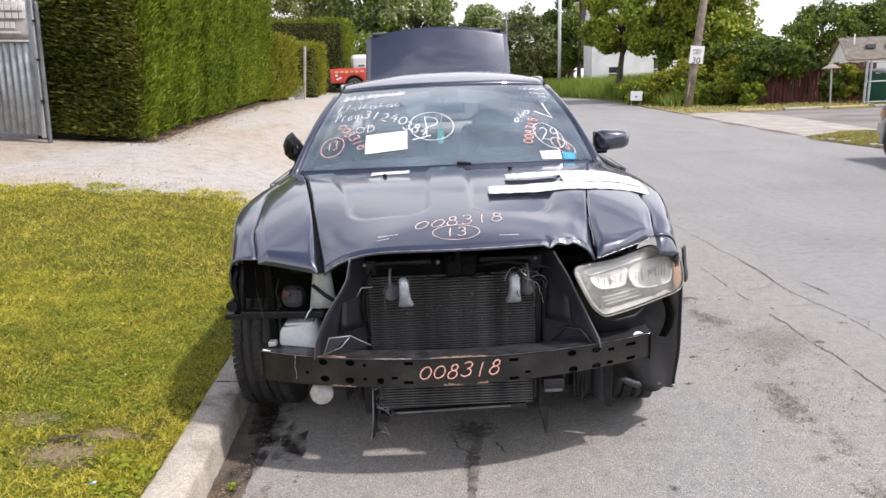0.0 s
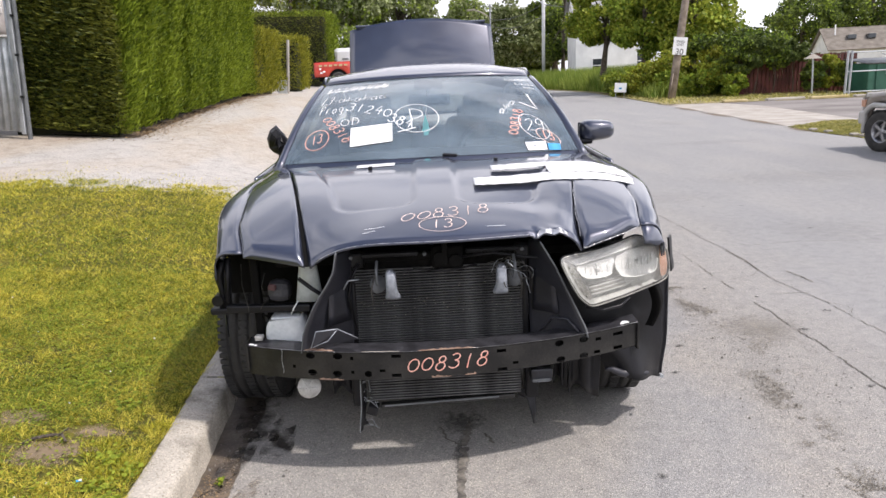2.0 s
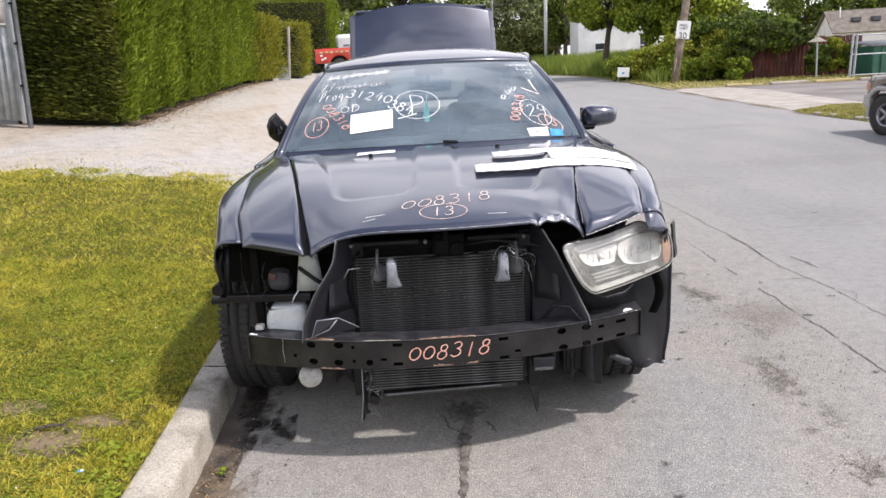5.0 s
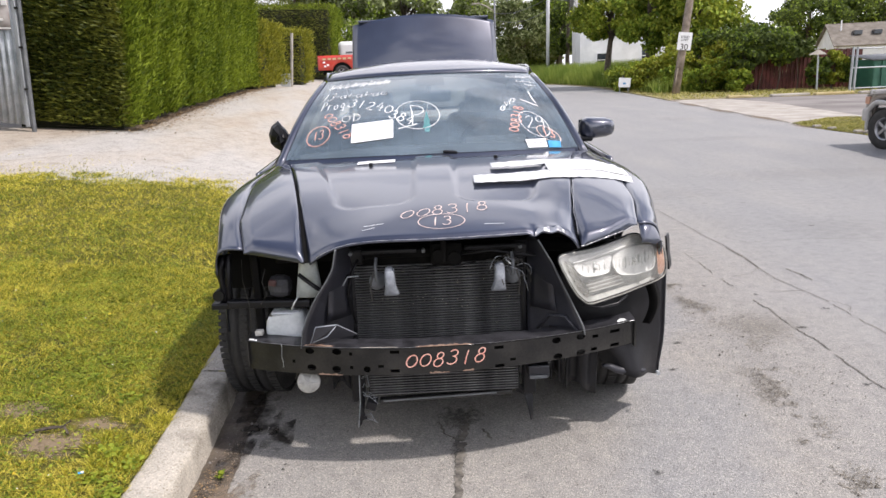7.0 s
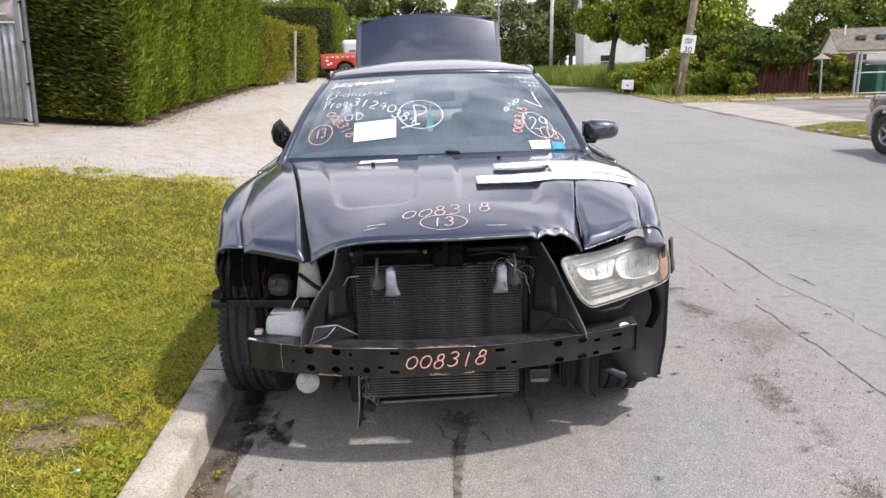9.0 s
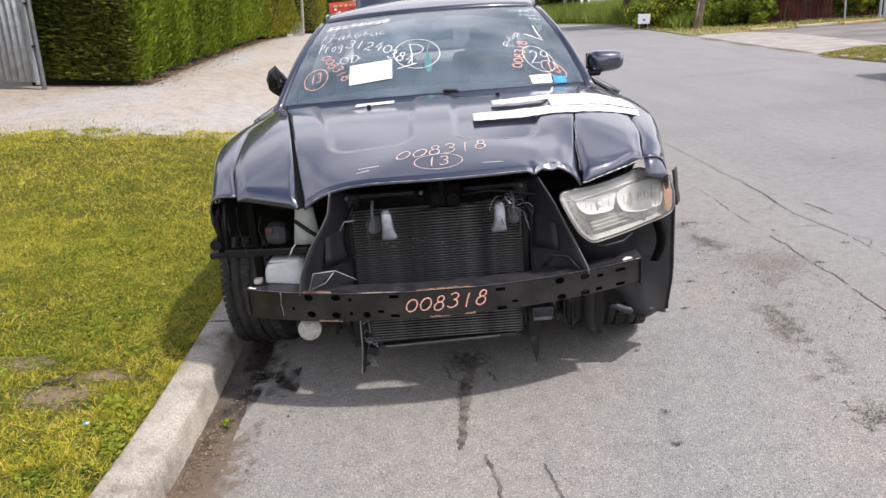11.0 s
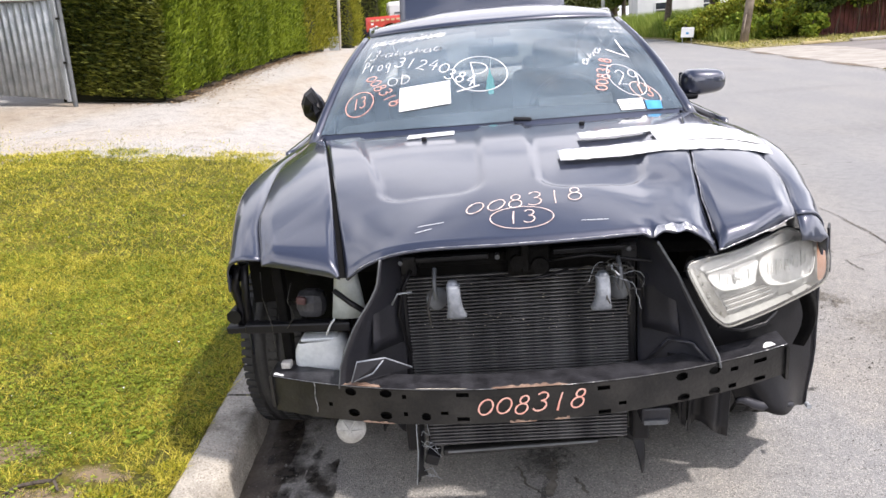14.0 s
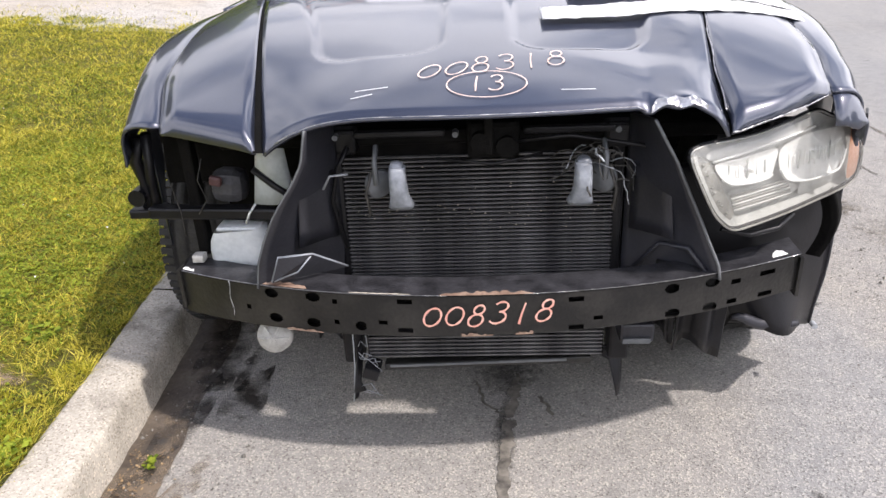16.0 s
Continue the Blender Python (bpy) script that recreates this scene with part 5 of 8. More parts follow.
for k, pts in enumerate(BOWLS):
    edge = rounded(pts, 5)
    bowl = lamp_plate("reflector", edge, lambda t: 0.018 + 0.016 * (1 - t * t), CHROME, "bright chrome reflector bowl", rings=8)
    low = [p for p in rounded(pts[1:6 + k], 6, False)]
    tube("bowl_ring", [lamp(x, z, 0.012) for x, z in low], 0.003, CHALK_WHITE, bowl, "pale ring round the bowl")
    cx, cz = sum(p[0] for p in pts) / len(pts), sum(p[1] for p in pts) / len(pts)
    c = Vector(lamp(cx, cz, 0.034))
    part("bulb_shield", add_cyl(bmesh.new(), c, c + Vector((0.004, -0.016, 0.0)), 0.01, 0.006, 14), CHROME, bowl, "", True)
    for q in range(10 if k else 5):
        x = lerp(cx - 0.05 - 0.02 * k, cx + 0.04 + 0.025 * k, q / (9 if k else 4))
        z0 = cz + 0.004 * math.sin(q * 2.3) - 0.004
        tube("flute", [lamp(x, lerp(z0 - 0.012, z0 + 0.022 + 0.008 * math.sin(q * 4.1), t), 0.026 - 0.003 * (q % 2)) for t in span(0, 1, 4)], 0.0017, CHROME if q % 2 else FROST, bowl)
ribs = lamp_plate("rib_panel", rounded([(0.532, 0.69), (0.6, 0.694), (0.66, 0.69), (0.715, 0.668), (0.72, 0.652), (0.64, 0.64), (0.56, 0.637), (0.543, 0.655)], 4), lambda t: 0.036, FROST, "pale ribbed panel")
for k in range(6):
    z0 = 0.646 + 0.0075 * k
    tube("lamp_rib", [lamp(lerp(0.55 - 0.003 * k, 0.7 - 0.004 * k, t), z0 + 0.008 * t, 0.026) for t in span(0, 1, 8)], 0.002, LAMP_TRIM if k % 2 else CHROME, ribs)
lamp_plate("lower_band", rounded([(0.73, 0.672), (0.79, 0.668), (0.84, 0.67), (0.852, 0.65), (0.8, 0.64), (0.735, 0.638), (0.722, 0.655)], 4), lambda t: 0.03, FROST, "frosted lower band")
lamp_plate("side_marker", rounded([(0.853, 0.78), (0.872, 0.765), (0.887, 0.7), (0.884, 0.66), (0.86, 0.655), (0.85, 0.7), (0.848, 0.75)], 4), lambda t: 0.006, AMBER, "faded amber side marker")
part("lamp_back", box((0.55, 0.16, 0.66), (0.8, 0.27, 0.78), None, 0.03), PLASTIC, headlight)
tube("lamp_strap", [(0.53, -0.02, 0.6), (0.6, -0.005, 0.578), (0.67, 0.02, 0.583), (0.71, 0.05, 0.605)], 0.006, PLASTIC, headlight, "black strap below the lamp")

# ---- empty bay of the missing lamp ----
bay = thing("lamp_bay", "empty headlamp bay with loose wiring", "", None)
bay.parent = car
# near-black panels hold the empty bay's shade in their colour
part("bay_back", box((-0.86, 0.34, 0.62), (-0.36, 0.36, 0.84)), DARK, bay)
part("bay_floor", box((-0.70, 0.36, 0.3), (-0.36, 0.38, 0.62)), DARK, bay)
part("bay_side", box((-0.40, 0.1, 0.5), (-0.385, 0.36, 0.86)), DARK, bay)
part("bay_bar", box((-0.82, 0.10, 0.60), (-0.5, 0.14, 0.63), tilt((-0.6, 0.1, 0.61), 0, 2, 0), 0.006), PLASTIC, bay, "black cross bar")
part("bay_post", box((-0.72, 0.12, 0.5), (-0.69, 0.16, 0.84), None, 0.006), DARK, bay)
br = part("wing_bracket", box((-0.90, 0.16, 0.585), (-0.81, 0.22, 0.61), None, 0.006), PLASTIC, bay, "black wing bracket")
tube("bracket_strap", [(-0.835, 0.17, 0.80), (-0.855, 0.17, 0.74), (-0.845, 0.18, 0.68), (-0.855, 0.19, 0.6)], 0.018, PLASTIC, br)
tube("bracket_strap", [(-0.81, 0.16, 0.81), (-0.825, 0.17, 0.7), (-0.83, 0.18, 0.6)], 0.014, PLASTIC, br)
part("bracket_lug", cyl((-0.865, 0.15, 0.645), (-0.865, 0.2, 0.645), 0.022, None, 14), PLASTIC, br)
v, q = grid(lambda a, b: (lerp(lerp(-0.556, -0.528, b), lerp(-0.45, -0.468, b), a), 0.12 - 0.012 * math.sin(math.pi * a), lerp(0.635, 0.81, b)), span(0, 1, 7), span(0, 1, 5))
put("pale_panel", mesh_of("pale_panel", v, q, GREY_PANEL), bay, "pale grey inner panel").modifiers.new("solid", "SOLIDIFY").thickness = 0.006
tube("panel_strap", [(-0.53, 0.07, 0.74), (-0.48, 0.06, 0.70), (-0.42, 0.06, 0.655)], 0.008, PLASTIC, bay)
part("relay_box", box((-0.665, 0.12, 0.63), (-0.575, 0.2, 0.715), tilt((-0.6, 0.1, 0.7), 0, 4, 0), 0.03), GREY_BOX, bay, "dusty relay box")
part("red_plug", box((-0.65, 0.105, 0.685), (-0.62, 0.12, 0.71), tilt((-0.63, 0.1, 0.72), 0, 14, 0), 0.006), RED, bay, "faded red plug")
tube("bay_wire", [(-0.66, 0.1, 0.76), (-0.675, 0.09, 0.71), (-0.66, 0.09, 0.66), (-0.69, 0.1, 0.62)], 0.0013, WIRE, bay)
tube("bay_wire", [(-0.745, 0.1, 0.8), (-0.75, 0.1, 0.72), (-0.735, 0.1, 0.63), (-0.735, 0.1, 0.56)], 0.0013, WIRE, bay)
tube("bay_wire", [(-0.54, 0.08, 0.65), (-0.555, 0.07, 0.63), (-0.57, 0.08, 0.6)], 0.003, CHALK_WHITE, bay)


def tank(a, b):
    ang = a * 2 * math.pi
    c, s = math.cos(ang), math.sin(ang)
    w = 0.082 * (1 - 0.2 * (max(0.0, b - 0.6) / 0.4) ** 1.5)
    return (-0.6 + w * math.copysign(abs(c) ** 0.45, c), 0.14 + 0.06 * math.copysign(abs(s) ** 0.45, s), 0.475 + 0.104 * b + 0.01 * c * b)


tank_ob = sheet("washer_tank", tank, span(0, 1, 33), [0, 0.06, 0.2, 0.5, 0.75, 0.9, 0.97, 1.0], TANK_WHITE, car, "dusty white washer tank")
part("tank_lid", box((-0.655, 0.095, 0.573), (-0.545, 0.185, 0.583), None, 0.004), TANK_WHITE, tank_ob)
part("bone_clip", box((-0.715, 0.06, 0.505), (-0.685, 0.09, 0.525), pose(0, 0, 0, 0, 0, 0), 0.004), FOG_GREY, car, "broken pale clip")

# fog lamp that hangs below the beam
fog = thing("fog_lamp", "pale round back of a fog lamp", "", None)
fog.parent = car
bm = lathe([(0.0, -0.012), (0.027, -0.012), (0.03, -0.006), (0.042, -0.004), (0.044, 0.012), (0.036, 0.03), (0.0, 0.034)], 28)
bmesh.ops.transform(bm, matrix=pose(-0.512, -0.02, 0.343, -14, 0, 0), verts=bm.verts)
part("lamp_shell", bm, FOG_GREY, fog, "", True)
for k in range(6):
    a = k * math.pi / 3
    part("shell_rib", add_cyl(bmesh.new(), (-0.512, -0.035, 0.343), (-0.512 + 0.037 * math.cos(a), -0.03, 0.343 + 0.037 * math.sin(a)), 0.0025, None, 6), FOG_GREY, fog)
tube("lamp_bracket", [(-0.55, 0.0, 0.39), (-0.56, 0.01, 0.345), (-0.545, 0.02, 0.3)], 0.008, PLASTIC, fog)

# lower supports and torn splash guards
part("lower_support", box((-0.36, 0.04, 0.22), (-0.31, 0.1, 0.42), None, 0.008), PLASTIC, car, "black lower support")
part("lower_support", box((0.31, 0.04, 0.22), (0.36, 0.1, 0.42), None, 0.008), PLASTIC, car)
part("tab_foot", box((-0.30, -0.04, 0.225), (-0.26, 0.01, 0.26), tilt((-0.28, 0, 0.24), 8, 20, 0), 0.004), PLASTIC, car)
part("tow_bracket", box((0.32, -0.04, 0.32), (0.40, 0.03, 0.37), None, 0.006), SHROUD, car, "black tow bracket")
part("bracket_face", box((0.325, -0.047, 0.322), (0.39, -0.041, 0.335)), GALV_DARK, car)


def guard(x0, x1, z0, z1, y, sway, label=""):
    def f(a, b):
        x = lerp(x0, x1, a)
        return (x, y + 0.02 * math.sin(a * 9) + sway * (1 - b), lerp(z0 + 0.03 * math.sin(a * 5), z1, b))
    return sheet("splash_guard", f, span(0, 1, 10), span(0, 1, 6), PLASTIC, car, label, 0.004)


guard(0.43, 0.48, 0.25, 0.41, 0.08, 0.02, "torn black plastic splash guard")
guard(0.49, 0.61, 0.2, 0.41, 0.08, 0.03)
guard(-0.44, -0.33, 0.24, 0.41, 0.1, 0.03)


def torn_tab(pts, y, label=""):
    """A ragged strip of thin sheet that hangs and curls: pts are (left x, right x, z) from the top."""
    v, q = grid(lambda a, b: (lerp(pts[b][0], pts[b][1], a), y + 0.02 * math.sin(b * 1.3) + 0.012 * a, pts[b][2]), span(0, 1, 5), range(len(pts)))
    ob = put("hanging_tab", mesh_of("hanging_tab", v, q, PLASTIC), car, label)
    ob.modifiers.new("solid", "SOLIDIFY").thickness = 0.004


torn_tab([(0.275, 0.36, 0.25), (0.285, 0.36, 0.22), (0.318, 0.352, 0.2), (0.328, 0.348, 0.15), (0.336, 0.343, 0.108)], 0.06, "bent black tab")
torn_tab([(-0.318, -0.302, 0.38), (-0.32, -0.306, 0.3), (-0.323, -0.31, 0.24), (-0.326, -0.313, 0.2), (-0.33, -0.3, 0.18), (-0.333, -0.31, 0.172), (-0.335, -0.325, 0.158), (-0.336, -0.33, 0.14)], -0.012)
fray = random.Random(17)
for k in range(14):
    z0 = fray.uniform(0.17, 0.36)
    p0 = Vector((-0.305 + fray.uniform(-0.01, 0.01), -0.02, z0))
    tube("frayed_fibre", [p0, p0 + Vector((fray.uniform(0.005, 0.03), fray.uniform(-0.012, 0.0), fray.uniform(-0.02, 0.02))), p0 + Vector((fray.uniform(0.02, 0.045), fray.uniform(-0.015, 0.01), fray.uniform(-0.035, 0.015)))], 0.0011, GALV, car, n=4)
tube("strip_edge", [(-0.319, -0.014, 0.38), (-0.324, -0.014, 0.24), (-0.332, -0.014, 0.17), (-0.336, -0.014, 0.14)], 0.002, GALV, car, n=5)


def arch_liner(a, b):
    """Wheel-arch liner and bumper corner left on the struck side."""
    x = lerp(lerp(0.66, 0.47, smooth01(b / 0.5)), 0.938, a)
    bulge = 0.07 * math.sin(math.pi * min(1, a * 1.1)) ** 2
    y = 0.2 + 0.1 * a ** 3 - bulge * (1 - b) + 0.03 * b
    zl = 0.188 + 0.06 * (1 - a) - 0.025 * smooth01((a - 0.7) / 0.3)
    return (x + 0.012 * b * a - 0.02 * a * (1 - smooth01(b / 0.35)), y, lerp(zl, 0.67 + 0.03 * a, b))


liner = sheet("arch_liner", arch_liner, span(0, 1, 18), span(0, 1, 16), PLASTIC, car, "dusty black wheel-arch liner", 0.005)
tube("liner_lip", [(lerp(0.645, 0.83, t), 0.15 + 0.03 * t, 0.275 - 0.035 * smooth01(t * 2.2) + 0.006 * math.sin(t * 5)) for t in span(0, 1, 14)], [0.004 + 0.013 * math.sin(math.pi * min(1, t * 0.8 + 0.1)) for t in span(0, 1, 14)], SHROUD, liner)
tube("liner_edge", [arch_liner(1.0, b) for b in span(0, 1, 12)], 0.005, SHROUD, liner)
v, q = grid(lambda a, b: (lerp(0.80, 0.845, a) + 0.03 * math.sin(b * 3), 0.125 + 0.03 * abs(2 * a - 1), lerp(0.63, 0.45, b) + 0.01 * a), span(0, 1, 5), span(0, 1, 10))
put("liner_slot", mesh_of("liner_slot", v, q, DARK), liner)
part("liner_clip", cyl((0.9, 0.245, 0.195), (0.9, 0.225, 0.195), 0.008, None, 10), GALV, liner)


def wheel_at(parent, m, radius, half, rim, tread=True, spokes=5):
    """Tyre with grooves and tread blocks, and a spoked rim; the axle along local y."""
    w = thing("wheel", "", "", m)
    w.parent = parent
    w.matrix_parent_inverse = Matrix()
    w.matrix_basis = m
    prof = [(rim, -half * 0.9), (rim + 0.03, -half), (radius - 0.05, -half * 1.03), (radius - 0.015, -half * 0.9)]
    if tread:
        for g in (-0.58, -0.2, 0.2, 0.58):
            prof += [(radius - 0.002, half * (g - 0.06)), (radius - 0.011, half * (g - 0.045)), (radius - 0.011, half * (g + 0.045)), (radius - 0.002, half * (g + 0.06))]
    prof += [(radius - 0.015, half * 0.9), (radius - 0.05, half * 1.03), (rim + 0.03, half), (rim, half * 0.9)]
    part("tyre", lathe(prof, 64), RUBBER, w, "worn black tyre", True)
    if tread:
        sip = bmesh.new()
        for k in range(72):
            a = 2 * math.pi * k / 72
            for g in (-0.8, 0.0, 0.8):
                add_box(sip, (radius - 0.012, half * (g - 0.16), -0.0095), (radius + 0.0012, half * (g + 0.16), 0.0095), pose(0, 0, 0, 0, math.degrees(a + 0.04 * g), 0))
        tagged(part("tread", sip, RUBBER, w), kind="stuff")
    rimo = part("rim", lathe([(rim, -half * 0.9), (rim - 0.02, -half * 0.85), (rim - 0.03, 0), (rim - 0.02, half * 0.85), (rim, half * 0.9)], 48), ALLOY, w, "", True)
    for s in (-1, 1):
        bm = lathe([(0.0, s * half * 0.72), (0.05, s * half * 0.74), (0.06, s * half * 0.6)], 20)
        part("hub", bm, ALLOY, rimo, "", True)
        for k in range(spokes):
            a = 2 * math.pi * k / spokes
            bm = box((0.04, s * half * 0.62 - 0.012, -0.028), (rim - 0.012, s * half * 0.62 + 0.012, 0.028), pose(0, 0, 0, 0, math.degrees(a), 0), 0.008)
            part("spoke", bm, ALLOY, rimo, "", False)
    part("brake_disc", lathe([(0.0, 0.01), (rim - 0.06, 0.01), (rim - 0.06, -0.01), (0.0, -0.01)], 24), GALV_DARK, w)
    return w


for x in (-0.835, 0.82):
    for y in (0.75, 3.80):
        wheel_at(car, pose(0.765 if y < 1 and x > 0 else x, 0.645 if y < 1 and x > 0 else y, 0.335, 0, 0, 90 + (-4 if y < 1 else 0)), 0.338, 0.115, 0.235)
for x in (-0.835, 0.82):
    part("wheel_housing", box((x - 0.05 if x > 0 else x + 0.14, 1.0, 0.3), (x + 0.0 if x > 0 else x + 0.16, 1.02, 0.7)), DARK, car)


# ---- marker writing ----
def arc(cx, cy, rx, ry, a0, a1, n=14):
    return [(cx + rx * math.cos(radians(lerp(a0, a1, i / n))), cy + ry * math.sin(radians(lerp(a0, a1, i / n)))) for i in range(n + 1)]


def glyph(ch):
    """Handwritten strokes of one character in a box about 0.6 wide and 1 high."""
    return {
        "0": [arc(0.3, 0.42, 0.28, 0.4, 70, 430, 20)],
        "1": [[(0.3, 0.95), (0.28, 0.5), (0.3, 0.02)]],
        "2": [arc(0.3, 0.72, 0.22, 0.24, 160, -40, 10) + [(0.05, 0.05), (0.3, 0.08), (0.58, 0.05)]],
        "3": [arc(0.27, 0.73, 0.22, 0.22, 150, -90, 10), arc(0.25, 0.26, 0.27, 0.26, 90, -150, 12)],
        "4": [[(0.4, 1.0), (0.05, 0.4), (0.58, 0.42)], [(0.45, 0.7), (0.4, 0.0)]],
        "8": [arc(0.31, 0.73, 0.17, 0.2, 0, 370, 16), arc(0.29, 0.26, 0.24, 0.27, 90, 460, 18)],
        "9": [arc(0.28, 0.7, 0.22, 0.24, 20, 390, 16) + [(0.5, 0.4), (0.44, 0.0)]],
        "5": [[(0.52, 0.98), (0.15, 0.95), (0.12, 0.58)] + arc(0.27, 0.3, 0.25, 0.28, 110, -140, 12)],
        "P": [[(0.12, 0.0), (0.16, 0.5), (0.14, 0.98)], arc(0.17, 0.72, 0.36, 0.26, 95, -90, 12)],
        "D": [[(0.1, 0.0), (0.12, 0.98)], arc(0.1, 0.5, 0.45, 0.48, 95, -90, 14)],
        "r": [[(0.12, 0.0), (0.15, 0.55)], arc(0.32, 0.35, 0.18, 0.2, 165, 50, 6)],
        "o": [arc(0.27, 0.28, 0.2, 0.26, 80, 440, 14)],
        "g": [arc(0.26, 0.3, 0.19, 0.23, 40, 400, 14) + [(0.44, 0.1), (0.4, -0.3), (0.15, -0.32)]],
        "-": [[(0.05, 0.42), (0.5, 0.45)]],
        "V": [[(0.0, 0.45), (0.3, 0.0), (0.42, 0.5), (0.6, 1.0)]],
        "O": [arc(0.3, 0.5, 0.5, 0.5, 60, 425, 30)],
        "~": [[(0.0, 0.15), (0.1, 0.85), (0.16, 0.1), (0.3, 0.55), (0.42, 0.05), (0.6, 0.5)]],
        "^": [arc(0.2, 0.3, 0.2, 0.26, 60, 330, 10) + [(0.45, 0.6), (0.5, 0.05), (0.62, 0.3)]],
        "=": [[(0.0, 0.6), (0.22, 0.95), (0.2, 0.05), (0.4, 0.9), (0.45, 0.1), (0.62, 0.8)], [(0.0, 0.3), (0.65, 0.4)]],
        "_": [[(0.02, 0.3), (0.5, 0.34)]],
    }[ch]


def write(name, text, where, start, step, up, width, mat, parent, label=""):
    """Strokes on a surface: where(a, b) gives a point of it; start, step and up are in its (a, b) plane."""
    verts, faces = [], []
    sx, sy = step
    ux, uy = up
    for i, ch in enumerate(text):
        if ch == " ":
            continue
        jig = 0.05 * math.sin(i * 2.7)
        for line in glyph(ch):
            pts = [(start[0] + sx * (i + p[0] * 1.35) + ux * (p[1] + jig), start[1] + sy * (i + p[0] * 1.35) + uy * (p[1] + jig)) for p in line]
            base = len(verts)
            for k, p in enumerate(pts):
                q0, q1 = pts[max(k - 1, 0)], pts[min(k + 1, len(pts) - 1)]
                P, A, B = Vector(where(*p)), Vector(where(*q0)), Vector(where(*q1))
                e = 1e-3
                nrm = (Vector(where(p[0] + e, p[1])) - P).cross(Vector(where(p[0], p[1] + e)) - P).normalized()
                if nrm.y > 0.3 or nrm.z < -0.3:
                    nrm = -nrm
                across = (B - A).cross(nrm).normalized() * width * (0.5 + 0.12 * math.sin(k * 1.9 + i))
                verts += [P + across + nrm * 0.0028, P - across + nrm * 0.0028]
                if k:
                    faces.append((base + 2 * k - 2, base + 2 * k, base + 2 * k + 1, base + 2 * k - 1))
    return put(name, mesh_of(name, verts, faces, mat), parent, label)


def on_hood(x, y):
    return (x, y, hood_z(x, y))


def on_beam(x, z):
    return (x, beam_y(x) - 0.0035, z)


write("marker_number", "00", on_hood, (-0.142, 0.078), (0.06, 0.008), (0.022, 0.075), 0.0035, CHALK_PALE, hood, "pale pink handwritten number")
write("marker_number", "8318", on_hood, (-0.018, 0.098), (0.0565, 0.006), (0.004, 0.082), 0.0035, CHALK_PALE, hood, "pale pink handwritten number")
write("marker_number", "13", on_hood, (-0.024, 0.012), (0.044, 0.002), (0.004, 0.07), 0.0037, CHALK_PALE, hood)
write("marker_ring", "O", on_hood, (-0.034, -0.012), (0.128, 0.0), (0.0, 0.115), 0.0029, CHALK_PALE, hood)
write("paint_scratch", "_", on_hood, (-0.27, 0.03), (0.11, 0.01), (0, 0.03), 0.0019, CHALK_WHITE, hood)
write("paint_scratch", "_", on_hood, (-0.275, 0.0), (0.07, 0.015), (0, 0.03), 0.0019, CHALK_WHITE, hood)
write("paint_scratch", "_", on_hood, (0.17, 0.0), (0.11, -0.006), (0, 0.03), 0.0018, CHALK_WHITE, hood)
write("marker_number", "008318", on_beam, (-0.14, 0.426), (0.0495, 0.0015), (0.017, 0.057), 0.0046, CHALK_PINK, beam, "pink handwritten number")
W = shield
write("marker_number", "31240", W, (-0.665, 0.535), (0.077, -0.024), (0.024, 0.1), 0.005, CHALK_WHITE, windshield, "white handwritten number")
write("marker_number", "384", W, (-0.315, 0.375), (0.062, -0.034), (0.035, 0.085), 0.0054, CHALK_WHITE, windshield, "white handwritten number")
write("marker_word", "Prog", W, (-0.885, 0.5), (0.054, 0.004), (-0.006, 0.115), 0.0036, CHALK_WHITE, windshield, "white handwriting")
write("marker_number", "13-", W, (-0.925, 0.622), (0.056, 0.008), (0.02, 0.12), 0.0036, CHALK_WHITE, windshield, "white handwritten number")
write("marker_word", "^~^~^^", W, (-0.76, 0.65), (0.07, 0.002), (0.006, 0.09), 0.0036, CHALK_WHITE, windshield, "white handwriting")
write("marker_word", "========", W, (-0.925, 0.80), (0.072, 0.004), (0.01, 0.1), 0.0065, CHALK_WHITE, windshield, "scribbled-out white writing")
write("marker_strike", "_", W, (-0.925, 0.815), (0.86, 0.04), (0, 0.09), 0.008, CHALK_WHITE, windshield)
write("marker_strike", "_", W, (-0.73, 0.83), (0.56, 0.03), (0, 0.12), 0.008, CHALK_WHITE, windshield)
write("marker_strike", "_", W, (-0.235, 0.17), (0.2, 0.045), (0, 0.25), 0.0065, CHALK_WHITE, windshield)
write("marker_word", "0D", W, (-0.665, 0.345), (0.08, 0.004), (-0.01, 0.085), 0.0034, CHALK_WHITE, windshield)
write("marker_number", "008318", W, (-0.835, 0.435), (0.04, -0.046), (0.07, 0.035), 0.0044, CHALK_PINK, windshield, "pink handwritten number")
write("marker_number", "13", W, (-0.845, 0.165), (0.042, 0.014), (-0.014, 0.095), 0.0040, CHALK_PINK, windshield)
write("marker_ring", "O", W, (-0.858, 0.111), (0.127, 0.01), (-0.012, 0.2), 0.0042, CHALK_PINK, windshield)
write("marker_letter", "P", W, (-0.158, 0.28), (0.18, 0.0), (-0.03, 0.22), 0.0042, CHALK_WHITE, windshield, "white letter in a ring")
write("marker_ring", "O", W, (-0.195, 0.243), (0.246, -0.02), (-0.005, 0.317), 0.0036, CHALK_WHITE, windshield)
write("tick_mark", "V", W, (0.77, 0.445), (0.2, 0.0), (-0.09, 0.2), 0.0085, CHALK_WHITE, windshield, "white tick")
write("marker_number", "008318", W, (0.605, 0.165), (0.021, 0.046), (-0.075, 0.02), 0.0050, CHALK_PINK, windshield, "pink handwritten number")
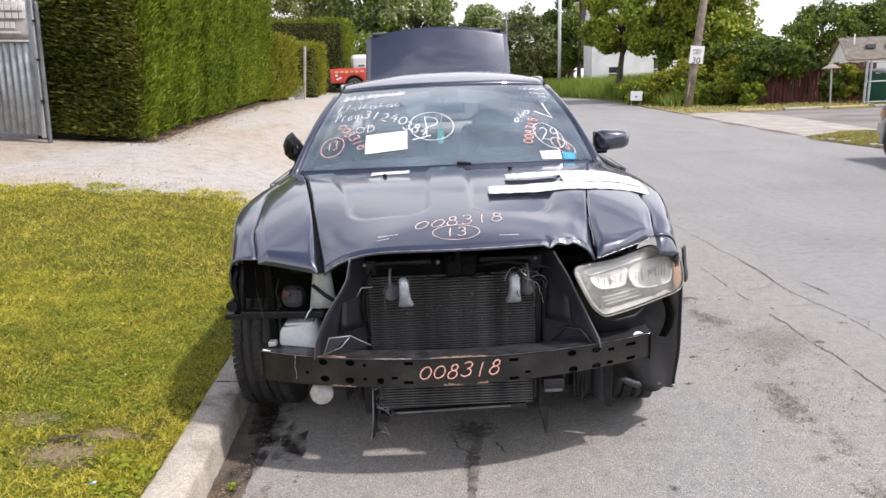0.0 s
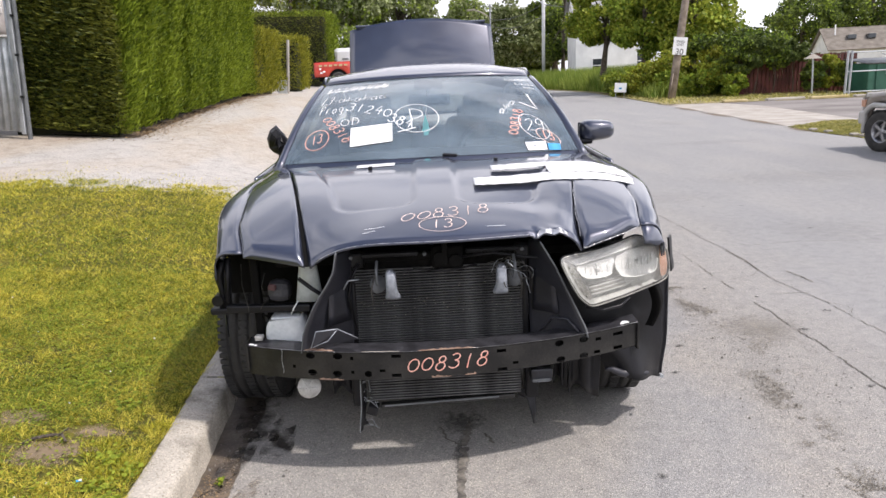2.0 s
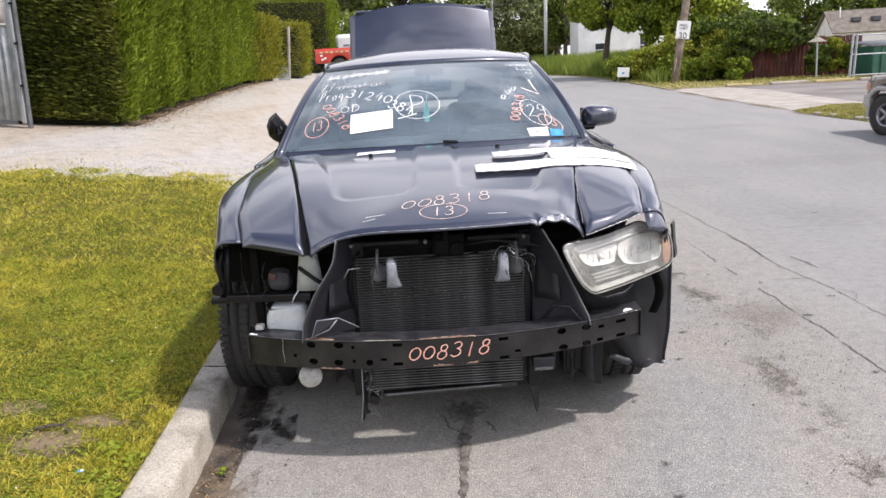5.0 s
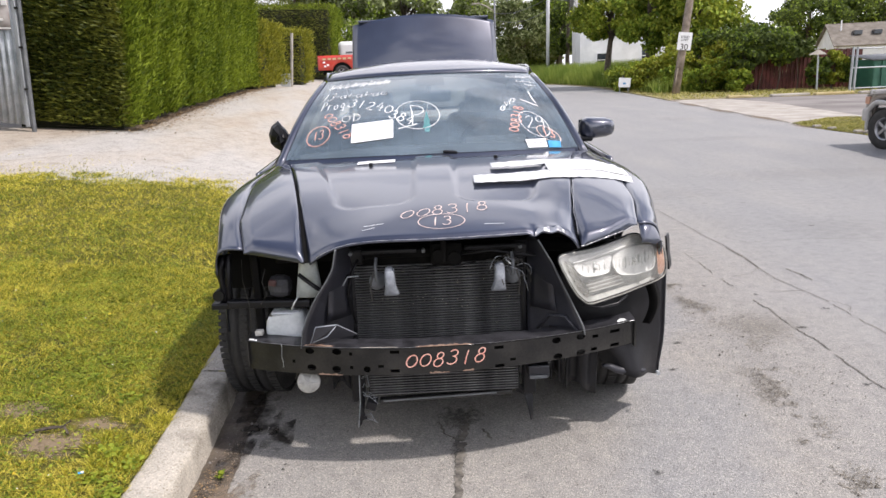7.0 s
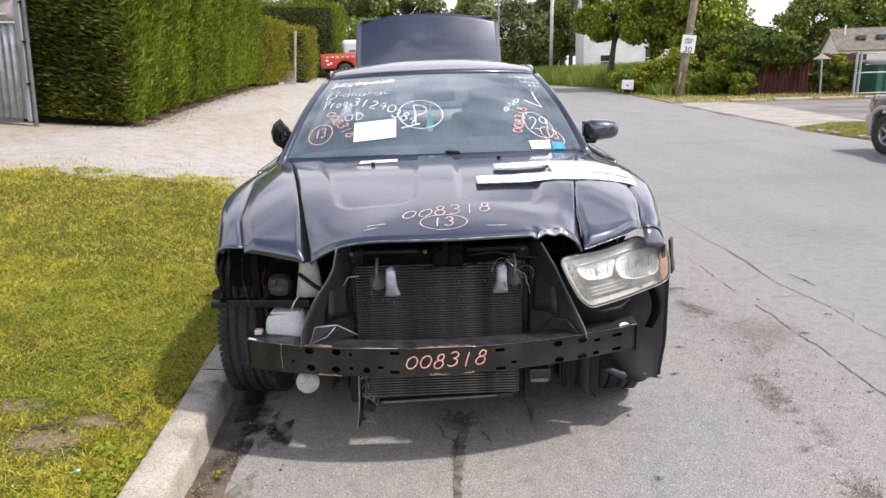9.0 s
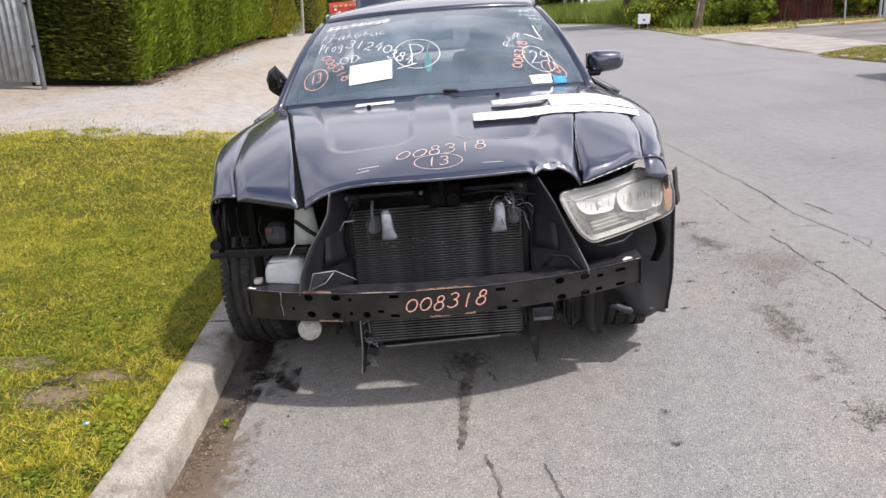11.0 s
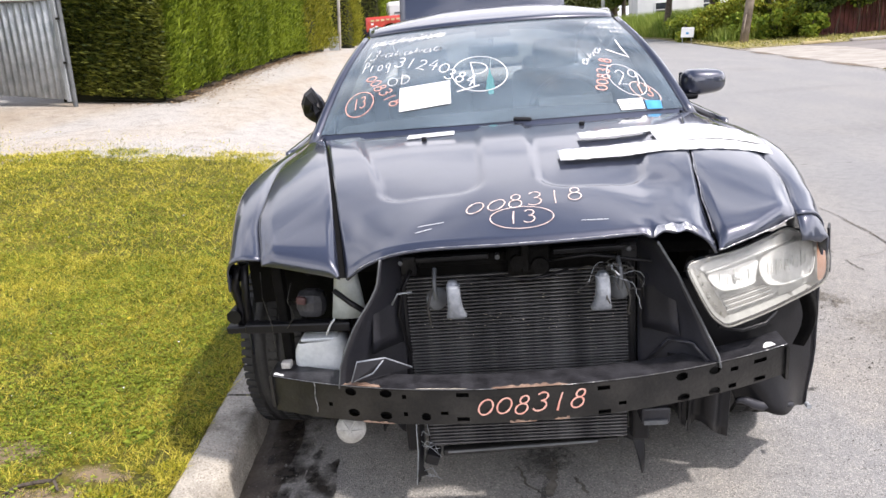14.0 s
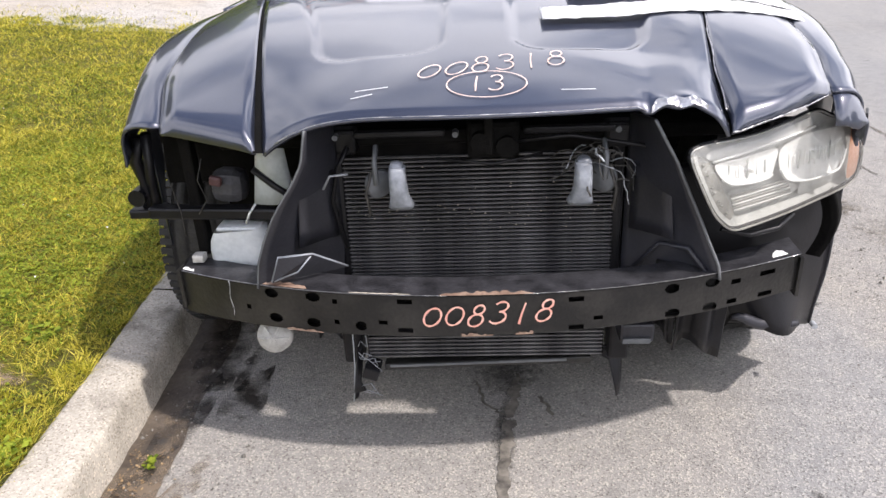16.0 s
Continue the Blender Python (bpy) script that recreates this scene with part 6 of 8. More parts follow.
write("marker_word", "^~^", W, (0.545, 0.385), (0.054, 0.052), (-0.02, 0.075), 0.0042, CHALK_WHITE, windshield)
write("marker_number", "29", W, (0.685, 0.2), (0.08, -0.004), (0.012, 0.135), 0.0036, CHALK_WHITE, windshield)
write("marker_ring", "O", W, (0.69, 0.14), (0.15, -0.055), (0.0, 0.26), 0.0032, CHALK_WHITE, windshield)
write("marker_number", "13", W, (0.785, 0.125), (0.045, -0.02), (0.0, 0.09), 0.0046, CHALK_PINK, windshield)
write("marker_ring", "O", W, (0.782, 0.085), (0.11, -0.06), (-0.005, 0.15), 0.0042, CHALK_PALE, windshield)
write("marker_word", "~^^~", W, (0.73, 0.885), (0.065, 0.0), (0.0, 0.06), 0.0046, CHALK_WHITE, windshield)
write("marker_word", "~~~", W, (0.80, 0.81), (0.06, -0.01), (0.0, 0.055), 0.0046, CHALK_WHITE, windshield)
write("marker_word", "~~", W, (0.86, 0.745), (0.05, -0.01), (0.0, 0.05), 0.0046, CHALK_WHITE, windshield)


def stuck(name, corners, mat, label, back=0.004):
    """A sheet stuck behind the windscreen between four (u, v) corners."""
    (a0, b0), (a1, b1), (a2, b2), (a3, b3) = corners

    def f(s, t):
        u = lerp(lerp(a0, a1, s), lerp(a3, a2, s), t)
        v = lerp(lerp(b0, b1, s), lerp(b3, b2, s), t)
        p = shield(u, v)
        return (p[0], p[1] - back, p[2] + back)
    return sheet(name, f, span(0, 1, 8), span(0, 1, 8), mat, windshield, label)


stuck("paper_sheet", [(-0.578, 0.314), (-0.274, 0.343), (-0.261, 0.157), (-0.552, 0.123)], PAPER, "blank white paper sheet on the windscreen")
stuck("sticker", [(0.636, 0.088), (0.785, 0.09), (0.775, 0.01), (0.64, 0.01)], PAPER, "white inspection sticker")
stuck("sticker", [(0.795, 0.07), (0.887, 0.06), (0.872, 0.0), (0.785, 0.004)], BLUE, "blue sticker")
write("sticker_print", "__", lambda u, v: (lambda p: (p[0], p[1] - 0.003, p[2] + 0.003))(shield(u, v)), (0.68, 0.02), (0.04, 0.0), (0.0, 0.09), 0.01, GALV, windshield)

# ---- loose things on the car ----
def on_car(ob, label, category, group=""):
    ob.matrix_world = CAR
    return tagged(ob, label, category, group)


def strip(name, x0, y0, x1, y1, half, label, seed, lift=0.006):
    rng = random.Random(seed)
    wob = [rng.uniform(-1, 1) for _ in range(50)]

    def rest(x, y):
        if abs(x) < seam_x(y, x):
            return hood_z(x, y) + scoop(x, y)
        return seam_z(y) - 0.3 * (abs(x) - seam_x(y)) ** 1.2 + 0.03 * math.exp(-max(0.0, y) / 0.3)

    def f(a, b):
        i = int(a * 40)
        x, y = lerp(x0, x1, a), lerp(y0, y1, a) + half * (2 * b - 1) * (1 + 0.05 * wob[i % 50])
        z = max(rest(x, y), (rest(x - 0.06, y) + rest(x + 0.06, y)) / 2)
        return (x, y, z + lift + 0.0015 * wob[(i * 3) % 50] * (2 * b - 1))
    ob = put(name, mesh_of(name, *grid(f, span(0, 1, 42), span(0, 1, 6)), TAPE))
    ob.modifiers.new("solid", "SOLIDIFY").thickness = 0.002
    return on_car(ob, label, "tape", "tape on the bonnet")


strip("tape_strip", 0.165, 0.445, 0.865, 0.505, 0.05, "wide white tape strip stuck across the black bonnet", 3)
strip("tape_strip", 0.255, 0.645, 0.84, 0.72, 0.042, "wrinkled white tape strip below the windscreen", 4)
strip("tape_strip", 0.49, 0.56, 0.85, 0.612, 0.058, "torn piece of white tape between two strips", 6, 0.011)
v, q = grid(lambda a, b: (lerp(-0.36, -0.18, a), 0.855 + 0.085 * b, hood_z(lerp(-0.36, -0.18, a), 0.855 + 0.085 * b) + 0.003), span(0, 1, 6), span(0, 1, 3))
on_car(put("tape_patch", mesh_of("tape_patch", v, q, TAPE)), "small white tape patch near the wipers", "tape", "tape on the bonnet")

# air freshener on the mirror
fresh = bmesh.new()
outline = [(0.014, 0.0), (0.014, 0.03), (0.026, 0.034), (0.014, 0.075), (0.02, 0.078), (0.007, 0.125), (0.0, 0.165), (-0.007, 0.125), (-0.02, 0.078), (-0.014, 0.075), (-0.026, 0.034), (-0.014, 0.03), (-0.014, 0.0)]
face = fresh.faces.new([fresh.verts.new((x, 0, z)) for x, z in outline])
ext = bmesh.ops.extrude_face_region(fresh, geom=[face])
bmesh.ops.translate(fresh, vec=(0, 0.003, 0), verts=[g for g in ext["geom"] if isinstance(g, bmesh.types.BMVert)])
bmesh.ops.transform(fresh, matrix=pose(-0.02, 1.55, 1.131, -4, 0, 10) @ Matrix.Diagonal((0.95, 1.0, 0.72, 1)), verts=fresh.verts)
fr_ob = part("air_freshener", fresh, TEAL, None)
on_car(fr_ob, "teal tree-shaped air freshener hanging from the inside mirror", "air freshener")
tube("cord", [(-0.018, 1.552, 1.248), (-0.012, 1.7, 1.272), (-0.005, 1.84, 1.29)], 0.0015, CHALK_WHITE, fr_ob)


# ---- ground ----
ground = flat_poly("ground", [(-600, -600), (600, -600), (600, 900), (-600, 900)], -0.06, FIELD)
tagged(ground, "flat grassy ground out to the horizon", "ground", kind="structure")


def street_right(y):
    if y < 11:
        return 7.676 + 0.05 * (11 - y)
    return 6.95 + 0.066 * min(y, 42) - 0.0065 * max(0.0, y - 42) ** 2


def road_f(a, b):
    y = lerp(-40, 95, b)
    x = lerp(kerb_x(y) - 0.02 if y < 5 else kerb_x(5) - 0.02 - 0.03 * (y - 5) - 0.0065 * max(0.0, y - 42) ** 2, street_right(y), a)
    return (x, y, 0.0)


road = sheet("road", road_f, span(0, 1, 6), span(0, 1, 81), ASPHALT, None, "worn grey asphalt street with cracks and stains", smooth=False)
tagged(road, category="road", kind="structure")


def grass_edge(x):
    """Where the lawn gives way to the gravel drive."""
    return 5.35 + 0.22 * math.sin(x * 1.7) + 0.12 * math.sin(x * 4.3 + 1) + 0.05 * (x + 3)


def verge_f(a, b):
    u = 9.0 * a ** 1.6
    x = kerb_x(lerp(-6.0, 5.3, b)) - 0.155 - u
    y = lerp(-6.0, grass_edge(x) - 0.05 + 0.16 * noise.noise((x * 4.5, 0, 2)) + 0.1 * noise.noise((x * 13, 0, 5)), b)
    return (x, y, land(x, y) + 0.004 - 0.03 * max(0.0, b - 0.975) / 0.025)


verge = sheet("verge", verge_f, span(0, 1, 110), span(0, 1, 81), TURF, None, "lawn verge of patchy green and yellow grass")
tagged(verge, category="lawn", kind="structure")


def drive_f(a, b):
    y = lerp(4.6, 75, b ** 1.7)
    u = 34 * a ** 1.8
    x = kerb_x(5) - 0.05 - 0.03 * (y - 5) - u
    return (x, y, land(x, y) - 0.012 if u > 0.2 else 0.02)


drive = sheet("gravel_drive", drive_f, span(0, 1, 50), span(0, 1, 60), GRAVEL, None, "pale gravel drive and yard")
tagged(drive, category="gravel", kind="structure")

# kerb: separate cast lengths with a rounded nose
kerb = thing("kerb", "weathered concrete kerb beside the lawn", "kerb", kind="structure")
ys_k = [-6.0, -3.9, -2.1, 0.62, 3.0, 5.5]
for y0, y1 in zip(ys_k, ys_k[1:]):
    def kf(a, b):
        y = lerp(y0 + 0.004, y1 - 0.004, b)
        x0 = kerb_x(y)
        prof = [(0.0, -0.03), (-0.01, 0.1), (-0.017, 0.118), (-0.032, 0.127), (-0.15, 0.133), (-0.16, 0.128), (-0.162, 0.02)]
        dx, z = prof[a]
        chip = 0.006 * noise.noise((x0 * 3, y * 5, a * 2.1)) + 0.005 * noise.noise((x0 * 9, y * 21, a * 1.3)) + (0.004 * noise.noise((x0 * 31, y * 67, a * 1.9)) if 0 < a < 5 else 0.0)
        return (x0 + dx + chip, y, z + chip * 0.7)
    sheet("kerb_stone", kf, range(7), span(0, 1, 150), CONCRETE, kerb)

# cracks: thin ragged seams filled with dirt
def crack(points, width, seed, group="cracks in the street"):
    rng = random.Random(seed)
    line = []
    for (x0, y0), (x1, y1) in zip(points, points[1:]):
        n = max(3, int(math.hypot(x1 - x0, y1 - y0) / 0.012))
        for i in range(n):
            t = i / n
            line.append((lerp(x0, x1, t) + rng.uniform(-1, 1) * 0.0035 + 0.012 * noise.noise((t * 9, seed, x0 * 5)), lerp(y0, y1, t) + rng.uniform(-1, 1) * 0.0025))
    v, q = [], []
    for i, (x, y) in enumerate(line):
        a, b = line[max(i - 1, 0)], line[min(i + 1, len(line) - 1)]
        d = Vector((b[0] - a[0], b[1] - a[1], 0)).normalized()
        w = width * (0.62 if points[0][0] > 1 else 1.0) * (0.72 + 0.45 * noise.noise((i * 0.33, seed, 2)) + rng.uniform(-0.1, 0.1)) * min(1.0, 0.35 + 5 * i / len(line), 0.35 + 5 * (1 - i / len(line)))
        v += [(x - d.y * w, y + d.x * w, 0.003), (x + d.y * w, y - d.x * w, 0.003)]
        if i and noise.noise((x * 7.0, y * 7.0, seed)) > -0.36:
            q.append((2 * i - 2, 2 * i - 1, 2 * i + 1, 2 * i))
    ob = put("crack", mesh_of("crack", v, q, CRACK, False))
    return tagged(ob, "dark ragged crack in worn asphalt", "crack", group, "structure")


crack([(0.09, 0.3), (0.076, 0.19), (0.055, 0.02), (0.04, -0.13), (0.035, -0.25), (0.029, -0.37)], 0.02, 1)
crack([(0.05, 0.1), (-0.01, 0.16), (-0.03, 0.27)], 0.006, 21)
crack([(0.13, 0.24), (0.147, 0.2), (0.182, 0.09)], 0.008, 2)
crack([(0.1, -0.32), (0.117, -0.447), (0.144, -0.542), (0.15, -0.7)], 0.007, 3)
crack([(0.3, -0.47), (0.312, -0.51), (0.332, -0.63), (0.36, -0.75)], 0.005, 23)
crack([(2.15, 5.4), (2.18, 4.55), (2.22, 3.9), (2.23, 3.37), (2.27, 3.08), (2.26, 2.67), (2.25, 2.11), (2.3, 1.83), (2.33, 1.65), (2.35, 1.2), (2.4, 0.4), (2.42, -0.5)], 0.0055, 4)
crack([(2.25, 3.0), (2.28, 2.7), (2.25, 2.35)], 0.01, 41)
crack([(1.89, 2.93), (1.9, 2.59), (1.9, 2.19), (1.91, 1.96), (1.92, 1.7), (1.94, 1.49), (1.93, 1.26), (1.96, 0.98), (1.95, 0.54), (2.0, -0.1), (1.98, -0.9)], 0.008, 5)
crack([(2.3, 3.4), (2.47, 3.13), (2.64, 3.12), (2.95, 3.17), (3.17, 3.13), (3.6, 3.1), (4.6, 3.2)], 0.004, 6)
crack([(1.94, 2.18), (2.15, 2.26), (2.25, 2.39)], 0.004, 7)
crack([(2.42, 2.4), (2.45, 2.2), (2.47, 2.02)], 0.011, 8)
crack([(2.13, 1.84), (2.32, 1.83)], 0.006, 9)
crack([(2.33, 1.65), (2.42, 1.5), (2.36, 1.4)], 0.004, 10)


def blot(name, cx, cy, rx, ry, mat, seed, label, z=0.002, turn=0.0):
    rng = random.Random(seed)
    ph = [rng.uniform(0, 6.3) for _ in range(5)]
    pts = []
    for i in range(44):
        a = 2 * math.pi * i / 44
        r = 1 + 0.22 * math.sin(2 * a + ph[0]) + 0.16 * math.sin(3 * a + ph[1]) + 0.1 * math.sin(5 * a + ph[2]) + 0.07 * math.sin(9 * a + ph[3])
        x, y = rx * r * math.cos(a), ry * r * math.sin(a)
        pts.append((cx + x * math.cos(turn) - y * math.sin(turn), cy + x * math.sin(turn) + y * math.cos(turn)))
    ob = flat_poly(name, pts, z, mat, None, label, "structure")
    return tagged(ob, category="stain")


def gutter_f(a, b):
    y = lerp(-2.4, 1.0, b)
    w = 0.135 + 0.03 * noise.noise((y * 3.1, 0.0, 4.0)) + 0.015 * noise.noise((y * 11, 0.0, 7.0)) - 0.05 * smooth01((y - 0.5) / 0.5)
    return (kerb_x(y) - 0.01 + (w + 0.01) * a, y, 0.0018)


gut = put("gutter_dirt", mesh_of("gutter_dirt", *grid(gutter_f, span(0, 1, 3), span(0, 1, 90)), GUTTER_FILM, False))
tagged(gut, "damp brown dirt along the gutter", "stain", kind="structure")
blot("wet_patch", -0.84, 0.42, 0.07, 0.3, WET, 1, "dark wet patch in the gutter", 0.0025, turn=0.1)
blot("wet_patch", -0.86, -0.02, 0.05, 0.3, WET, 2, "dark wet patch in the gutter", 0.0027, turn=-0.1)
blot("wet_patch", -0.7, 0.2, 0.05, 0.15, WET, 3, "dark drip stain on asphalt", 0.0024, turn=-0.1)
blot("wet_patch", -0.74, 0.33, 0.03, 0.12, WET, 33, "dark drip stain on asphalt", 0.0029, turn=-0.1)
blot("wet_patch", -0.87, -0.6, 0.05, 0.4, WET, 31, "dark wet patch in the gutter", 0.0023, turn=-0.12)
blot("oil_patch", 0.05, 0.3, 0.085, 0.13, OIL, 4, "dark oil stain under the car", 0.0026)
blot("oil_patch", 0.05, 0.02, 0.03, 0.2, OIL, 14, "dark stain along a crack", 0.0026)
blot("oil_patch", 0.22, -0.42, 0.05, 0.04, BLOTCH, 5, "small dark spot on asphalt", 0.0028)
blot("oil_patch", 0.3, -0.2, 0.04, 0.03, BLOTCH, 6, "small dark spot on asphalt", 0.0028)
blot("grit_patch", -0.86, -0.55, 0.14, 0.7, GRIT, 7, "loose brown grit in the gutter", 0.0032, turn=-0.1)
blot("grit_patch", 1.75, 1.25, 0.22, 0.3, GRIT_FAINT, 8, "loose brown grit on the street", 0.003)
for i, (x, y, rx, ry) in enumerate(((2.6, 5.5, 0.9, 0.5), (4.5, 6.5, 1.6, 0.7), (3.4, 3.6, 0.7, 0.5), (1.5, 3.0, 0.3, 0.6), (5.2, 11.0, 1.2, 0.5), (6.0, 16.0, 0.5, 1.2), (3.2, 1.0, 0.5, 0.9), (2.0, -0.3, 0.4, 0.3))):
    blot("grey_patch", x, y, rx, ry, BLOTCH, 40 + i, "darker grey patch in asphalt", 0.0021 + 0.0001 * i)
for i, (x, y) in enumerate(((2.25, 1.48), (1.98, 1.19), (1.24, 1.04), (1.11, 0.7), (3.25, 3.62), (3.13, 4.78), (2.75, 4.83), (0.77, -0.2), (0.75, -0.4), (1.91, 0.45), (2.46, 2.16), (1.98, 1.79), (1.73, 2.01))):
    blot("oil_patch", x, y, 0.03 - 0.0012 * i, 0.016, SPOT, 300 + i, "small dark spot on asphalt", 0.0041)
for i, (x, y, rx, ry) in enumerate(((8.28, 21.5, 0.22, 1.5), (8.02, 18.2, 0.2, 1.6), (7.86, 15.2, 0.2, 1.4), (7.6, 12.6, 0.12, 0.9), (8.6, 24.3, 0.3, 0.5), (8.9, 25.1, 0.6, 0.3))):
    blot("grit_patch", x, y, rx, ry, GRIT, 350 + i, "brown grit along the edge of the apron", 0.0085 + 0.0003 * i, -0.06)
# pits where the surface has crumbled
nr = np.random.default_rng(12)
pv, pf = [], []
while len(pf) < 6500:
    y = nr.uniform(-0.4, 2.1)
    x = 1.45 + 0.1 * math.exp(-((y - 1.1) / 0.5) ** 2) + 0.04 * y + nr.normal(0, 0.05 + 0.075 * math.exp(-((y - 0.95) / 0.35) ** 2))
    if noise.noise((x * 5.1, y * 4.0, 11)) + 0.5 * noise.noise((x * 19, y * 19, 2)) < 0.02 + 0.3 * nr.random():
        continue
    s0 = nr.uniform(0.001, 0.0034)
    base = len(pv)
    for k in range(5):
        ang = k * 1.2566 + nr.uniform(-0.4, 0.4)
        pv.append((x + s0 * nr.uniform(0.5, 1.3) * math.cos(ang), y + s0 * nr.uniform(0.5, 1.3) * math.sin(ang), 0.0036))
    pf.append(tuple(range(base, base + 5)))
pits = put("pits", mesh_of("pits", pv, pf, PIT, False))
tagged(pits, "small dark pits in crumbled asphalt", "pits", kind="stuff")
# pebbles on the street
rng = np.random.default_rng(4)
peb = thing("pebbles", "scattered loose pebbles on the street and gutter", "pebbles", kind="stuff")
n = 1900
px = np.concatenate([rng.uniform(-0.95, -0.62, 500), rng.uniform(-0.6, 3.0, 500), rng.normal(1.55, 0.2, 900)])
py = np.concatenate([rng.uniform(-1.2, 1.0, 500), rng.uniform(-0.9, 5.0, 500), rng.normal(0.95, 0.55, 900)])
sz = rng.uniform(0.0012, 0.004, n) * np.where(rng.random(n) < 0.03, 2.2, 1.0)
vv, ff = [], []
for i in range(n):
    b = len(vv)
    s = sz[i]
    for d in ((1, 0, 0.3), (0, 1, 0.3), (-1, 0, 0.3), (0, -1, 0.3)):
        vv.append((px[i] + s * d[0] * rng.uniform(0.7, 1.3), py[i] + s * d[1] * rng.uniform(0.7, 1.3), 0.003))
    vv.append((px[i], py[i], 0.003 + s * 1.1))
    ff += [(b, b + 1, b + 4), (b + 1, b + 2, b + 4), (b + 2, b + 3, b + 4), (b + 3, b, b + 4)]
put("stones", mesh_of("stones", vv, ff, PEBBLE, False), peb)

rng = np.random.default_rng(23)
n = 420
yy = rng.uniform(-0.9, -0.05, n)
xx = np.array([kerb_x(float(q)) for q in yy]) + 0.01 + np.abs(rng.normal(0.0, 0.055, n))
ang, sz = rng.uniform(0, 6.28, n), rng.uniform(0.003, 0.009, n)
scraps = quads("gutter_litter", np.stack([xx, yy, rng.uniform(0.003, 0.009, n)], 1), np.stack([np.cos(ang), np.sin(ang), rng.uniform(-0.3, 0.3, n)], 1) * sz[:, None] * 0.5, np.stack([-np.sin(ang), np.cos(ang), rng.uniform(0, 0.5, n)], 1) * sz[:, None], LITTER)
tagged(scraps, "dry brown leaf scraps lying in the gutter", "leaf litter", kind="stuff")

# far side of the street
def slab(name, pts, z0, z1, mat, label, category):
    n = len(pts)
    v = [(x, y, z0) for x, y in pts] + [(x, y, z1) for x, y in pts]
    f = [tuple(range(n, 2 * n))] + [(i, (i + 1) % n, n + (i + 1) % n, n + i) for i in range(n)]
    ob = put(name, mesh_of(name, v, f, mat, False))
    return tagged(ob, label, category, kind="structure")


slab("pavement", [(7.78, 13.5), (9.1, 14.5), (9.95, 14.35), (10.75, 21.4), (10.45, 24.4), (8.62, 24.9), (8.3, 20.5), (8.0, 16.0)], -0.05, 0.006, SIDEWALK, "pale concrete driveway apron", "pavement")
slab("lot", [(9.952, 14.35), (60, 13.5), (60, 20.0), (15.5, 23.6), (10.452, 24.4), (10.752, 21.4)], -0.05, 0.004, LOT, "grey asphalt car park", "car park")
slab("grass_island", [(7.8, 5.0), (14, 5.0), (60, 5), (60, 13.496), (9.952, 14.346), (9.1, 14.496), (7.775, 13.49), (7.62, 12.6), (7.63, 11.6), (7.72, 10.5)], -0.05, 0.01, TURF, "grass verge beside the car park", "lawn")
slab("grass_strip", [(8.66, 25.0), (10.45, 24.42), (15.5, 23.62), (60, 20.02), (60, 120), (street_right(80) + 0.1, 120), (street_right(80) + 0.1, 80), (street_right(70) + 0.1, 70), (street_right(60) + 0.1, 60), (street_right(50) + 0.1, 50), (street_right(42) + 0.1, 42)], -0.05, 0.02, DRY_TURF, "strip of rough grass across the street", "lawn")
bump = thing("yellow_kerb", "low kerb with worn yellow paint along the car park", "kerb", kind="structure")
for i in range(7):
    x = 10.6 + i * 1.5
    part("kerb_length", box((x, 24.3 - i * 0.2, 0.0), (x + (1.4 if i % 3 else 0.9), 24.52 - i * 0.2, 0.1), None, 0.03), YELLOW_PAINT if i % 2 == 0 else SIDEWALK, bump)

# ---- grass blades ----
def blades(name, n, x_of, y_rng, mat, h, w, seed, label, keep=None, upf=land):
    rng = np.random.default_rng(seed)
    ys = rng.uniform(*y_rng, n)
    us = rng.random(n)
    pts, hh = [], []
    for u, y in zip(us, ys):
        x = x_of(u, y)
        if keep and not keep(x, y):
            continue
        pts.append((x, y, upf(x, y)))
    c = np.array(pts)
    m = len(c)
    ang = rng.uniform(0, 2 * math.pi, m)
    tuft = np.array([0.3 + 1.5 * max(0.0, 0.4 + 0.8 * noise.noise((p[0] * 24, p[1] * 24, 3)) + 1.0 * noise.noise((p[0] * 55, p[1] * 55, 8))) for p in pts]) * rng.uniform(0.7, 1.3, m)
    wide = np.stack([np.cos(ang), np.sin(ang), np.zeros(m)], 1) * (w * rng.uniform(0.6, 1.3, m))[:, None]
    lean = np.stack([rng.normal(0, 1.0, m), rng.normal(0, 1.0, m), np.ones(m)], 1) * (h * tuft)[:, None]
    return c, wide, lean


BARE_SPOTS = [(-1.5, -0.07, 0.17), (-1.76, 0.2, 0.16), (-1.4, 0.08, 0.12)]


def grows(x, y):
    past = y - grass_edge(x) - 0.1 - 0.45 * noise.noise((x * 3, y * 3, 0))
    if past > 0 and random.random() > 0.14 * math.exp(-past / 0.28):
        return False
    clump = 0.7 * noise.noise((x * 11, y * 11, 5)) + 0.9 * noise.noise((x * 38, y * 38, 7))
    if clump < -0.14 and random.random() < 0.9:
        return False
    for bx, by, br in BARE_SPOTS:
        d = math.hypot(x - bx, (y - by) * 1.4) / br
        if d + 0.7 * noise.noise((x * 9, y * 9, 2)) < 0.9 and random.random() < 0.9:
            return False
    return True


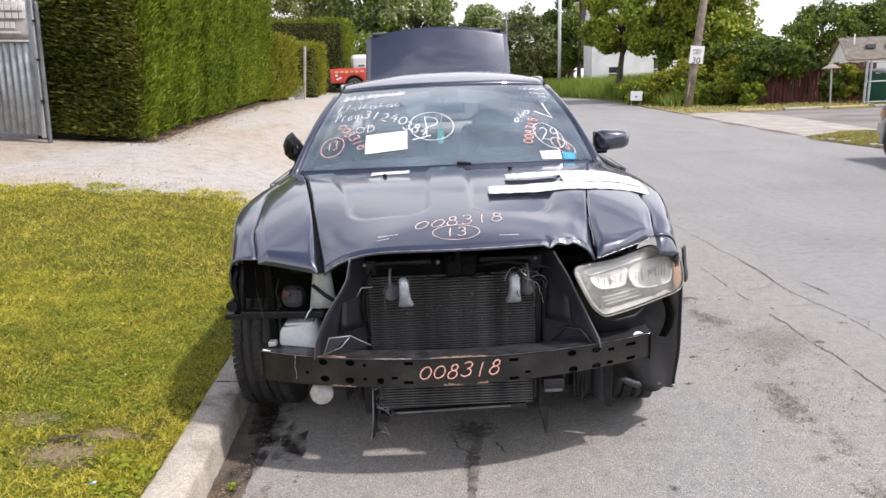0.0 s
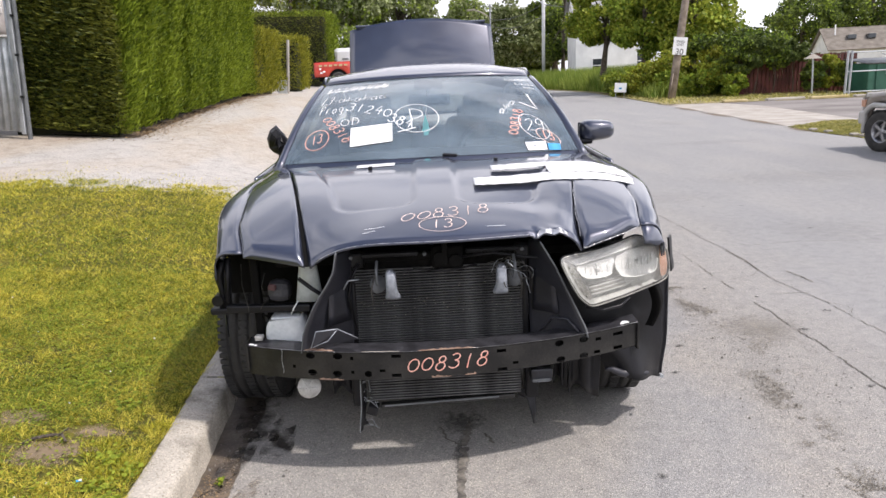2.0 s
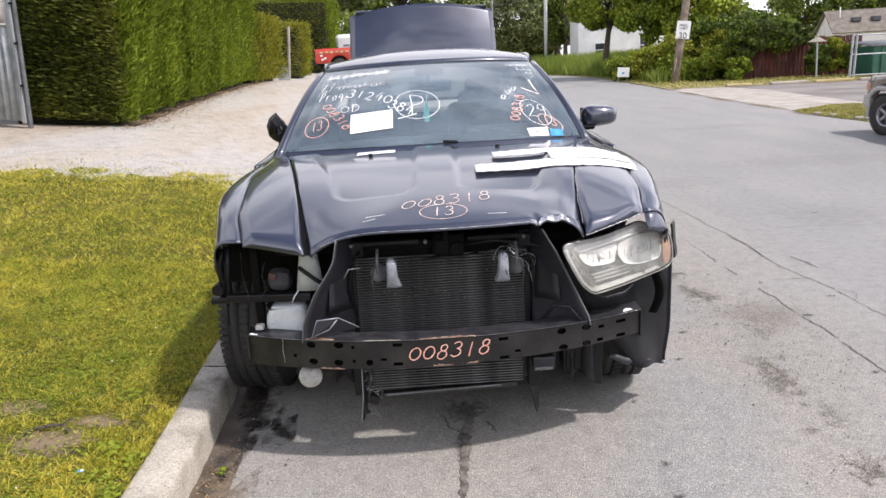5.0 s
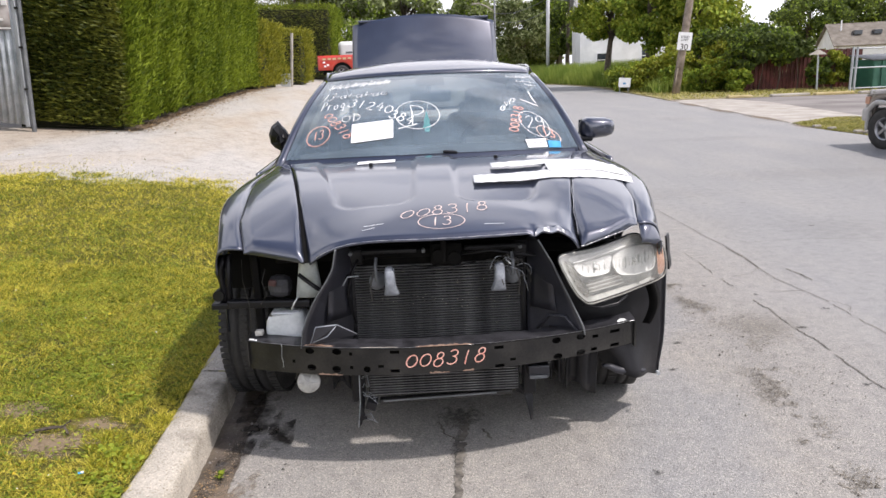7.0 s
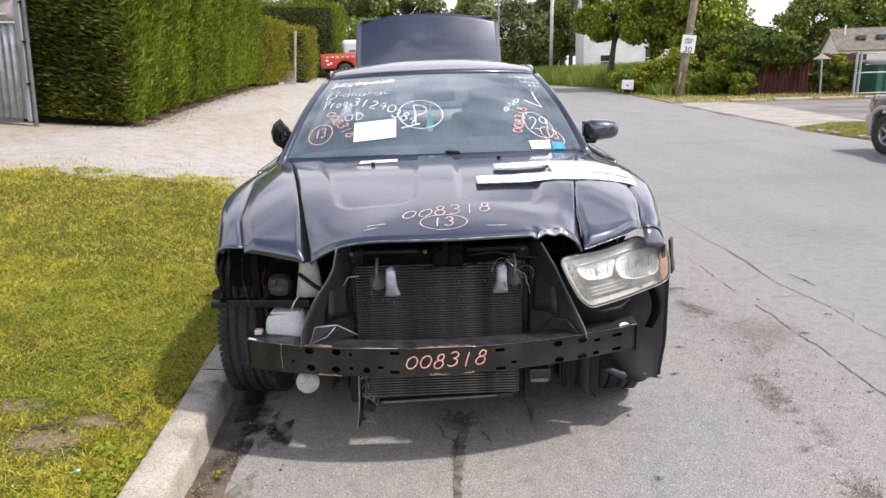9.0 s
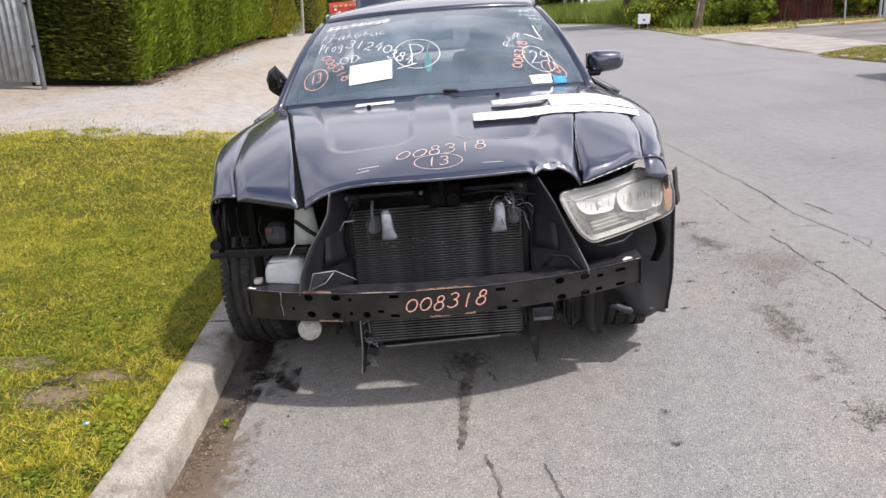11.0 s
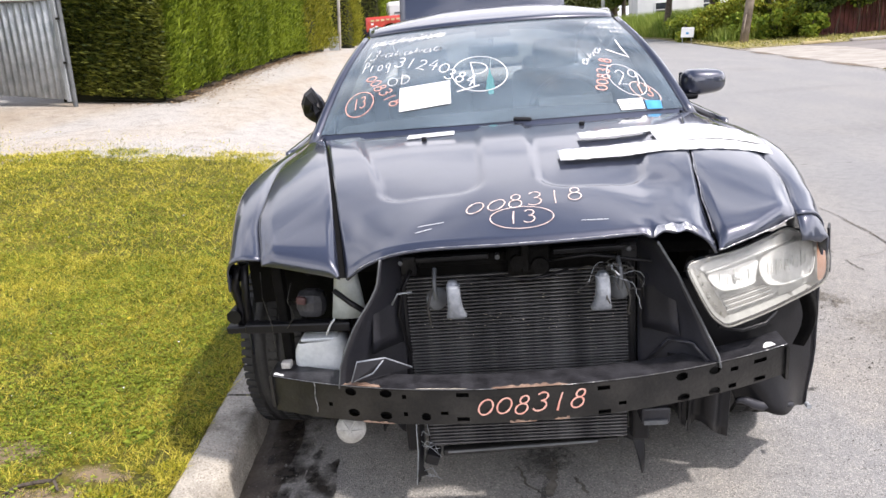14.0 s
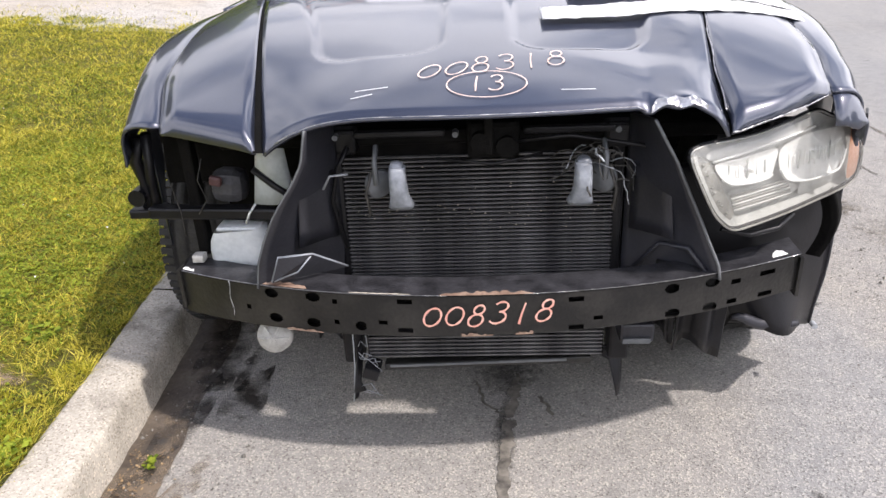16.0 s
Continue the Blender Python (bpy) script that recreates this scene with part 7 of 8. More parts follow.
random.seed(3)
lawn = thing("lawn_grass", "short patchy lawn grass with clover, green and straw yellow", "grass", kind="stuff")
near = blades("a", 480000, lambda u, y: kerb_x(y) - 0.125 + 0.04 * noise.noise((y * 8, 0, 1)) - 2.6 * u ** 1.15, (-1.3, 2.4), BLADE, 0.0165, 0.0024, 1, "", grows)
quads("short_blades", *blades("s", 110000, lambda u, y: kerb_x(y) - 0.13 - 3.6 * u, (-1.3, 4.2), BLADE, 0.007, 0.003, 11, "", grows), BLADE, lawn, tri=True)
quads("near_blades", *near, BLADE, lawn, tri=True)
mid = blades("b", 280000, lambda u, y: kerb_x(y) - 0.14 - 5.6 * u, (1.6, 6.6), BLADE, 0.021, 0.004, 2, "", grows)
quads("far_blades", *mid, BLADE, lawn, tri=True)
wide = blades("c", 60000, lambda u, y: kerb_x(y) - 2.4 - 6 * u, (-4.0, 2.0), BLADE, 0.026, 0.005, 3, "", grows)
quads("side_blades", *wide, BLADE, lawn, tri=True)
quads("rear_blades", *blades("r", 110000, lambda u, y: kerb_x(y) - 0.14 - 8.6 * u, (-6.0, -1.25), BLADE, 0.022, 0.0055, 4, "", grows), BLADE, lawn, tri=True)
quads("outer_blades", *blades("o", 90000, lambda u, y: kerb_x(y) - 3.0 - 5.8 * u, (1.8, 6.2), BLADE, 0.022, 0.0055, 5, "", grows), BLADE, lawn, tri=True)
rng = np.random.default_rng(9)


def clover_patch(cx, cy, r, n, size, seed, lift=0.02):
    rng = np.random.default_rng(seed)
    a, d = rng.uniform(0, 6.28, n), r * np.sqrt(rng.random(n))
    x, y = cx + d * np.cos(a), cy + d * np.sin(a)
    z = np.array([land(p, q) for p, q in zip(x, y)]) + rng.uniform(0.25, 1.0, n) * lift
    ang = rng.uniform(0, 6.28, n)
    s = size * rng.uniform(0.6, 1.2, n)
    al = np.stack([np.cos(ang), np.sin(ang), rng.uniform(-0.1, 0.5, n)], 1) * s[:, None]
    ac = np.stack([-np.sin(ang), np.cos(ang), rng.uniform(-0.3, 0.3, n)], 1) * (s * 0.5)[:, None]
    return np.stack([x, y, z], 1), ac, al


sets = [clover_patch(-1.3 - 0.35 * k, -0.7 + 6.0 * ((k * 5) % 12) / 12, 0.75, 2600, 0.012, 140 + k, 0.03) for k in range(12)] + [clover_patch(-1.2 - 2.2 * k / 9, -0.6 + 2.9 * ((k * 7) % 10) / 10, 0.35, 900, 0.009, 80 + k) for k in range(10)] + [clover_patch(-1.15 - 1.9 * ((k * 0.618) % 1.0), -0.8 + 3.6 * ((k * 0.7549) % 1.0), 0.2 + 0.12 * (k % 3), 900 + 300 * (k % 3), 0.0085, 500 + k, 0.024) for k in range(26)] + [clover_patch(-1.45, 0.75, 0.4, 2200, 0.012, 1), clover_patch(-1.75, 1.5, 0.6, 2500, 0.012, 2), clover_patch(-2.4, 2.2, 0.7, 2200, 0.013, 3), clover_patch(-2.0, 0.4, 0.5, 1500, 0.012, 4), clover_patch(-2.2, 3.6, 0.8, 2500, 0.014, 5), clover_patch(-3.4, 3.0, 0.9, 2500, 0.015, 6)]
cp, ca, cl = [np.concatenate(x) for x in zip(*sets)]
inside = cp[:, 0] < np.array([kerb_x(float(y)) for y in cp[:, 1]]) - 0.17
quads("clover", cp[inside], ca[inside], cl[inside], CLOVER, lawn)
nr = np.random.default_rng(31)
for nm, cnt, mat, sz in (("clover_flowers", 260, CHALK_WHITE, 0.006), ("dandelions", 26, DANDELION, 0.013)):
    fx = -1.25 - 3.6 * nr.random(cnt) ** 1.2
    fy = nr.uniform(-0.5, 5.2, cnt)
    fz = np.array([land(float(p), float(q)) for p, q in zip(fx, fy)]) + 0.022
    fa = nr.uniform(0, 6.28, cnt)
    fs = sz * nr.uniform(0.5, 1.2, cnt)
    quads(nm, np.stack([fx, fy, fz], 1), np.stack([np.cos(fa), np.sin(fa), 0 * fa], 1) * fs[:, None] * 0.6, np.stack([-np.sin(fa), np.cos(fa), 0.6 + 0 * fa], 1) * fs[:, None], mat, lawn)
# tufts and small weeds by the kerb
for i, (x, y, r, cnt, h) in enumerate(((-1.2, -0.2, 0.085, 560, 0.03), (-1.3, -0.06, 0.07, 400, 0.027), (-1.33, -0.5, 0.09, 520, 0.03), (-1.16, 0.12, 0.05, 220, 0.026))):
    nr = np.random.default_rng(60 + i)
    an, d = nr.uniform(0, 6.28, cnt), r * np.sqrt(nr.random(cnt))
    px_, py_ = x + d * np.cos(an), y + d * np.sin(an)
    pz = np.array([land(float(p), float(q)) for p, q in zip(px_, py_)])
    ta = nr.uniform(0, 6.28, cnt)
    out = np.stack([np.cos(an) * d / r, np.sin(an) * d / r, np.zeros(cnt)], 1) * 0.7 + nr.normal(0, 0.35, (cnt, 3)) * np.array([1, 1, 0]) + np.array([0, 0, 1.0])
    tuft = quads("grass_tuft", np.stack([px_, py_, pz], 1), np.stack([np.cos(ta), np.sin(ta), 0 * ta], 1) * 0.0022, out * (h * nr.uniform(0.5, 1.1, cnt))[:, None], WEED_LEAF, tri=True)
    tagged(tuft, "bright yellow-green tuft of grass near the kerb", "grass tuft", "tufts by the kerb", "stuff")
for i, (x, y, r, cnt, s0, lift) in enumerate(((-0.86, -0.12, 0.022, 16, 0.014, 0.025),)):
    weed = quads("weed", *clover_patch(x, y, r, cnt, s0, 70 + i, lift), CLOVER)
    weed.location.z = -land(x, y) + 0.004
    tagged(weed, "small green weed growing in the gutter", "weed", "weeds in the gutter")
for i, (x, y) in enumerate(((-1.24, -0.13), (-1.2, -0.31), (-1.13, -0.22), (-1.12, -0.42), (-1.36, 0.3), (-1.3, -0.6), (-1.6, 0.5))):
    ro = quads("broad_weed", *clover_patch(x, y, 0.05, 60, 0.02, 170 + i, 0.022), CLOVER)
    tagged(ro, "low broad-leaved weed in the lawn", "weed", "weeds in the lawn", "stuff")
scrap = tagged(part("paper_scrap", box((-0.01, -0.005, 0.0), (0.01, 0.005, 0.002), pose(-1.27, -0.31, land(-1.27, -0.285) + 0.026, 8, 5, 25)), BLUE, None), "tiny blue and white scrap of litter in the grass", "litter")
part("white_half", box((0.0, -0.004, 0.0025), (0.0095, 0.0045, 0.004), pose(-1.27, -0.31, land(-1.27, -0.285) + 0.026, 8, 5, 25)), SIGN_WHITE, scrap)
twig = tube("twig", [(-1.62, -0.04, 0.172), (-1.585, 0.0, 0.176), (-1.53, 0.005, 0.182), (-1.49, 0.02, 0.176), (-1.455, -0.02, 0.166)], [0.004, 0.006, 0.007, 0.006, 0.004], BARK)
tube("side_twig", [(-1.5, 0.01, 0.175), (-1.475, 0.03, 0.19), (-1.46, 0.02, 0.2)], 0.003, BARK, twig)
tagged(twig, "dry brown twig lying on bare soil", "twig")
soil = [(-1.5, -0.07, 0.2, 0.13), (-1.76, 0.2, 0.15, 0.1), (-1.4, 0.08, 0.14, 0.06)]
for i, (x, y, rx, ry) in enumerate(soil):
    pts = []
    for k in range(24):
        a = 2 * math.pi * k / 24
        r = 1 + 0.25 * math.sin(3 * a + i) + 0.15 * math.sin(5 * a)
        pts.append((x + rx * r * math.cos(a), y + ry * r * math.sin(a)))
    ob = put("bare_soil", mesh_of("bare_soil", [(p[0], p[1], land(*p) + 0.008) for p in pts] + [(x, y, land(x, y) + 0.009)], [(k, (k + 1) % 24, 24) for k in range(24)], DRY_SOIL))
    tagged(ob, "bare dry soil patch in the lawn", "soil", kind="structure")
# grass on the island and the far strip
isl = thing("island_grass", "rough green grass on the island", "grass", kind="stuff")
quads("blades", *blades("d", 60000, lambda u, y: 7.66 + 4.5 * u ** 1.3, (6.0, 14.5), BLADE, 0.024, 0.009, 7, "", lambda x, y: y < min(13.35 + (x - 7.75) * 0.8, 14.4) and noise.noise((x * 2.5, y * 2.5, 4)) > -0.25 + 0.5 * math.exp(-(x - 7.66) / 0.12), lambda x, y: 0.009), STRIP_GRASS, isl, tri=True)
quads("strip_blades", *blades("e", 16000, lambda u, y: street_right(y) + 0.15 + 22 * u, (23.4, 36), BLADE, 0.07, 0.025, 8, "", lambda x, y: y > 25.1 - (x - 9) * 0.22, lambda x, y: 0.02), STRIP_GRASS, isl, tri=True)
for x, y in ((7.74, 11.75), (7.8, 10.95), (7.84, 10.7), (7.85, 10.3), (7.72, 12.3)):
    st = part("stone", box((x - 0.07, y - 0.06, 0.0), (x + 0.07, y + 0.07, 0.055), pose(0, 0, 0), 0.02), SIDEWALK, None)
    tagged(st, "pale broken stone at the grass island", "stone", "stones by the island")


# ---- hedges ----
def spray(rng, pts, nrm, size, sideways=0.0):
    """Leaf sprays that stand off a surface: centres, across and along vectors."""
    n = len(pts)
    along = nrm * rng.uniform(0.3, 1.0, n)[:, None] + np.stack([rng.normal(-0.5 * sideways, 0.5 + 0.5 * sideways, n), rng.normal(0, 0.35, n), rng.uniform(0.2, 1.5, n) * (1 - 0.75 * sideways)], 1)
    along /= np.linalg.norm(along, axis=1)[:, None]
    side = np.cross(along, rnd_dirs(rng, n))
    side /= np.linalg.norm(side, axis=1)[:, None] + 1e-9
    s = size * rng.uniform(0.6, 1.4, n)
    return pts, side * (s * 0.14)[:, None], along * s[:, None]


PLUMB = 2.4


def hedge(name, corner, far, depth, height, mat_long, mat_front, per_m2, size, seed, label, front_depth=None):
    """A clipped hedge: dark core and leaf sprays on its long face (towards +x), its end (towards -y) and top."""
    rng = np.random.default_rng(seed)
    h = thing(name, label, "hedge")
    (x0, y0), (x1, y1) = corner, far
    h.matrix_world = tilt((x0, y0, land(x0, y0)), 0, PLUMB, 0)
    zb = min(land(x0, y0), land(x1, y1)) - 0.1
    inset = 0.25
    # solid near-black block stands for the shade within the foliage
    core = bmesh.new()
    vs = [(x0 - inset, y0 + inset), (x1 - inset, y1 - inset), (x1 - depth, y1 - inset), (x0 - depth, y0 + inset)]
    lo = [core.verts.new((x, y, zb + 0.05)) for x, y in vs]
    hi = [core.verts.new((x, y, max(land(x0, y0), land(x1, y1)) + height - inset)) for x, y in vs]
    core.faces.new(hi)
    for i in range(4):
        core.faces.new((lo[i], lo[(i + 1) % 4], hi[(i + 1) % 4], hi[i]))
    part("core", core, CORE, h, "near-black block for the shade inside the hedge")
    L = math.hypot(x1 - x0, y1 - y0)

    def bulge(a, z):
        k = np.array([noise.noise((float(p) * 0.9, float(q) * 0.7, seed)) for p, q in zip(a, z)])
        return 0.2 * k

    n = int(L * height * per_m2)
    t, zz = rng.random(n), rng.random(n) ** 0.93
    y = y0 + (y1 - y0) * t
    gx = x0 + (x1 - x0) * t
    g = np.array([land(float(a), float(b)) for a, b in zip(gx, y)])
    foot = 0.14 * np.exp(-zz * height / 0.25)
    flutes = 0.09 * np.sin(t * L * 7.0 + 1.5 * np.sin(t * L * 2.0))
    off = bulge(t * L, zz * height) + flutes - foot + rng.normal(0, 0.08, n)
    pts = np.stack([gx + off, y, g + 0.07 + zz * (height - 0.07)], 1)
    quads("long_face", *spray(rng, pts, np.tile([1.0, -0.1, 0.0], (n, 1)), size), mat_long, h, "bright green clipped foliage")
    n2 = int(depth * height * per_m2)
    s, zz = rng.random(n2), rng.random(n2) ** 0.93
    gx = x0 - depth * s
    g = np.array([land(float(a), y0) for a in gx])
    off = bulge(s * depth + 40, zz * height) + 0.1 * np.exp(-zz * height / 0.3) + rng.normal(0, 0.05, n2)
    pts = np.stack([gx, y0 + off, g + 0.05 + zz * (height - 0.05)], 1)
    # end face takes the shade-coloured leaf, long face the lit one
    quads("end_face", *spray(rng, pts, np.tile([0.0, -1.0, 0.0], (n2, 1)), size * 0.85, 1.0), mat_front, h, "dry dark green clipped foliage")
    n3 = int(L * depth * per_m2 * 0.5)
    t, s = rng.random(n3), rng.random(n3)
    gx = x0 + (x1 - x0) * t - depth * s
    yy = y0 + (y1 - y0) * t
    top = max(land(x0, y0), land(x1, y1)) + height
    pts = np.stack([gx, yy, np.full(n3, top - 0.1) + rng.normal(0, 0.06, n3)], 1)
    quads("top_face", *spray(rng, pts, np.tile([0.0, 0.0, 1.0], (n3, 1)), size), mat_long, h, "green clipped foliage")
    return h


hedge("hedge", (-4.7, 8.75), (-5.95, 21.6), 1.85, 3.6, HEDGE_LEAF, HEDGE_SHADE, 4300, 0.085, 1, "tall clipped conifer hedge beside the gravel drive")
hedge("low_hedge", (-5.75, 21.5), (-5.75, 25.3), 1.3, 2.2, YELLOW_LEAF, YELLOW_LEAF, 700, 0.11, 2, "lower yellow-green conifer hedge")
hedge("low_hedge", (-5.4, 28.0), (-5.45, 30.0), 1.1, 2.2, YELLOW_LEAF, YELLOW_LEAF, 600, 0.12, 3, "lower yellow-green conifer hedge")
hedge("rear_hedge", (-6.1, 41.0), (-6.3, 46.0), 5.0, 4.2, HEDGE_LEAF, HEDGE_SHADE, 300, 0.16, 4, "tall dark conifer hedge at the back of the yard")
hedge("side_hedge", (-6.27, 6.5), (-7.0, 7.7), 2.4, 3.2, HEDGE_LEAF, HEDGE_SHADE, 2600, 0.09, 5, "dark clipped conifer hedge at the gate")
def bed_f(a, b):
    y = lerp(8.9, 22.0, b)
    edge = -4.62 - 1.24 * (y - 8.75) / 12.85 + 0.1 * noise.noise((y * 1.3, 3.0, 0)) - (0.9 if y < 8.4 else 0.0)
    x = lerp(edge, edge - 1.3, a)
    return (x, y, land(x, y) + 0.002 + 0.03 * a)


tagged(sheet("hedge_bed", bed_f, span(0, 1, 6), span(0, 1, 60), SOIL, None, "dark soil strip under the hedge"), category="soil", kind="structure")

rng = np.random.default_rng(51)
n = 5200
yy = rng.uniform(8.3, 24.0, n)
off = np.abs(rng.normal(0, 0.28, n)) - 0.15
xx = -4.62 - 1.24 * (yy - 8.75) / 12.85 + off - np.where(yy < 8.6, rng.uniform(0, 1.2, n), 0)
ang = rng.uniform(0, 6.28, n)
s = rng.uniform(0.012, 0.035, n)
litter = thing("leaf_litter", "dry brown leaf litter along the hedge", "leaf litter", kind="stuff")
quads("dry_leaves", np.stack([xx, yy, np.array([land(float(p), float(q)) for p, q in zip(xx, yy)]) + 0.012 + rng.uniform(0, 0.015, n)], 1), np.stack([np.cos(ang), np.sin(ang), rng.uniform(-0.3, 0.3, n)], 1) * s[:, None] * 0.5, np.stack([-np.sin(ang), np.cos(ang), rng.uniform(-0.2, 0.5, n)], 1) * s[:, None], LITTER, litter)

# ---- gate with sign ----
gate = thing("metal_gate", "corrugated grey metal gate with a faded printed banner", "gate")
GX0, GY0, GX1, GY1 = -6.1, 8.5, -7.95, 8.6
gate.matrix_world = tilt((GX0, GY0, land(GX0, GY0)), 0, PLUMB + 0.6, 0)


def corrugated(a, b):
    x, y = lerp(GX0 - 0.06, GX1, a), lerp(GY0, GY1, a)
    zb = land(x, y) + 0.09
    return (x, y + 0.022 * math.cos(a * 2 * math.pi * 17), zb + 2.05 * b)


sheet("corrugated_panel", corrugated, span(0, 1, 137), span(0, 1, 3), GALV_PALE, gate, "", 0.003)
zb = land(GX0, GY0)
part("gate_stile", box((GX0 - 0.08, GY0 - 0.05, zb + 0.06), (GX0 - 0.02, GY0 + 0.01, zb + 2.14), None, 0.01), GALV, gate)
part("gate_post", cyl((GX0 + 0.016, GY0, zb - 0.1), (GX0 + 0.016, GY0, zb + 2.0), 0.034, None, 14), GALV_DARK, gate, "dull steel post")
part("post_cap", cyl((GX0 + 0.016, GY0, zb + 2.0), (GX0 + 0.016, GY0, zb + 2.05), 0.037, 0.02, 14), GALV_DARK, gate)
banner = sheet("banner", lambda a, b: (lerp(GX0 - 0.12, GX1, a), lerp(GY0, GY1, a) - 0.035, zb + lerp(1.46, 2.04, b) - 0.02 * a), span(0, 1, 8), span(0, 1, 4), BANNER, gate, "faded grey printed banner", 0.004)
for x0, x1, z0, z1 in ((0.04, 0.1, 1.91, 1.99), (0.12, 0.2, 1.91, 1.99), (0.22, 0.3, 1.91, 1.99), (0.32, 0.36, 1.91, 1.99), (0.02, 0.1, 1.8, 1.88), (0.12, 0.2, 1.8, 1.88), (0.22, 0.3, 1.8, 1.88), (0.32, 0.42, 1.8, 1.88), (0.18, 0.24, 1.66, 1.75), (0.26, 0.32, 1.66, 1.75), (0.34, 0.4, 1.66, 1.75), (0.42, 0.48, 1.66, 1.75), (0.1, 0.52, 1.585, 1.62), (0.0, 0.75, 1.47, 1.495)):
    part("print_bar", box((GX0 - 0.12 - x1, GY0 - 0.045, zb + z0), (GX0 - 0.12 - x0, GY0 - 0.038, zb + z1)), BANNER_INK, banner)
for z in (0.6, 1.2, 1.75):
    part("hinge", box((GX0 - 0.03, GY0 - 0.06, zb + z), (GX0 + 0.02, GY0 - 0.03, zb + z + 0.03)), BLACK_STEEL, gate)

# fence post and rails at the drive
z = land(-5.4, 25.6)
fp = thing("fence_post", "pale weathered post at the end of the hedge", "post")
part("shaft", cyl((-5.55, 25.7, z - 0.2), (-5.36, 25.7, z + 1.95), 0.055, None, 12), SIDEWALK, fp)
part("wire_mesh_end", box((-5.9, 25.6, z), (-5.55, 25.65, z + 0.5)), GALV, fp)


# ---- trees ----
def tree(name, label, at, height, crown, base, spread, mats, n_leaf, size, seed, trunk_r, n_clump=46, lean=0.0, flat=1.0):
    rng = np.random.default_rng(seed)
    rr = random.Random(seed)
    x, y = at
    g = land(x, y) if y > -6 else -0.06
    t = thing(name, label, "tree", pose(x, y, g - 0.05))
    top = height * 0.72
    pts = [(lean * s + 0.06 * math.sin(s * 5 + seed), 0.05 * math.cos(s * 4), top * s) for s in span(0, 1, 9)]
    tube("trunk", pts, [trunk_r * (1.25 - 0.95 * s) for s in span(0, 1, 9)], BARK, t, n=10)
    mid = (height + base) / 2
    rz = (height - base) / 2 * flat
    cl, w = [], []
    for i in range(n_clump):
        d = rnd_dirs(rng, 1)[0]
        k = rng.uniform(0.45, 1.0) ** 0.6
        c = np.array([d[0] * spread * k, d[1] * spread * k, mid + d[2] * rz * k])
        if c[2] < base + 0.2:
            c[2] = base + 0.3 * rng.random()
        cl.append(c)
        w.append(rng.uniform(0.5, 1.2))
    for i in range(7):
        c = cl[i * 3]
        z0 = lerp(base * 0.85, top * 0.9, rr.random())
        s = z0 / top
        p0 = Vector((lean * s, 0, z0))
        p1 = Vector(c)
        tube("limb", [p0, p0.lerp(p1, 0.35) + Vector((0, 0, 0.06 * height)), p0.lerp(p1, 0.9)], [trunk_r * 0.5, trunk_r * 0.3, trunk_r * 0.08], BARK, t, n=6)
    w = np.array(w) / sum(w)
    which = rng.choice(n_clump, n_leaf, p=w)
    cc = np.array(cl)[which]
    r = spread * 0.3
    dirs = rnd_dirs(rng, n_leaf)
    pts = cc + dirs * (r * rng.random(n_leaf) ** 0.45)[:, None] * np.array([1, 1, 0.75])
    al = dirs * 0.6 + rnd_dirs(rng, n_leaf) + np.array([0, 0, -0.3])
    al /= np.linalg.norm(al, axis=1)[:, None]
    sd = np.cross(al, rnd_dirs(rng, n_leaf))
    sd /= np.linalg.norm(sd, axis=1)[:, None] + 1e-9
    s = size * rng.uniform(0.6, 1.4, n_leaf)
    half = n_leaf * 2 // 3
    for m, a, b in ((mats[0], 0, half), (mats[1], half, n_leaf)):
        quads("crown", pts[a:b], sd[a:b] * (s[a:b] * 0.5)[:, None], al[a:b] * s[a:b][:, None], m, t)
    return t


# behind the yard
tree("tree", "large grey-green leafy tree behind the yard", (-5.6, 51), 11.0, 0, 2.5, 2.5, (LEAF_GREY, LEAF), 16000, 0.2, 1, 0.3, 70)
tree("tree", "leafy tree with open branches behind the yard", (-2.2, 54), 10.0, 0, 2.0, 2.7, (LEAF_GREY, LEAF), 12000, 0.2, 2, 0.3, 50)
tree("tree", "pale leafy tree behind the hedge", (-10.0, 52), 8.6, 0, 3.0, 2.4, (LEAF_GREY, LEAF_LIGHT), 8000, 0.2, 3, 0.25)
tree("tree", "pale leafy tree behind the hedge", (-17.0, 50), 8.6, 0, 3.0, 2.4, (LEAF_GREY, LEAF_LIGHT), 7000, 0.2, 31, 0.25)
tree("shrub", "dense green shrub below the trees", (-4.3, 48), 4.2, 0, 0.6, 2.4, (LEAF, LEAF_GREY), 9000, 0.17, 4, 0.2)
tree("shrub", "dense dark shrub at the end of the yard", (-0.3, 50), 3.8, 0, 0.5, 3.0, (LEAF, LEAF_DARK), 9000, 0.18, 5, 0.2)
# down the street
tree("tree", "rounded leafy tree far down the street", (5.2, 106), 12.2, 0, 2.5, 3.7, (LEAF_GREY, LEAF), 14000, 0.3, 6, 0.4, 60)
tree("tree", "leafy tree far down the street", (10.4, 92), 10.4, 0, 1.5, 3.5, (LEAF_GREY, LEAF_DARK), 12000, 0.27, 7, 0.4, 60)
tree("tree", "light leafy tree far down the street", (16.2, 96), 11.0, 0, 2.0, 4.0, (LEAF_GREY, LEAF), 12000, 0.3, 8, 0.4, 60)
tree("tree", "dark leafy tree far down the street", (4.0, 118), 7.5, 0, 0.5, 5.0, (LEAF_DARK, LEAF), 9000, 0.32, 18, 0.4, 50)
tree("tree", "dark leafy tree far down the street", (12.8, 100), 6.5, 0, 0.5, 4.5, (LEAF_DARK, LEAF), 9000, 0.3, 19, 0.4, 50)
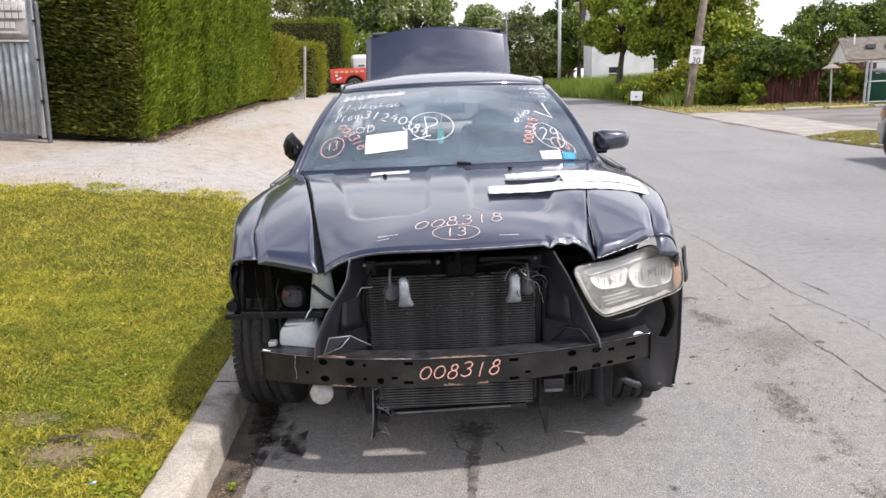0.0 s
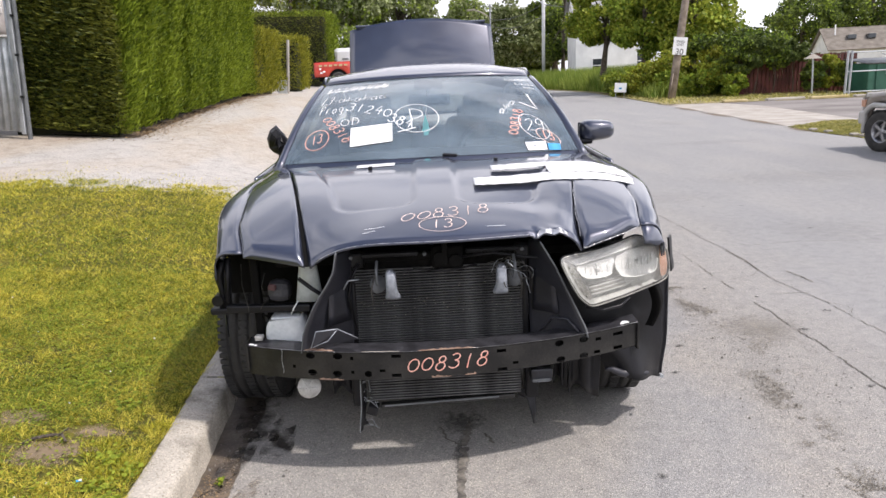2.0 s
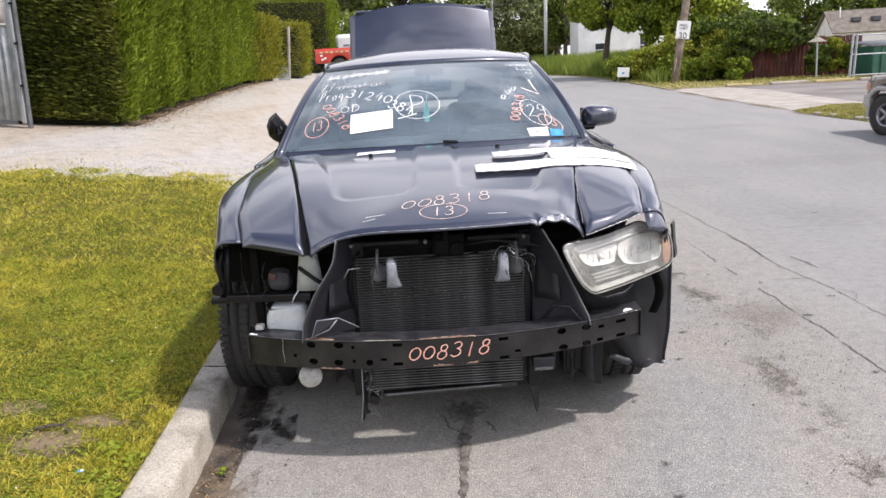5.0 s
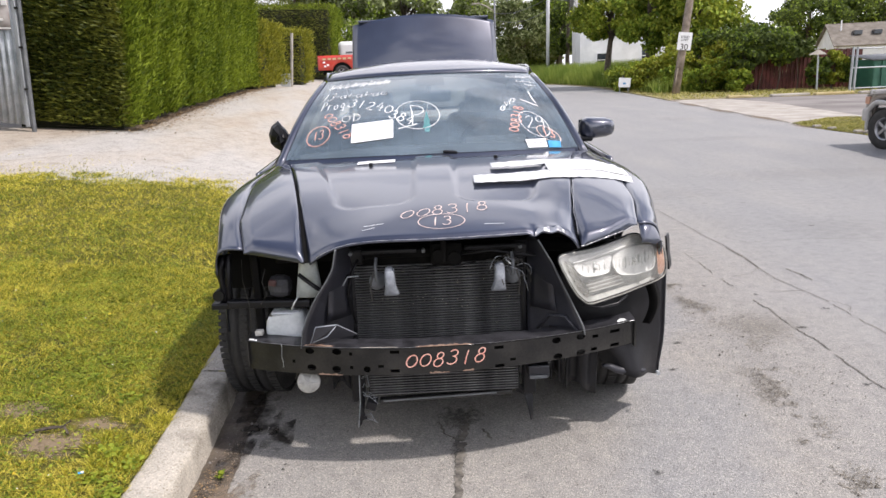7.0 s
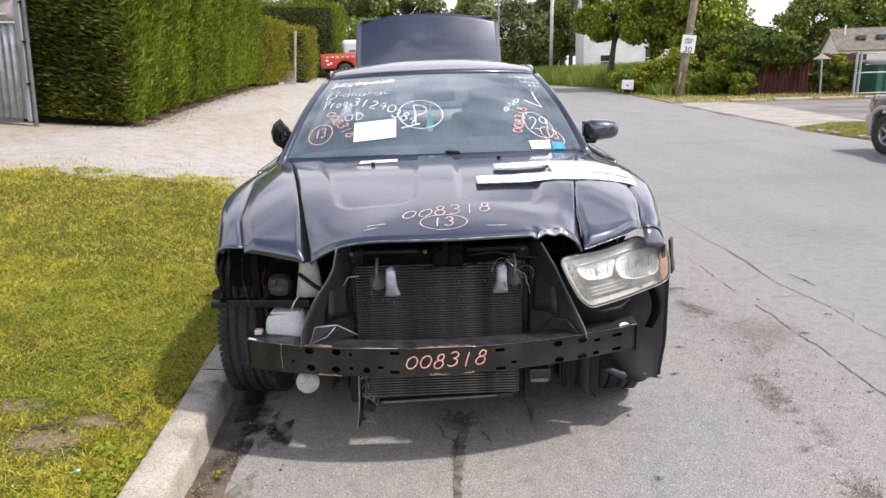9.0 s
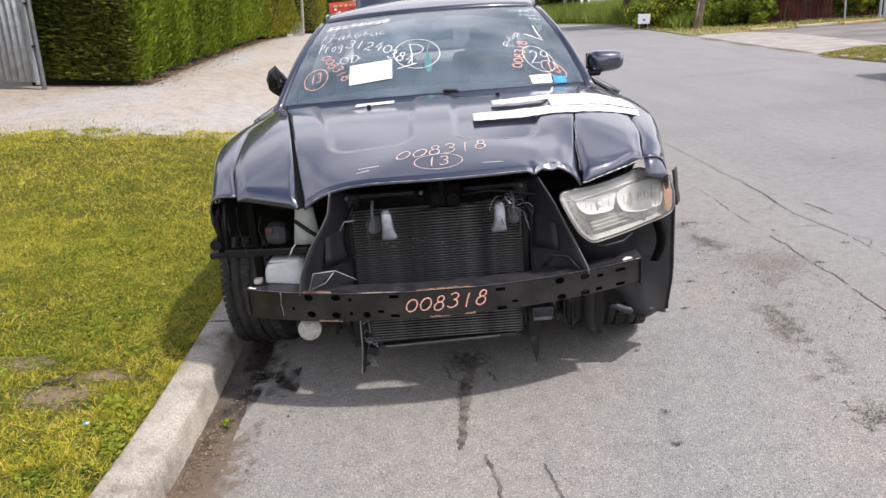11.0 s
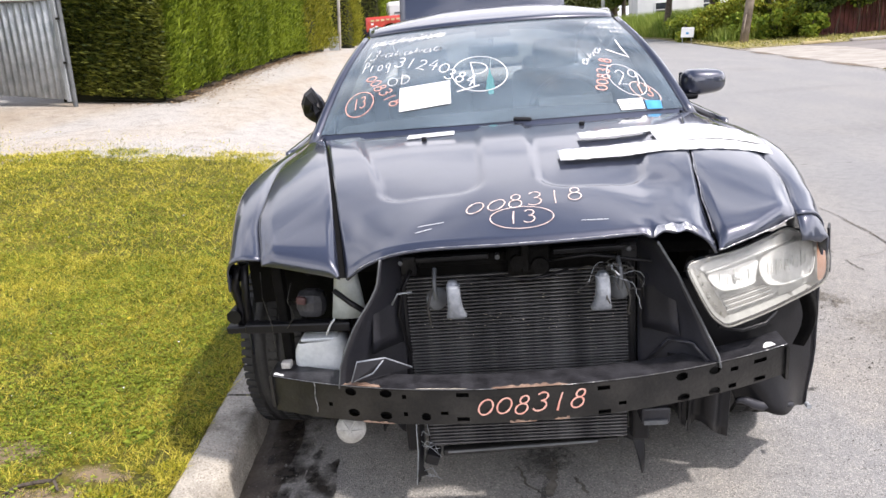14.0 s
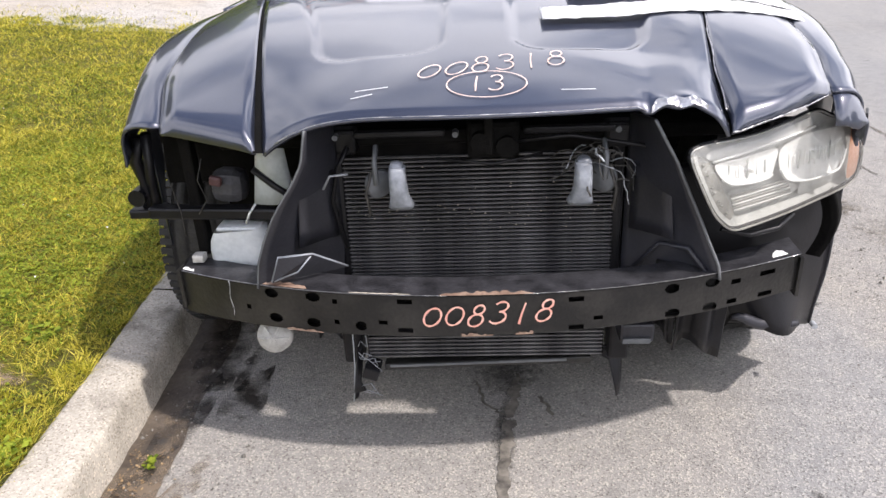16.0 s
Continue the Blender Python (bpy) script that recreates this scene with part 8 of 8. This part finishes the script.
tree("tree", "light leafy tree behind the white house", (20.0, 76), 10.5, 0, 2.0, 4.2, (LEAF_LIGHT, LEAF), 10000, 0.3, 20, 0.4, 50)
tree("pine_tree", "dark pine with level tufted branches", (12.7, 70), 12.5, 0, 2.6, 2.9, (LEAF_DARK, LEAF), 15000, 0.2, 9, 0.2, 24, 0.3, 0.95)
tree("maple_tree", "broad-leaved tree in front of the white house", (10.7, 44.0), 7.2, 0, 2.3, 2.1, (LEAF_LIGHT, LEAF), 16000, 0.15, 10, 0.2, 34, 0.25)
tree("maple_tree", "large broad-leaved tree above the hedge", (14.2, 38.0), 8.4, 0, 2.0, 2.7, (LEAF_LIGHT, LEAF), 24000, 0.15, 11, 0.3, 60)
tree("maple_tree", "broad-leaved tree above the hedge", (12.0, 39.5), 7.8, 0, 2.2, 2.2, (LEAF, LEAF_LIGHT), 17000, 0.15, 12, 0.25, 46)
tree("cypress", "dark spreading cypress above the red fence", (14.6, 31.6), 2.9, 0, 1.3, 1.9, (LEAF_DARK, LEAF), 9000, 0.13, 13, 0.12, 40, 0.3, 0.8)
tree("cypress", "dark spreading cypress above the red fence", (13.2, 32.2), 3.0, 0, 0.9, 1.3, (LEAF_DARK, LEAF), 6000, 0.13, 23, 0.12, 30, 0.2, 0.8)
for i, (x, y, h, b, w) in enumerate(((13.0, 28.9, 2.6, 1.0, 0.7), (13.7, 28.8, 2.5, 1.15, 0.7), (14.4, 28.7, 2.4, 1.1, 0.7), (15.1, 28.5, 2.2, 1.2, 0.6))):
    tree("cypress", "dark cypress hanging over the red fence", (x, y), h, 0, b, w, (LEAF_DARK, LEAF_DARK if i % 2 else LEAF), 4200, 0.1, 230 + i, 0.022, 26, 0.0, 0.9)
tree("tree", "large dark tree behind the house", (49, 96), 9.4, 0, 2.5, 4.4, (LEAF_DARK, LEAF), 14000, 0.26, 14, 0.4, 60)
tree("tree", "large dark tree behind the house", (58.5, 97), 11.5, 0, 2.5, 5.0, (LEAF_DARK, LEAF), 14000, 0.28, 15, 0.4, 60)
tree("tree", "leafy tree behind the car park", (69, 95), 10, 0, 2.0, 5.0, (LEAF, LEAF_DARK), 9000, 0.3, 16, 0.4, 44)
# the row of trees further down the street the other way, mirrored in the paint
for i, (x, y, h, w) in enumerate(((-16, -17, 7.0, 3.6), (-10, -21, 4.6, 3.0), (-13, -19, 4.6, 3.0), (8, -24, 4.2, 2.8), (12.5, -17, 7.4, 3.4), (16, -10, 7.2, 3.4), (-13.5, -8, 6.5, 3.2), (3.5, -38, 5.0, 4.0), (17.5, -3, 6.5, 3.0))):
    tagged(tree("tree", "leafy street tree behind the lawn and road", (x, y), h, 0, 1.0, w, (LEAF_DARK, LEAF), 3600, 0.42, 400 + i, 0.25, 40), group="trees down the street")
# shrubs along the far pavement
k = 0
for x, y, h, s, mats in ((10.2, 39.5, 1.2, 0.7, (TALL_GRASS, LEAF_LIGHT)), (9.6, 35.5, 1.5, 0.9, (LEAF_LIGHT, LEAF)), (10.3, 33.6, 1.7, 0.9, (LEAF_LIGHT, YELLOW_LEAF)), (11.2, 32.6, 2.2, 1.0, (LEAF_LIGHT, YELLOW_LEAF)), (12.2, 32.0, 2.3, 1.0, (LEAF_LIGHT, YELLOW_LEAF)), (13.1, 31.4, 2.2, 0.9, (YELLOW_LEAF, LEAF_LIGHT)),
                         (10.9, 31.3, 1.2, 0.7, (LEAF, LEAF_LIGHT)), (12.0, 30.4, 1.2, 0.7, (LEAF, LEAF_LIGHT)), (12.7, 29.6, 1.6, 0.7, (LEAF, YELLOW_LEAF)), (13.6, 30.4, 1.9, 0.8, (LEAF_DARK, YELLOW_LEAF)), (15.8, 28.2, 1.5, 0.45, (LEAF_DARK, LEAF)), (16.4, 28.1, 1.6, 0.45, (LEAF_LIGHT, YELLOW_LEAF)), (17.0, 27.9, 1.4, 0.45, (LEAF_DARK, LEAF)), (12.7, 28.6, 1.0, 0.5, (LEAF, LEAF_LIGHT)), (15.4, 30.6, 2.0, 0.8, (LEAF_DARK, LEAF)), (16.7, 30.2, 1.7, 0.8, (LEAF_DARK, LEAF)), (17.6, 29.6, 1.55, 0.7, (LEAF_LIGHT, YELLOW_LEAF))):
    k += 1
    tagged(tree("shrub", "leafy green shrub along the pavement", (x, y), h, 0, 0.15, s, mats, 3600, 0.1, 100 + k, 0.05, 26), group="shrubs across the street")


def tall_grass(cx0, cx1, y0, y1, n, h, seed):
    rng = np.random.default_rng(seed)
    y = rng.uniform(y0, y1, n)
    x = np.array([street_right(float(b)) for b in y]) + 0.4 + rng.uniform(cx0, cx1, n)
    edge = np.minimum(1.0, 0.45 + (x - np.array([street_right(float(b)) for b in y])) * 0.4)
    ang = rng.uniform(0, 6.28, n)
    hh = h * rng.uniform(0.55, 1.15, n) * edge
    ac = np.stack([np.cos(ang), np.sin(ang), np.zeros(n)], 1) * 0.03
    al = np.stack([rng.normal(0, 0.22, n), rng.normal(0, 0.22, n), np.ones(n)], 1) * hh[:, None]
    return np.stack([x, y, np.full(n, 0.04)], 1), ac, al


reeds = thing("tall_grass", "band of tall green grass beside the street", "grass", kind="stuff")
quads("reeds", *tall_grass(0.0, 5.0, 37.0, 74.0, 34000, 1.45, 1), TALL_GRASS, reeds, tri=True)
quads("weeds", *tall_grass(0.4, 7.0, 30.5, 38.0, 9000, 0.7, 2), TALL_GRASS, reeds, tri=True)

# ---- poles, sign, cables ----
def sign_pole():
    t = thing("utility_pole", "leaning weathered wooden utility pole", "pole")
    a, b = Vector((10.22, 29.2, -0.2)), Vector((11.5, 29.5, 9.5))
    tube("shaft", [a.lerp(b, s) for s in span(0, 1, 6)], [0.17, 0.165, 0.155, 0.15, 0.14, 0.13], POLE_WOOD, t, n=14)
    tube("ground_strap", [(10.1, 29.02, 0.1), (10.25, 29.03, 1.1)], 0.03, POLE_WOOD, t)
    s = thing("speed_sign", "white speed limit sign with black figures on the wooden pole", "sign")
    m = pose(10.48, 28.97, 2.2, 0, 6, -8) @ Matrix.Scale(0.86, 4)
    part("plate", box((-0.33, -0.012, -0.42), (0.33, 0.0, 0.42), m, 0.004), SIGN_WHITE, s)
    for body, size, z in (("30", 0.4, -0.26), ("SPEED", 0.15, 0.22), ("LIMIT", 0.15, 0.08)):
        me = text_mesh(body, size)
        me.materials.append(SIGN_BLACK)
        ob = put("figures" if body == "30" else "lettering", me, s)
        ob.matrix_basis = m @ pose(0, -0.016, z - 0.02, 90, 0, 0)
    return t


sign_pole()
p2 = thing("utility_pole", "slim pale utility pole down the street", "pole")
tube("shaft", [(10.2, 66, 0), (10.35, 66, 12.5)], 0.15, SIDING, p2, n=12)
p3 = thing("street_lamp", "grey street lamp with a curved arm", "street lamp")
tube("shaft", [(6.55, 80, 0), (6.55, 80, 8.8)], 0.1, GALV_DARK, p3, n=8)
tube("arm", [(6.55, 80, 7.4), (5.6, 80, 8.0), (4.9, 80, 8.25)], 0.06, SIDEWALK, p3, n=8)
part("lamp_head", box((4.1, 79.85, 8.2), (4.95, 80.15, 8.36), None, 0.05), SIDEWALK, p3)
for i, (a, b, sag) in enumerate((((6.55, 80, 6.6), (10.3, 66, 6.4), 0.7), ((10.3, 66, 9.3), (11.6, 29.5, 8.4), 0.6), ((10.3, 66, 8.5), (11.5, 29.5, 7.6), 0.6), ((10.3, 66, 7.3), (17, 52, 6.0), 0.4), ((6.55, 80, 7.2), (10.3, 66, 7.4), 0.5))):
    A, B = Vector(a), Vector(b)
    c = tube("cable", [A.lerp(B, s) - Vector((0, 0, sag * 4 * s * (1 - s))) for s in span(0, 1, 14)], 0.025, GALV_DARK, n=5)
    tagged(c, "overhead cable slung between poles", "cable", "overhead cables")
box_sign = thing("yard_sign", "small white board sign on the verge", "sign")
part("board", box((-0.28, -0.02, 0.22), (0.28, 0.02, 0.66), pose(8.97, 33.0, 0.06, 0, 4, -6), 0.01), SIGN_WHITE, box_sign)
part("print_bar", box((-0.07, -0.026, 0.36), (0.05, -0.021, 0.44), pose(8.97, 33.0, 0.06, 0, 4, -6)), BLUE, box_sign)
for x in (-0.2, 0.2):
    part("leg", cyl((8.97 + x, 33.0, 0.0), (8.97 + x, 33.0, 0.3), 0.012, None, 6), GALV, box_sign)


# ---- houses ----
def house(name, label, m, wx, wy, wall_h, roof_h, wall_mat, roof_mat, windows, gable="y"):
    """Walls, gabled roof with an overhang, and windows with frames on the south (-y) face."""
    h = thing(name, label, "house", m)
    bm = bmesh.new()
    add_box(bm, (-wx / 2, 0, -0.2), (wx / 2, wy, wall_h))
    part("wall", bm, wall_mat, h)
    if gable == "y":
        ridge = [(0, -0.3, wall_h + roof_h), (0, wy + 0.3, wall_h + roof_h)]
        eave = wx / 2 + 0.35
        dz = roof_h * 0.35 / (wx / 2)
        for s in (-1, 1):
            v = [(s * eave, -0.3, wall_h - dz), (s * eave, wy + 0.3, wall_h - dz), ridge[1], ridge[0]]
            put("roof", mesh_of("roof", v, [(0, 1, 2, 3)], roof_mat, False), h).modifiers.new("solid", "SOLIDIFY").thickness = 0.12
        for y in (0.0, wy):
            put("gable", mesh_of("gable", [(-wx / 2, y, wall_h), (wx / 2, y, wall_h), (0, y, wall_h + roof_h - 0.05)], [(0, 1, 2)], wall_mat, False), h)
    else:
        for s in (-1, 1):
            y0 = -0.35 if s < 0 else wy + 0.35
            dz = roof_h * 0.35 / (wy / 2)
            v = [(-wx / 2 - 0.3, y0, wall_h - dz), (wx / 2 + 0.3, y0, wall_h - dz), (wx / 2 + 0.3, wy / 2, wall_h + roof_h), (-wx / 2 - 0.3, wy / 2, wall_h + roof_h)]
            put("roof", mesh_of("roof", v, [(0, 1, 2, 3)], roof_mat, False), h).modifiers.new("solid", "SOLIDIFY").thickness = 0.12
        for s in (-1, 1):
            put("gable", mesh_of("gable", [(s * wx / 2, 0, wall_h), (s * wx / 2, wy, wall_h), (s * wx / 2, wy / 2, wall_h + roof_h - 0.05)], [(0, 1, 2)], wall_mat, False), h)
    for x, z, w, hh in windows:
        win = part("window", box((x - w / 2, -0.03, z - hh / 2), (x + w / 2, 0.02, z + hh / 2)), WINDOW_DARK, h)
        for a, b in (((x - w / 2 - 0.08, z - hh / 2 - 0.08), (x + w / 2 + 0.08, z - hh / 2)), ((x - w / 2 - 0.08, z + hh / 2), (x + w / 2 + 0.08, z + hh / 2 + 0.08)), ((x - w / 2 - 0.08, z - hh / 2), (x - w / 2, z + hh / 2)), ((x + w / 2, z - hh / 2), (x + w / 2 + 0.08, z + hh / 2)), ((x - w / 2, z - 0.03), (x + w / 2, z + 0.03))):
            part("frame", box((a[0], -0.06, a[1]), (b[0], -0.031, b[1])), SIDING, win)
    nb = int(wall_h / 0.24)
    for i in range(nb):
        part("siding_board", box((-wx / 2 - 0.01, -0.018, i * 0.24), (wx / 2 + 0.01, -0.004, i * 0.24 + 0.225)), wall_mat, h)
    return h


house("white_house", "two-storey white house with dark windows behind the trees", pose(16.5, 58, 0, 0, 0, -6), 9.5, 9, 5.8, 2.4, SIDING, ROOF_GREY, ((-3.6, 4.2, 0.9, 1.4), (-2.2, 4.2, 0.9, 1.4), (0.6, 1.9, 0.9, 1.1), (-3.0, 1.7, 0.8, 1.0), (2.6, 4.2, 0.9, 1.4)), "x")
brown = house("brown_roof_house", "house with a brown shingle roof and white gable end", pose(49.2, 75, -0.25, 0, 0, -14), 14, 7.5, 2.6, 2.1, SIDING, ROOF_BROWN, ((1.0, 1.6, 1.0, 1.2), (3.5, 1.6, 1.0, 1.2)), "x")
for x in (-1.6, 0.3):
    part("skylight", box((x - 3.4, 1.3, 3.5), (x - 2.6, 2.2, 3.95), None, 0.04), WINDOW_DARK, brown)
part("vent_pipe", cyl((-6.0, 2.6, 4.0), (-6.0, 2.6, 5.1), 0.08, None, 8), SIDING, brown)
house("grey_house", "pale building behind the hedge", pose(-22, 62, 1.2, 0, 0, 6), 9, 8, 9.0, 2.2, SIDING, ROOF_GREY, ((0, 6.5, 1.0, 1.4),), "y")
part("white_gable", box((-16.3, 60.0, 0.8), (-14.7, 61.0, 12.6)), SIDING, None)
tagged(bpy.data.objects["white_gable"], "pale building wall seen above the hedge", "building")
bpy.data.objects["white_gable"].name = "pale_wall"

# ---- red fence, street-name post, dumpster pen ----
rf = thing("red_fence", "dark red board fence half grown over by shrubs", "fence")
for i in range(30):
    x = 13.0 + i * 0.16
    part("board", box((x, 29.4 - i * 0.03, 0.05), (x + 0.15, 29.44 - i * 0.03, 1.62 + 0.02 * math.sin(i * 1.7))), RED_FENCE, rf)
sp = thing("small_sign_post", "thin grey post with a small pale roof-like sign", "post")
part("shaft", cyl((15.3, 27.2, 0), (15.25, 27.2, 1.55), 0.035, None, 8), GALV, sp)
bmz = bmesh.new()
vz = [bmz.verts.new(p) for p in ((14.92, 27.1, 1.42), (15.58, 27.1, 1.42), (15.25, 27.15, 1.62), (14.92, 27.3, 1.42), (15.58, 27.3, 1.42), (15.25, 27.25, 1.62))]
for f in ((0, 1, 2), (3, 5, 4), (0, 2, 5, 3), (1, 4, 5, 2), (0, 3, 4, 1)):
    bmz.faces.new([vz[i] for i in f])
part("cap", bmz, SIDEWALK, sp)
dump = thing("dumpster", "dark green steel dumpster behind a wire gate", "dumpster", pose(-0.15, -0.75, -0.06))
part("body", box((17.0, 26.8, 0.12), (20.0, 28.4, 1.2), None, 0.04), GREEN_STEEL, dump)
put("lid", mesh_of("lid", [(16.95, 26.75, 1.22), (20.05, 26.75, 1.22), (20.05, 28.5, 1.4), (16.95, 28.5, 1.4)], [(0, 1, 2, 3)], GALV_DARK), dump).modifiers.new("solid", "SOLIDIFY").thickness = 0.05
part("label_plate", box((17.7, 26.77, 0.78), (18.25, 26.8, 1.08)), SIGN_WHITE, dump)
for x in (17.35, 18.6, 19.2, 19.8):
    part("rib", box((x - 0.04, 26.76, 0.15), (x + 0.04, 26.8, 1.15)), GREEN_STEEL, dump)
pen = thing("pen_gate", "grey tubular gate in front of the dumpster", "gate", pose(-0.75, -0.85, 0.03))
for x in (16.35, 16.5, 19.7, 23.0):
    part("post", cyl((x, 26.2, 0), (x + 0.03, 26.2, 1.62), 0.045, None, 8), GALV, pen)
for z in (0.1, 0.85, 1.55):
    part("rail", cyl((16.4, 26.2, z), (23.0, 26.2, z), 0.025, None, 8), GALV, pen)
part("brace", cyl((17.6, 26.2, 1.5), (18.6, 26.2, 1.05), 0.02, None, 8), GALV, pen)


# ---- other vehicles ----
def pickup():
    g = land(-5.2, 38.5)
    t = thing("pickup_truck", "red pickup truck with pale lettering parked in the yard", "truck", pose(-6.4, 38.6, g + 0.08, 0, 0, 3))

    def side(a, b, s):
        x = lerp(0, 3.2, a)
        z_low = 0.55
        d = abs(x - 1.25)
        if d < 0.52:
            z_low = 0.42 + math.sqrt(0.52 ** 2 - d * d)
        z = lerp(z_low, 1.32, b)
        return (x, s * (0.95 - 0.04 * (2 * b - 1) ** 2), z)
    for s in (-1, 1):
        sheet("bed_side", lambda a, b: side(a, b, s), span(0, 1, 40), span(0, 1, 6), TRUCK_RED, t, "", 0.03)
    part("tailgate", box((-0.03, -0.92, 0.6), (0.03, 0.92, 1.3), None, 0.02), TRUCK_RED, t)
    part("cab", box((1.9, -0.93, 0.5), (4.6, 0.93, 1.35), None, 0.1), TRUCK_RED, t)
    part("cab_top", box((2.1, -0.8, 1.3), (3.6, 0.8, 1.95), None, 0.15), TRUCK_RED, t)
    part("bumper", box((-0.25, -0.92, 0.5), (-0.02, 0.92, 0.72), None, 0.03), PLASTIC, t)
    part("bed_floor", box((0, -0.85, 0.5), (3.2, 0.85, 0.62)), DARK, t)
    part("wheel_well", box((0.65, -0.88, 0.42), (1.85, 0.88, 1.0)), DARK, t)
    part("chassis", box((0.2, -0.6, 0.3), (4.6, 0.6, 0.5)), DARK, t)
    for i in range(6):
        part("print_bar", box((0.25 + i * 0.27, -0.975, 1.08 + 0.02 * (i % 2)), (0.42 + i * 0.27, -0.955, 1.18)), YELLOW_PAINT, t)
    for x, z in ((0.25, 0.92), (0.45, 0.78), (0.3, 0.72)):
        part("decal", box((x, -0.972, z), (x + 0.12, -0.95, z + 0.09)), SIGN_WHITE, t)
    for x in (1.25, 4.0):
        for s in (-1, 1):
            wheel_at(t, pose(x, s * 0.82, 0.4, 0, 0, 0), 0.4, 0.12, 0.22, False)
    return t


pickup()
g = land(-3.6, 43)
van = thing("van", "white van parked beyond the pickup", "van", pose(-5.4, 43.5, g + 0.2, 0, 0, 0))
part("body", box((-0.5, -1.0, 0.5), (4.2, 1.0, 2.8), None, 0.22), VAN_WHITE, van)
part("window_band", box((1.3, -1.02, 1.92), (3.9, -0.99, 2.42), None, 0.01), WINDOW_DARK, van)
for i in range(5):
    part("print_bar", box((0.0 + i * 0.5, -1.03, 2.1 - 0.1 * (i % 2)), (0.38 + i * 0.5, -1.005, 2.2 - 0.1 * (i % 2))), GALV_DARK, van)
for x in (0.5, 3.2):
    for s in (-1, 1):
        wheel_at(van, pose(x, s * 0.9, 0.35, 0, 0, 0), 0.35, 0.11, 0.2, False)


def suv():
    """The parked off-roader: its nose points down the street towards the left of the drive."""
    t = thing("parked_suv", "taupe off-road vehicle with grey arches parked across the street", "car", pose(7.5, 9.13, 0, 0, 0, 180) @ Matrix.Scale(0.8, 4))
    # local y to the rear, x across; nose at y = 0
    for s in (-1, 1):
        def side(a, b):
            y = lerp(0.0, 4.5, a)
            zl = 0.45
            for c in (0.75, 3.45):
                d = abs(y - c)
                if d < 0.5:
                    zl = 0.4 + math.sqrt(0.5 ** 2 - d * d)
            return (s * (0.9 - 0.06 * (2 * b - 1) ** 2 - 0.08 * (1 - smooth01(y / 0.4))), y, lerp(zl, 1.1 + 0.06 * smooth01(y / 1.2), b))
        sheet("body_side", side, span(0, 1, 60), span(0, 1, 8), SUV_TAUPE, t, "", 0.02)
        for c in (0.75, 3.45):
            def arch(a, b):
                w = lerp(0.465, 0.515, b)
                r = lerp(-0.28, math.pi + 0.28, a)
                return (s * (0.94 - 0.045 * (2 * b - 1) ** 2), c + max(-w, min(w, 1.25 * w * math.cos(r))), 0.4 + w * max(-0.12, min(0.97, 1.04 * math.sin(r))))
            sheet("arch_trim", arch, span(0, 1, 36), span(0, 1, 5), SUV_GREY, t, "pale grey wheel-arch trim", 0.03)
            wheel_at(t, pose(s * 0.79, c, 0.385, 0, 0, 90 + (14 if c < 1 else 0)), 0.385, 0.12, 0.215, True, 5)
        part("side_strip", box((s * 0.905 - 0.015, 1.35, 0.7), (s * 0.905 + 0.015, 2.9, 0.78), None, 0.005), SUV_GREY, t)
        part("headlamp", box((s * 0.66 - 0.14, -0.03, 0.82), (s * 0.66 + 0.14, 0.06, 0.97), None, 0.02), REFLECTOR, t, "clear headlamp")
        part("side_marker", box((s * 0.83 - 0.02, 0.0, 0.82), (s * 0.83 + 0.02, 0.14, 0.96), None, 0.01), AMBER, t)
    sheet("hood", lambda u, b: (u * 0.84, lerp(0.02, 1.35, b), 1.05 + 0.16 * b - 0.05 * u * u), span(-1, 1, 10), span(0, 1, 8), SUV_TAUPE, t, "", 0.03)
    part("bumper", box((-0.88, -0.05, 0.48), (0.88, 0.2, 0.74), None, 0.05), SUV_GREY, t, "grey front bumper")
    part("grille", box((-0.5, -0.01, 0.78), (0.5, 0.05, 1.0), None, 0.02), PLASTIC, t)
    part("floor_pan", box((-0.7, 0.2, 0.35), (0.7, 4.3, 0.5)), DARK, t)
    bm = bmesh.new()
    lo = [bm.verts.new(p) for p in ((-0.85, 1.3, 1.06), (0.85, 1.3, 1.06), (0.85, 4.5, 1.06), (-0.85, 4.5, 1.06))]
    hi = [bm.verts.new(p) for p in ((-0.68, 1.95, 1.72), (0.68, 1.95, 1.72), (0.68, 4.35, 1.72), (-0.68, 4.35, 1.72))]
    bm.faces.new(hi)
    for i in range(4):
        bm.faces.new((lo[i], lo[(i + 1) % 4], hi[(i + 1) % 4], hi[i]))
    part("cabin", bm, SUV_TAUPE, t)
    for s in (-1, 1):
        put("window", mesh_of("window", [(s * 0.84, 1.75, 1.14), (s * 0.84, 4.2, 1.14), (s * 0.705, 4.15, 1.63), (s * 0.705, 2.1, 1.63)], [(0, 1, 2, 3)], WINDOW_DARK), t)
    put("windshield", mesh_of("windshield", [(-0.76, 1.34, 1.13), (0.76, 1.34, 1.13), (0.64, 1.88, 1.67), (-0.64, 1.88, 1.67)], [(0, 1, 2, 3)], WINDOW_DARK), t)
    return t


suv()
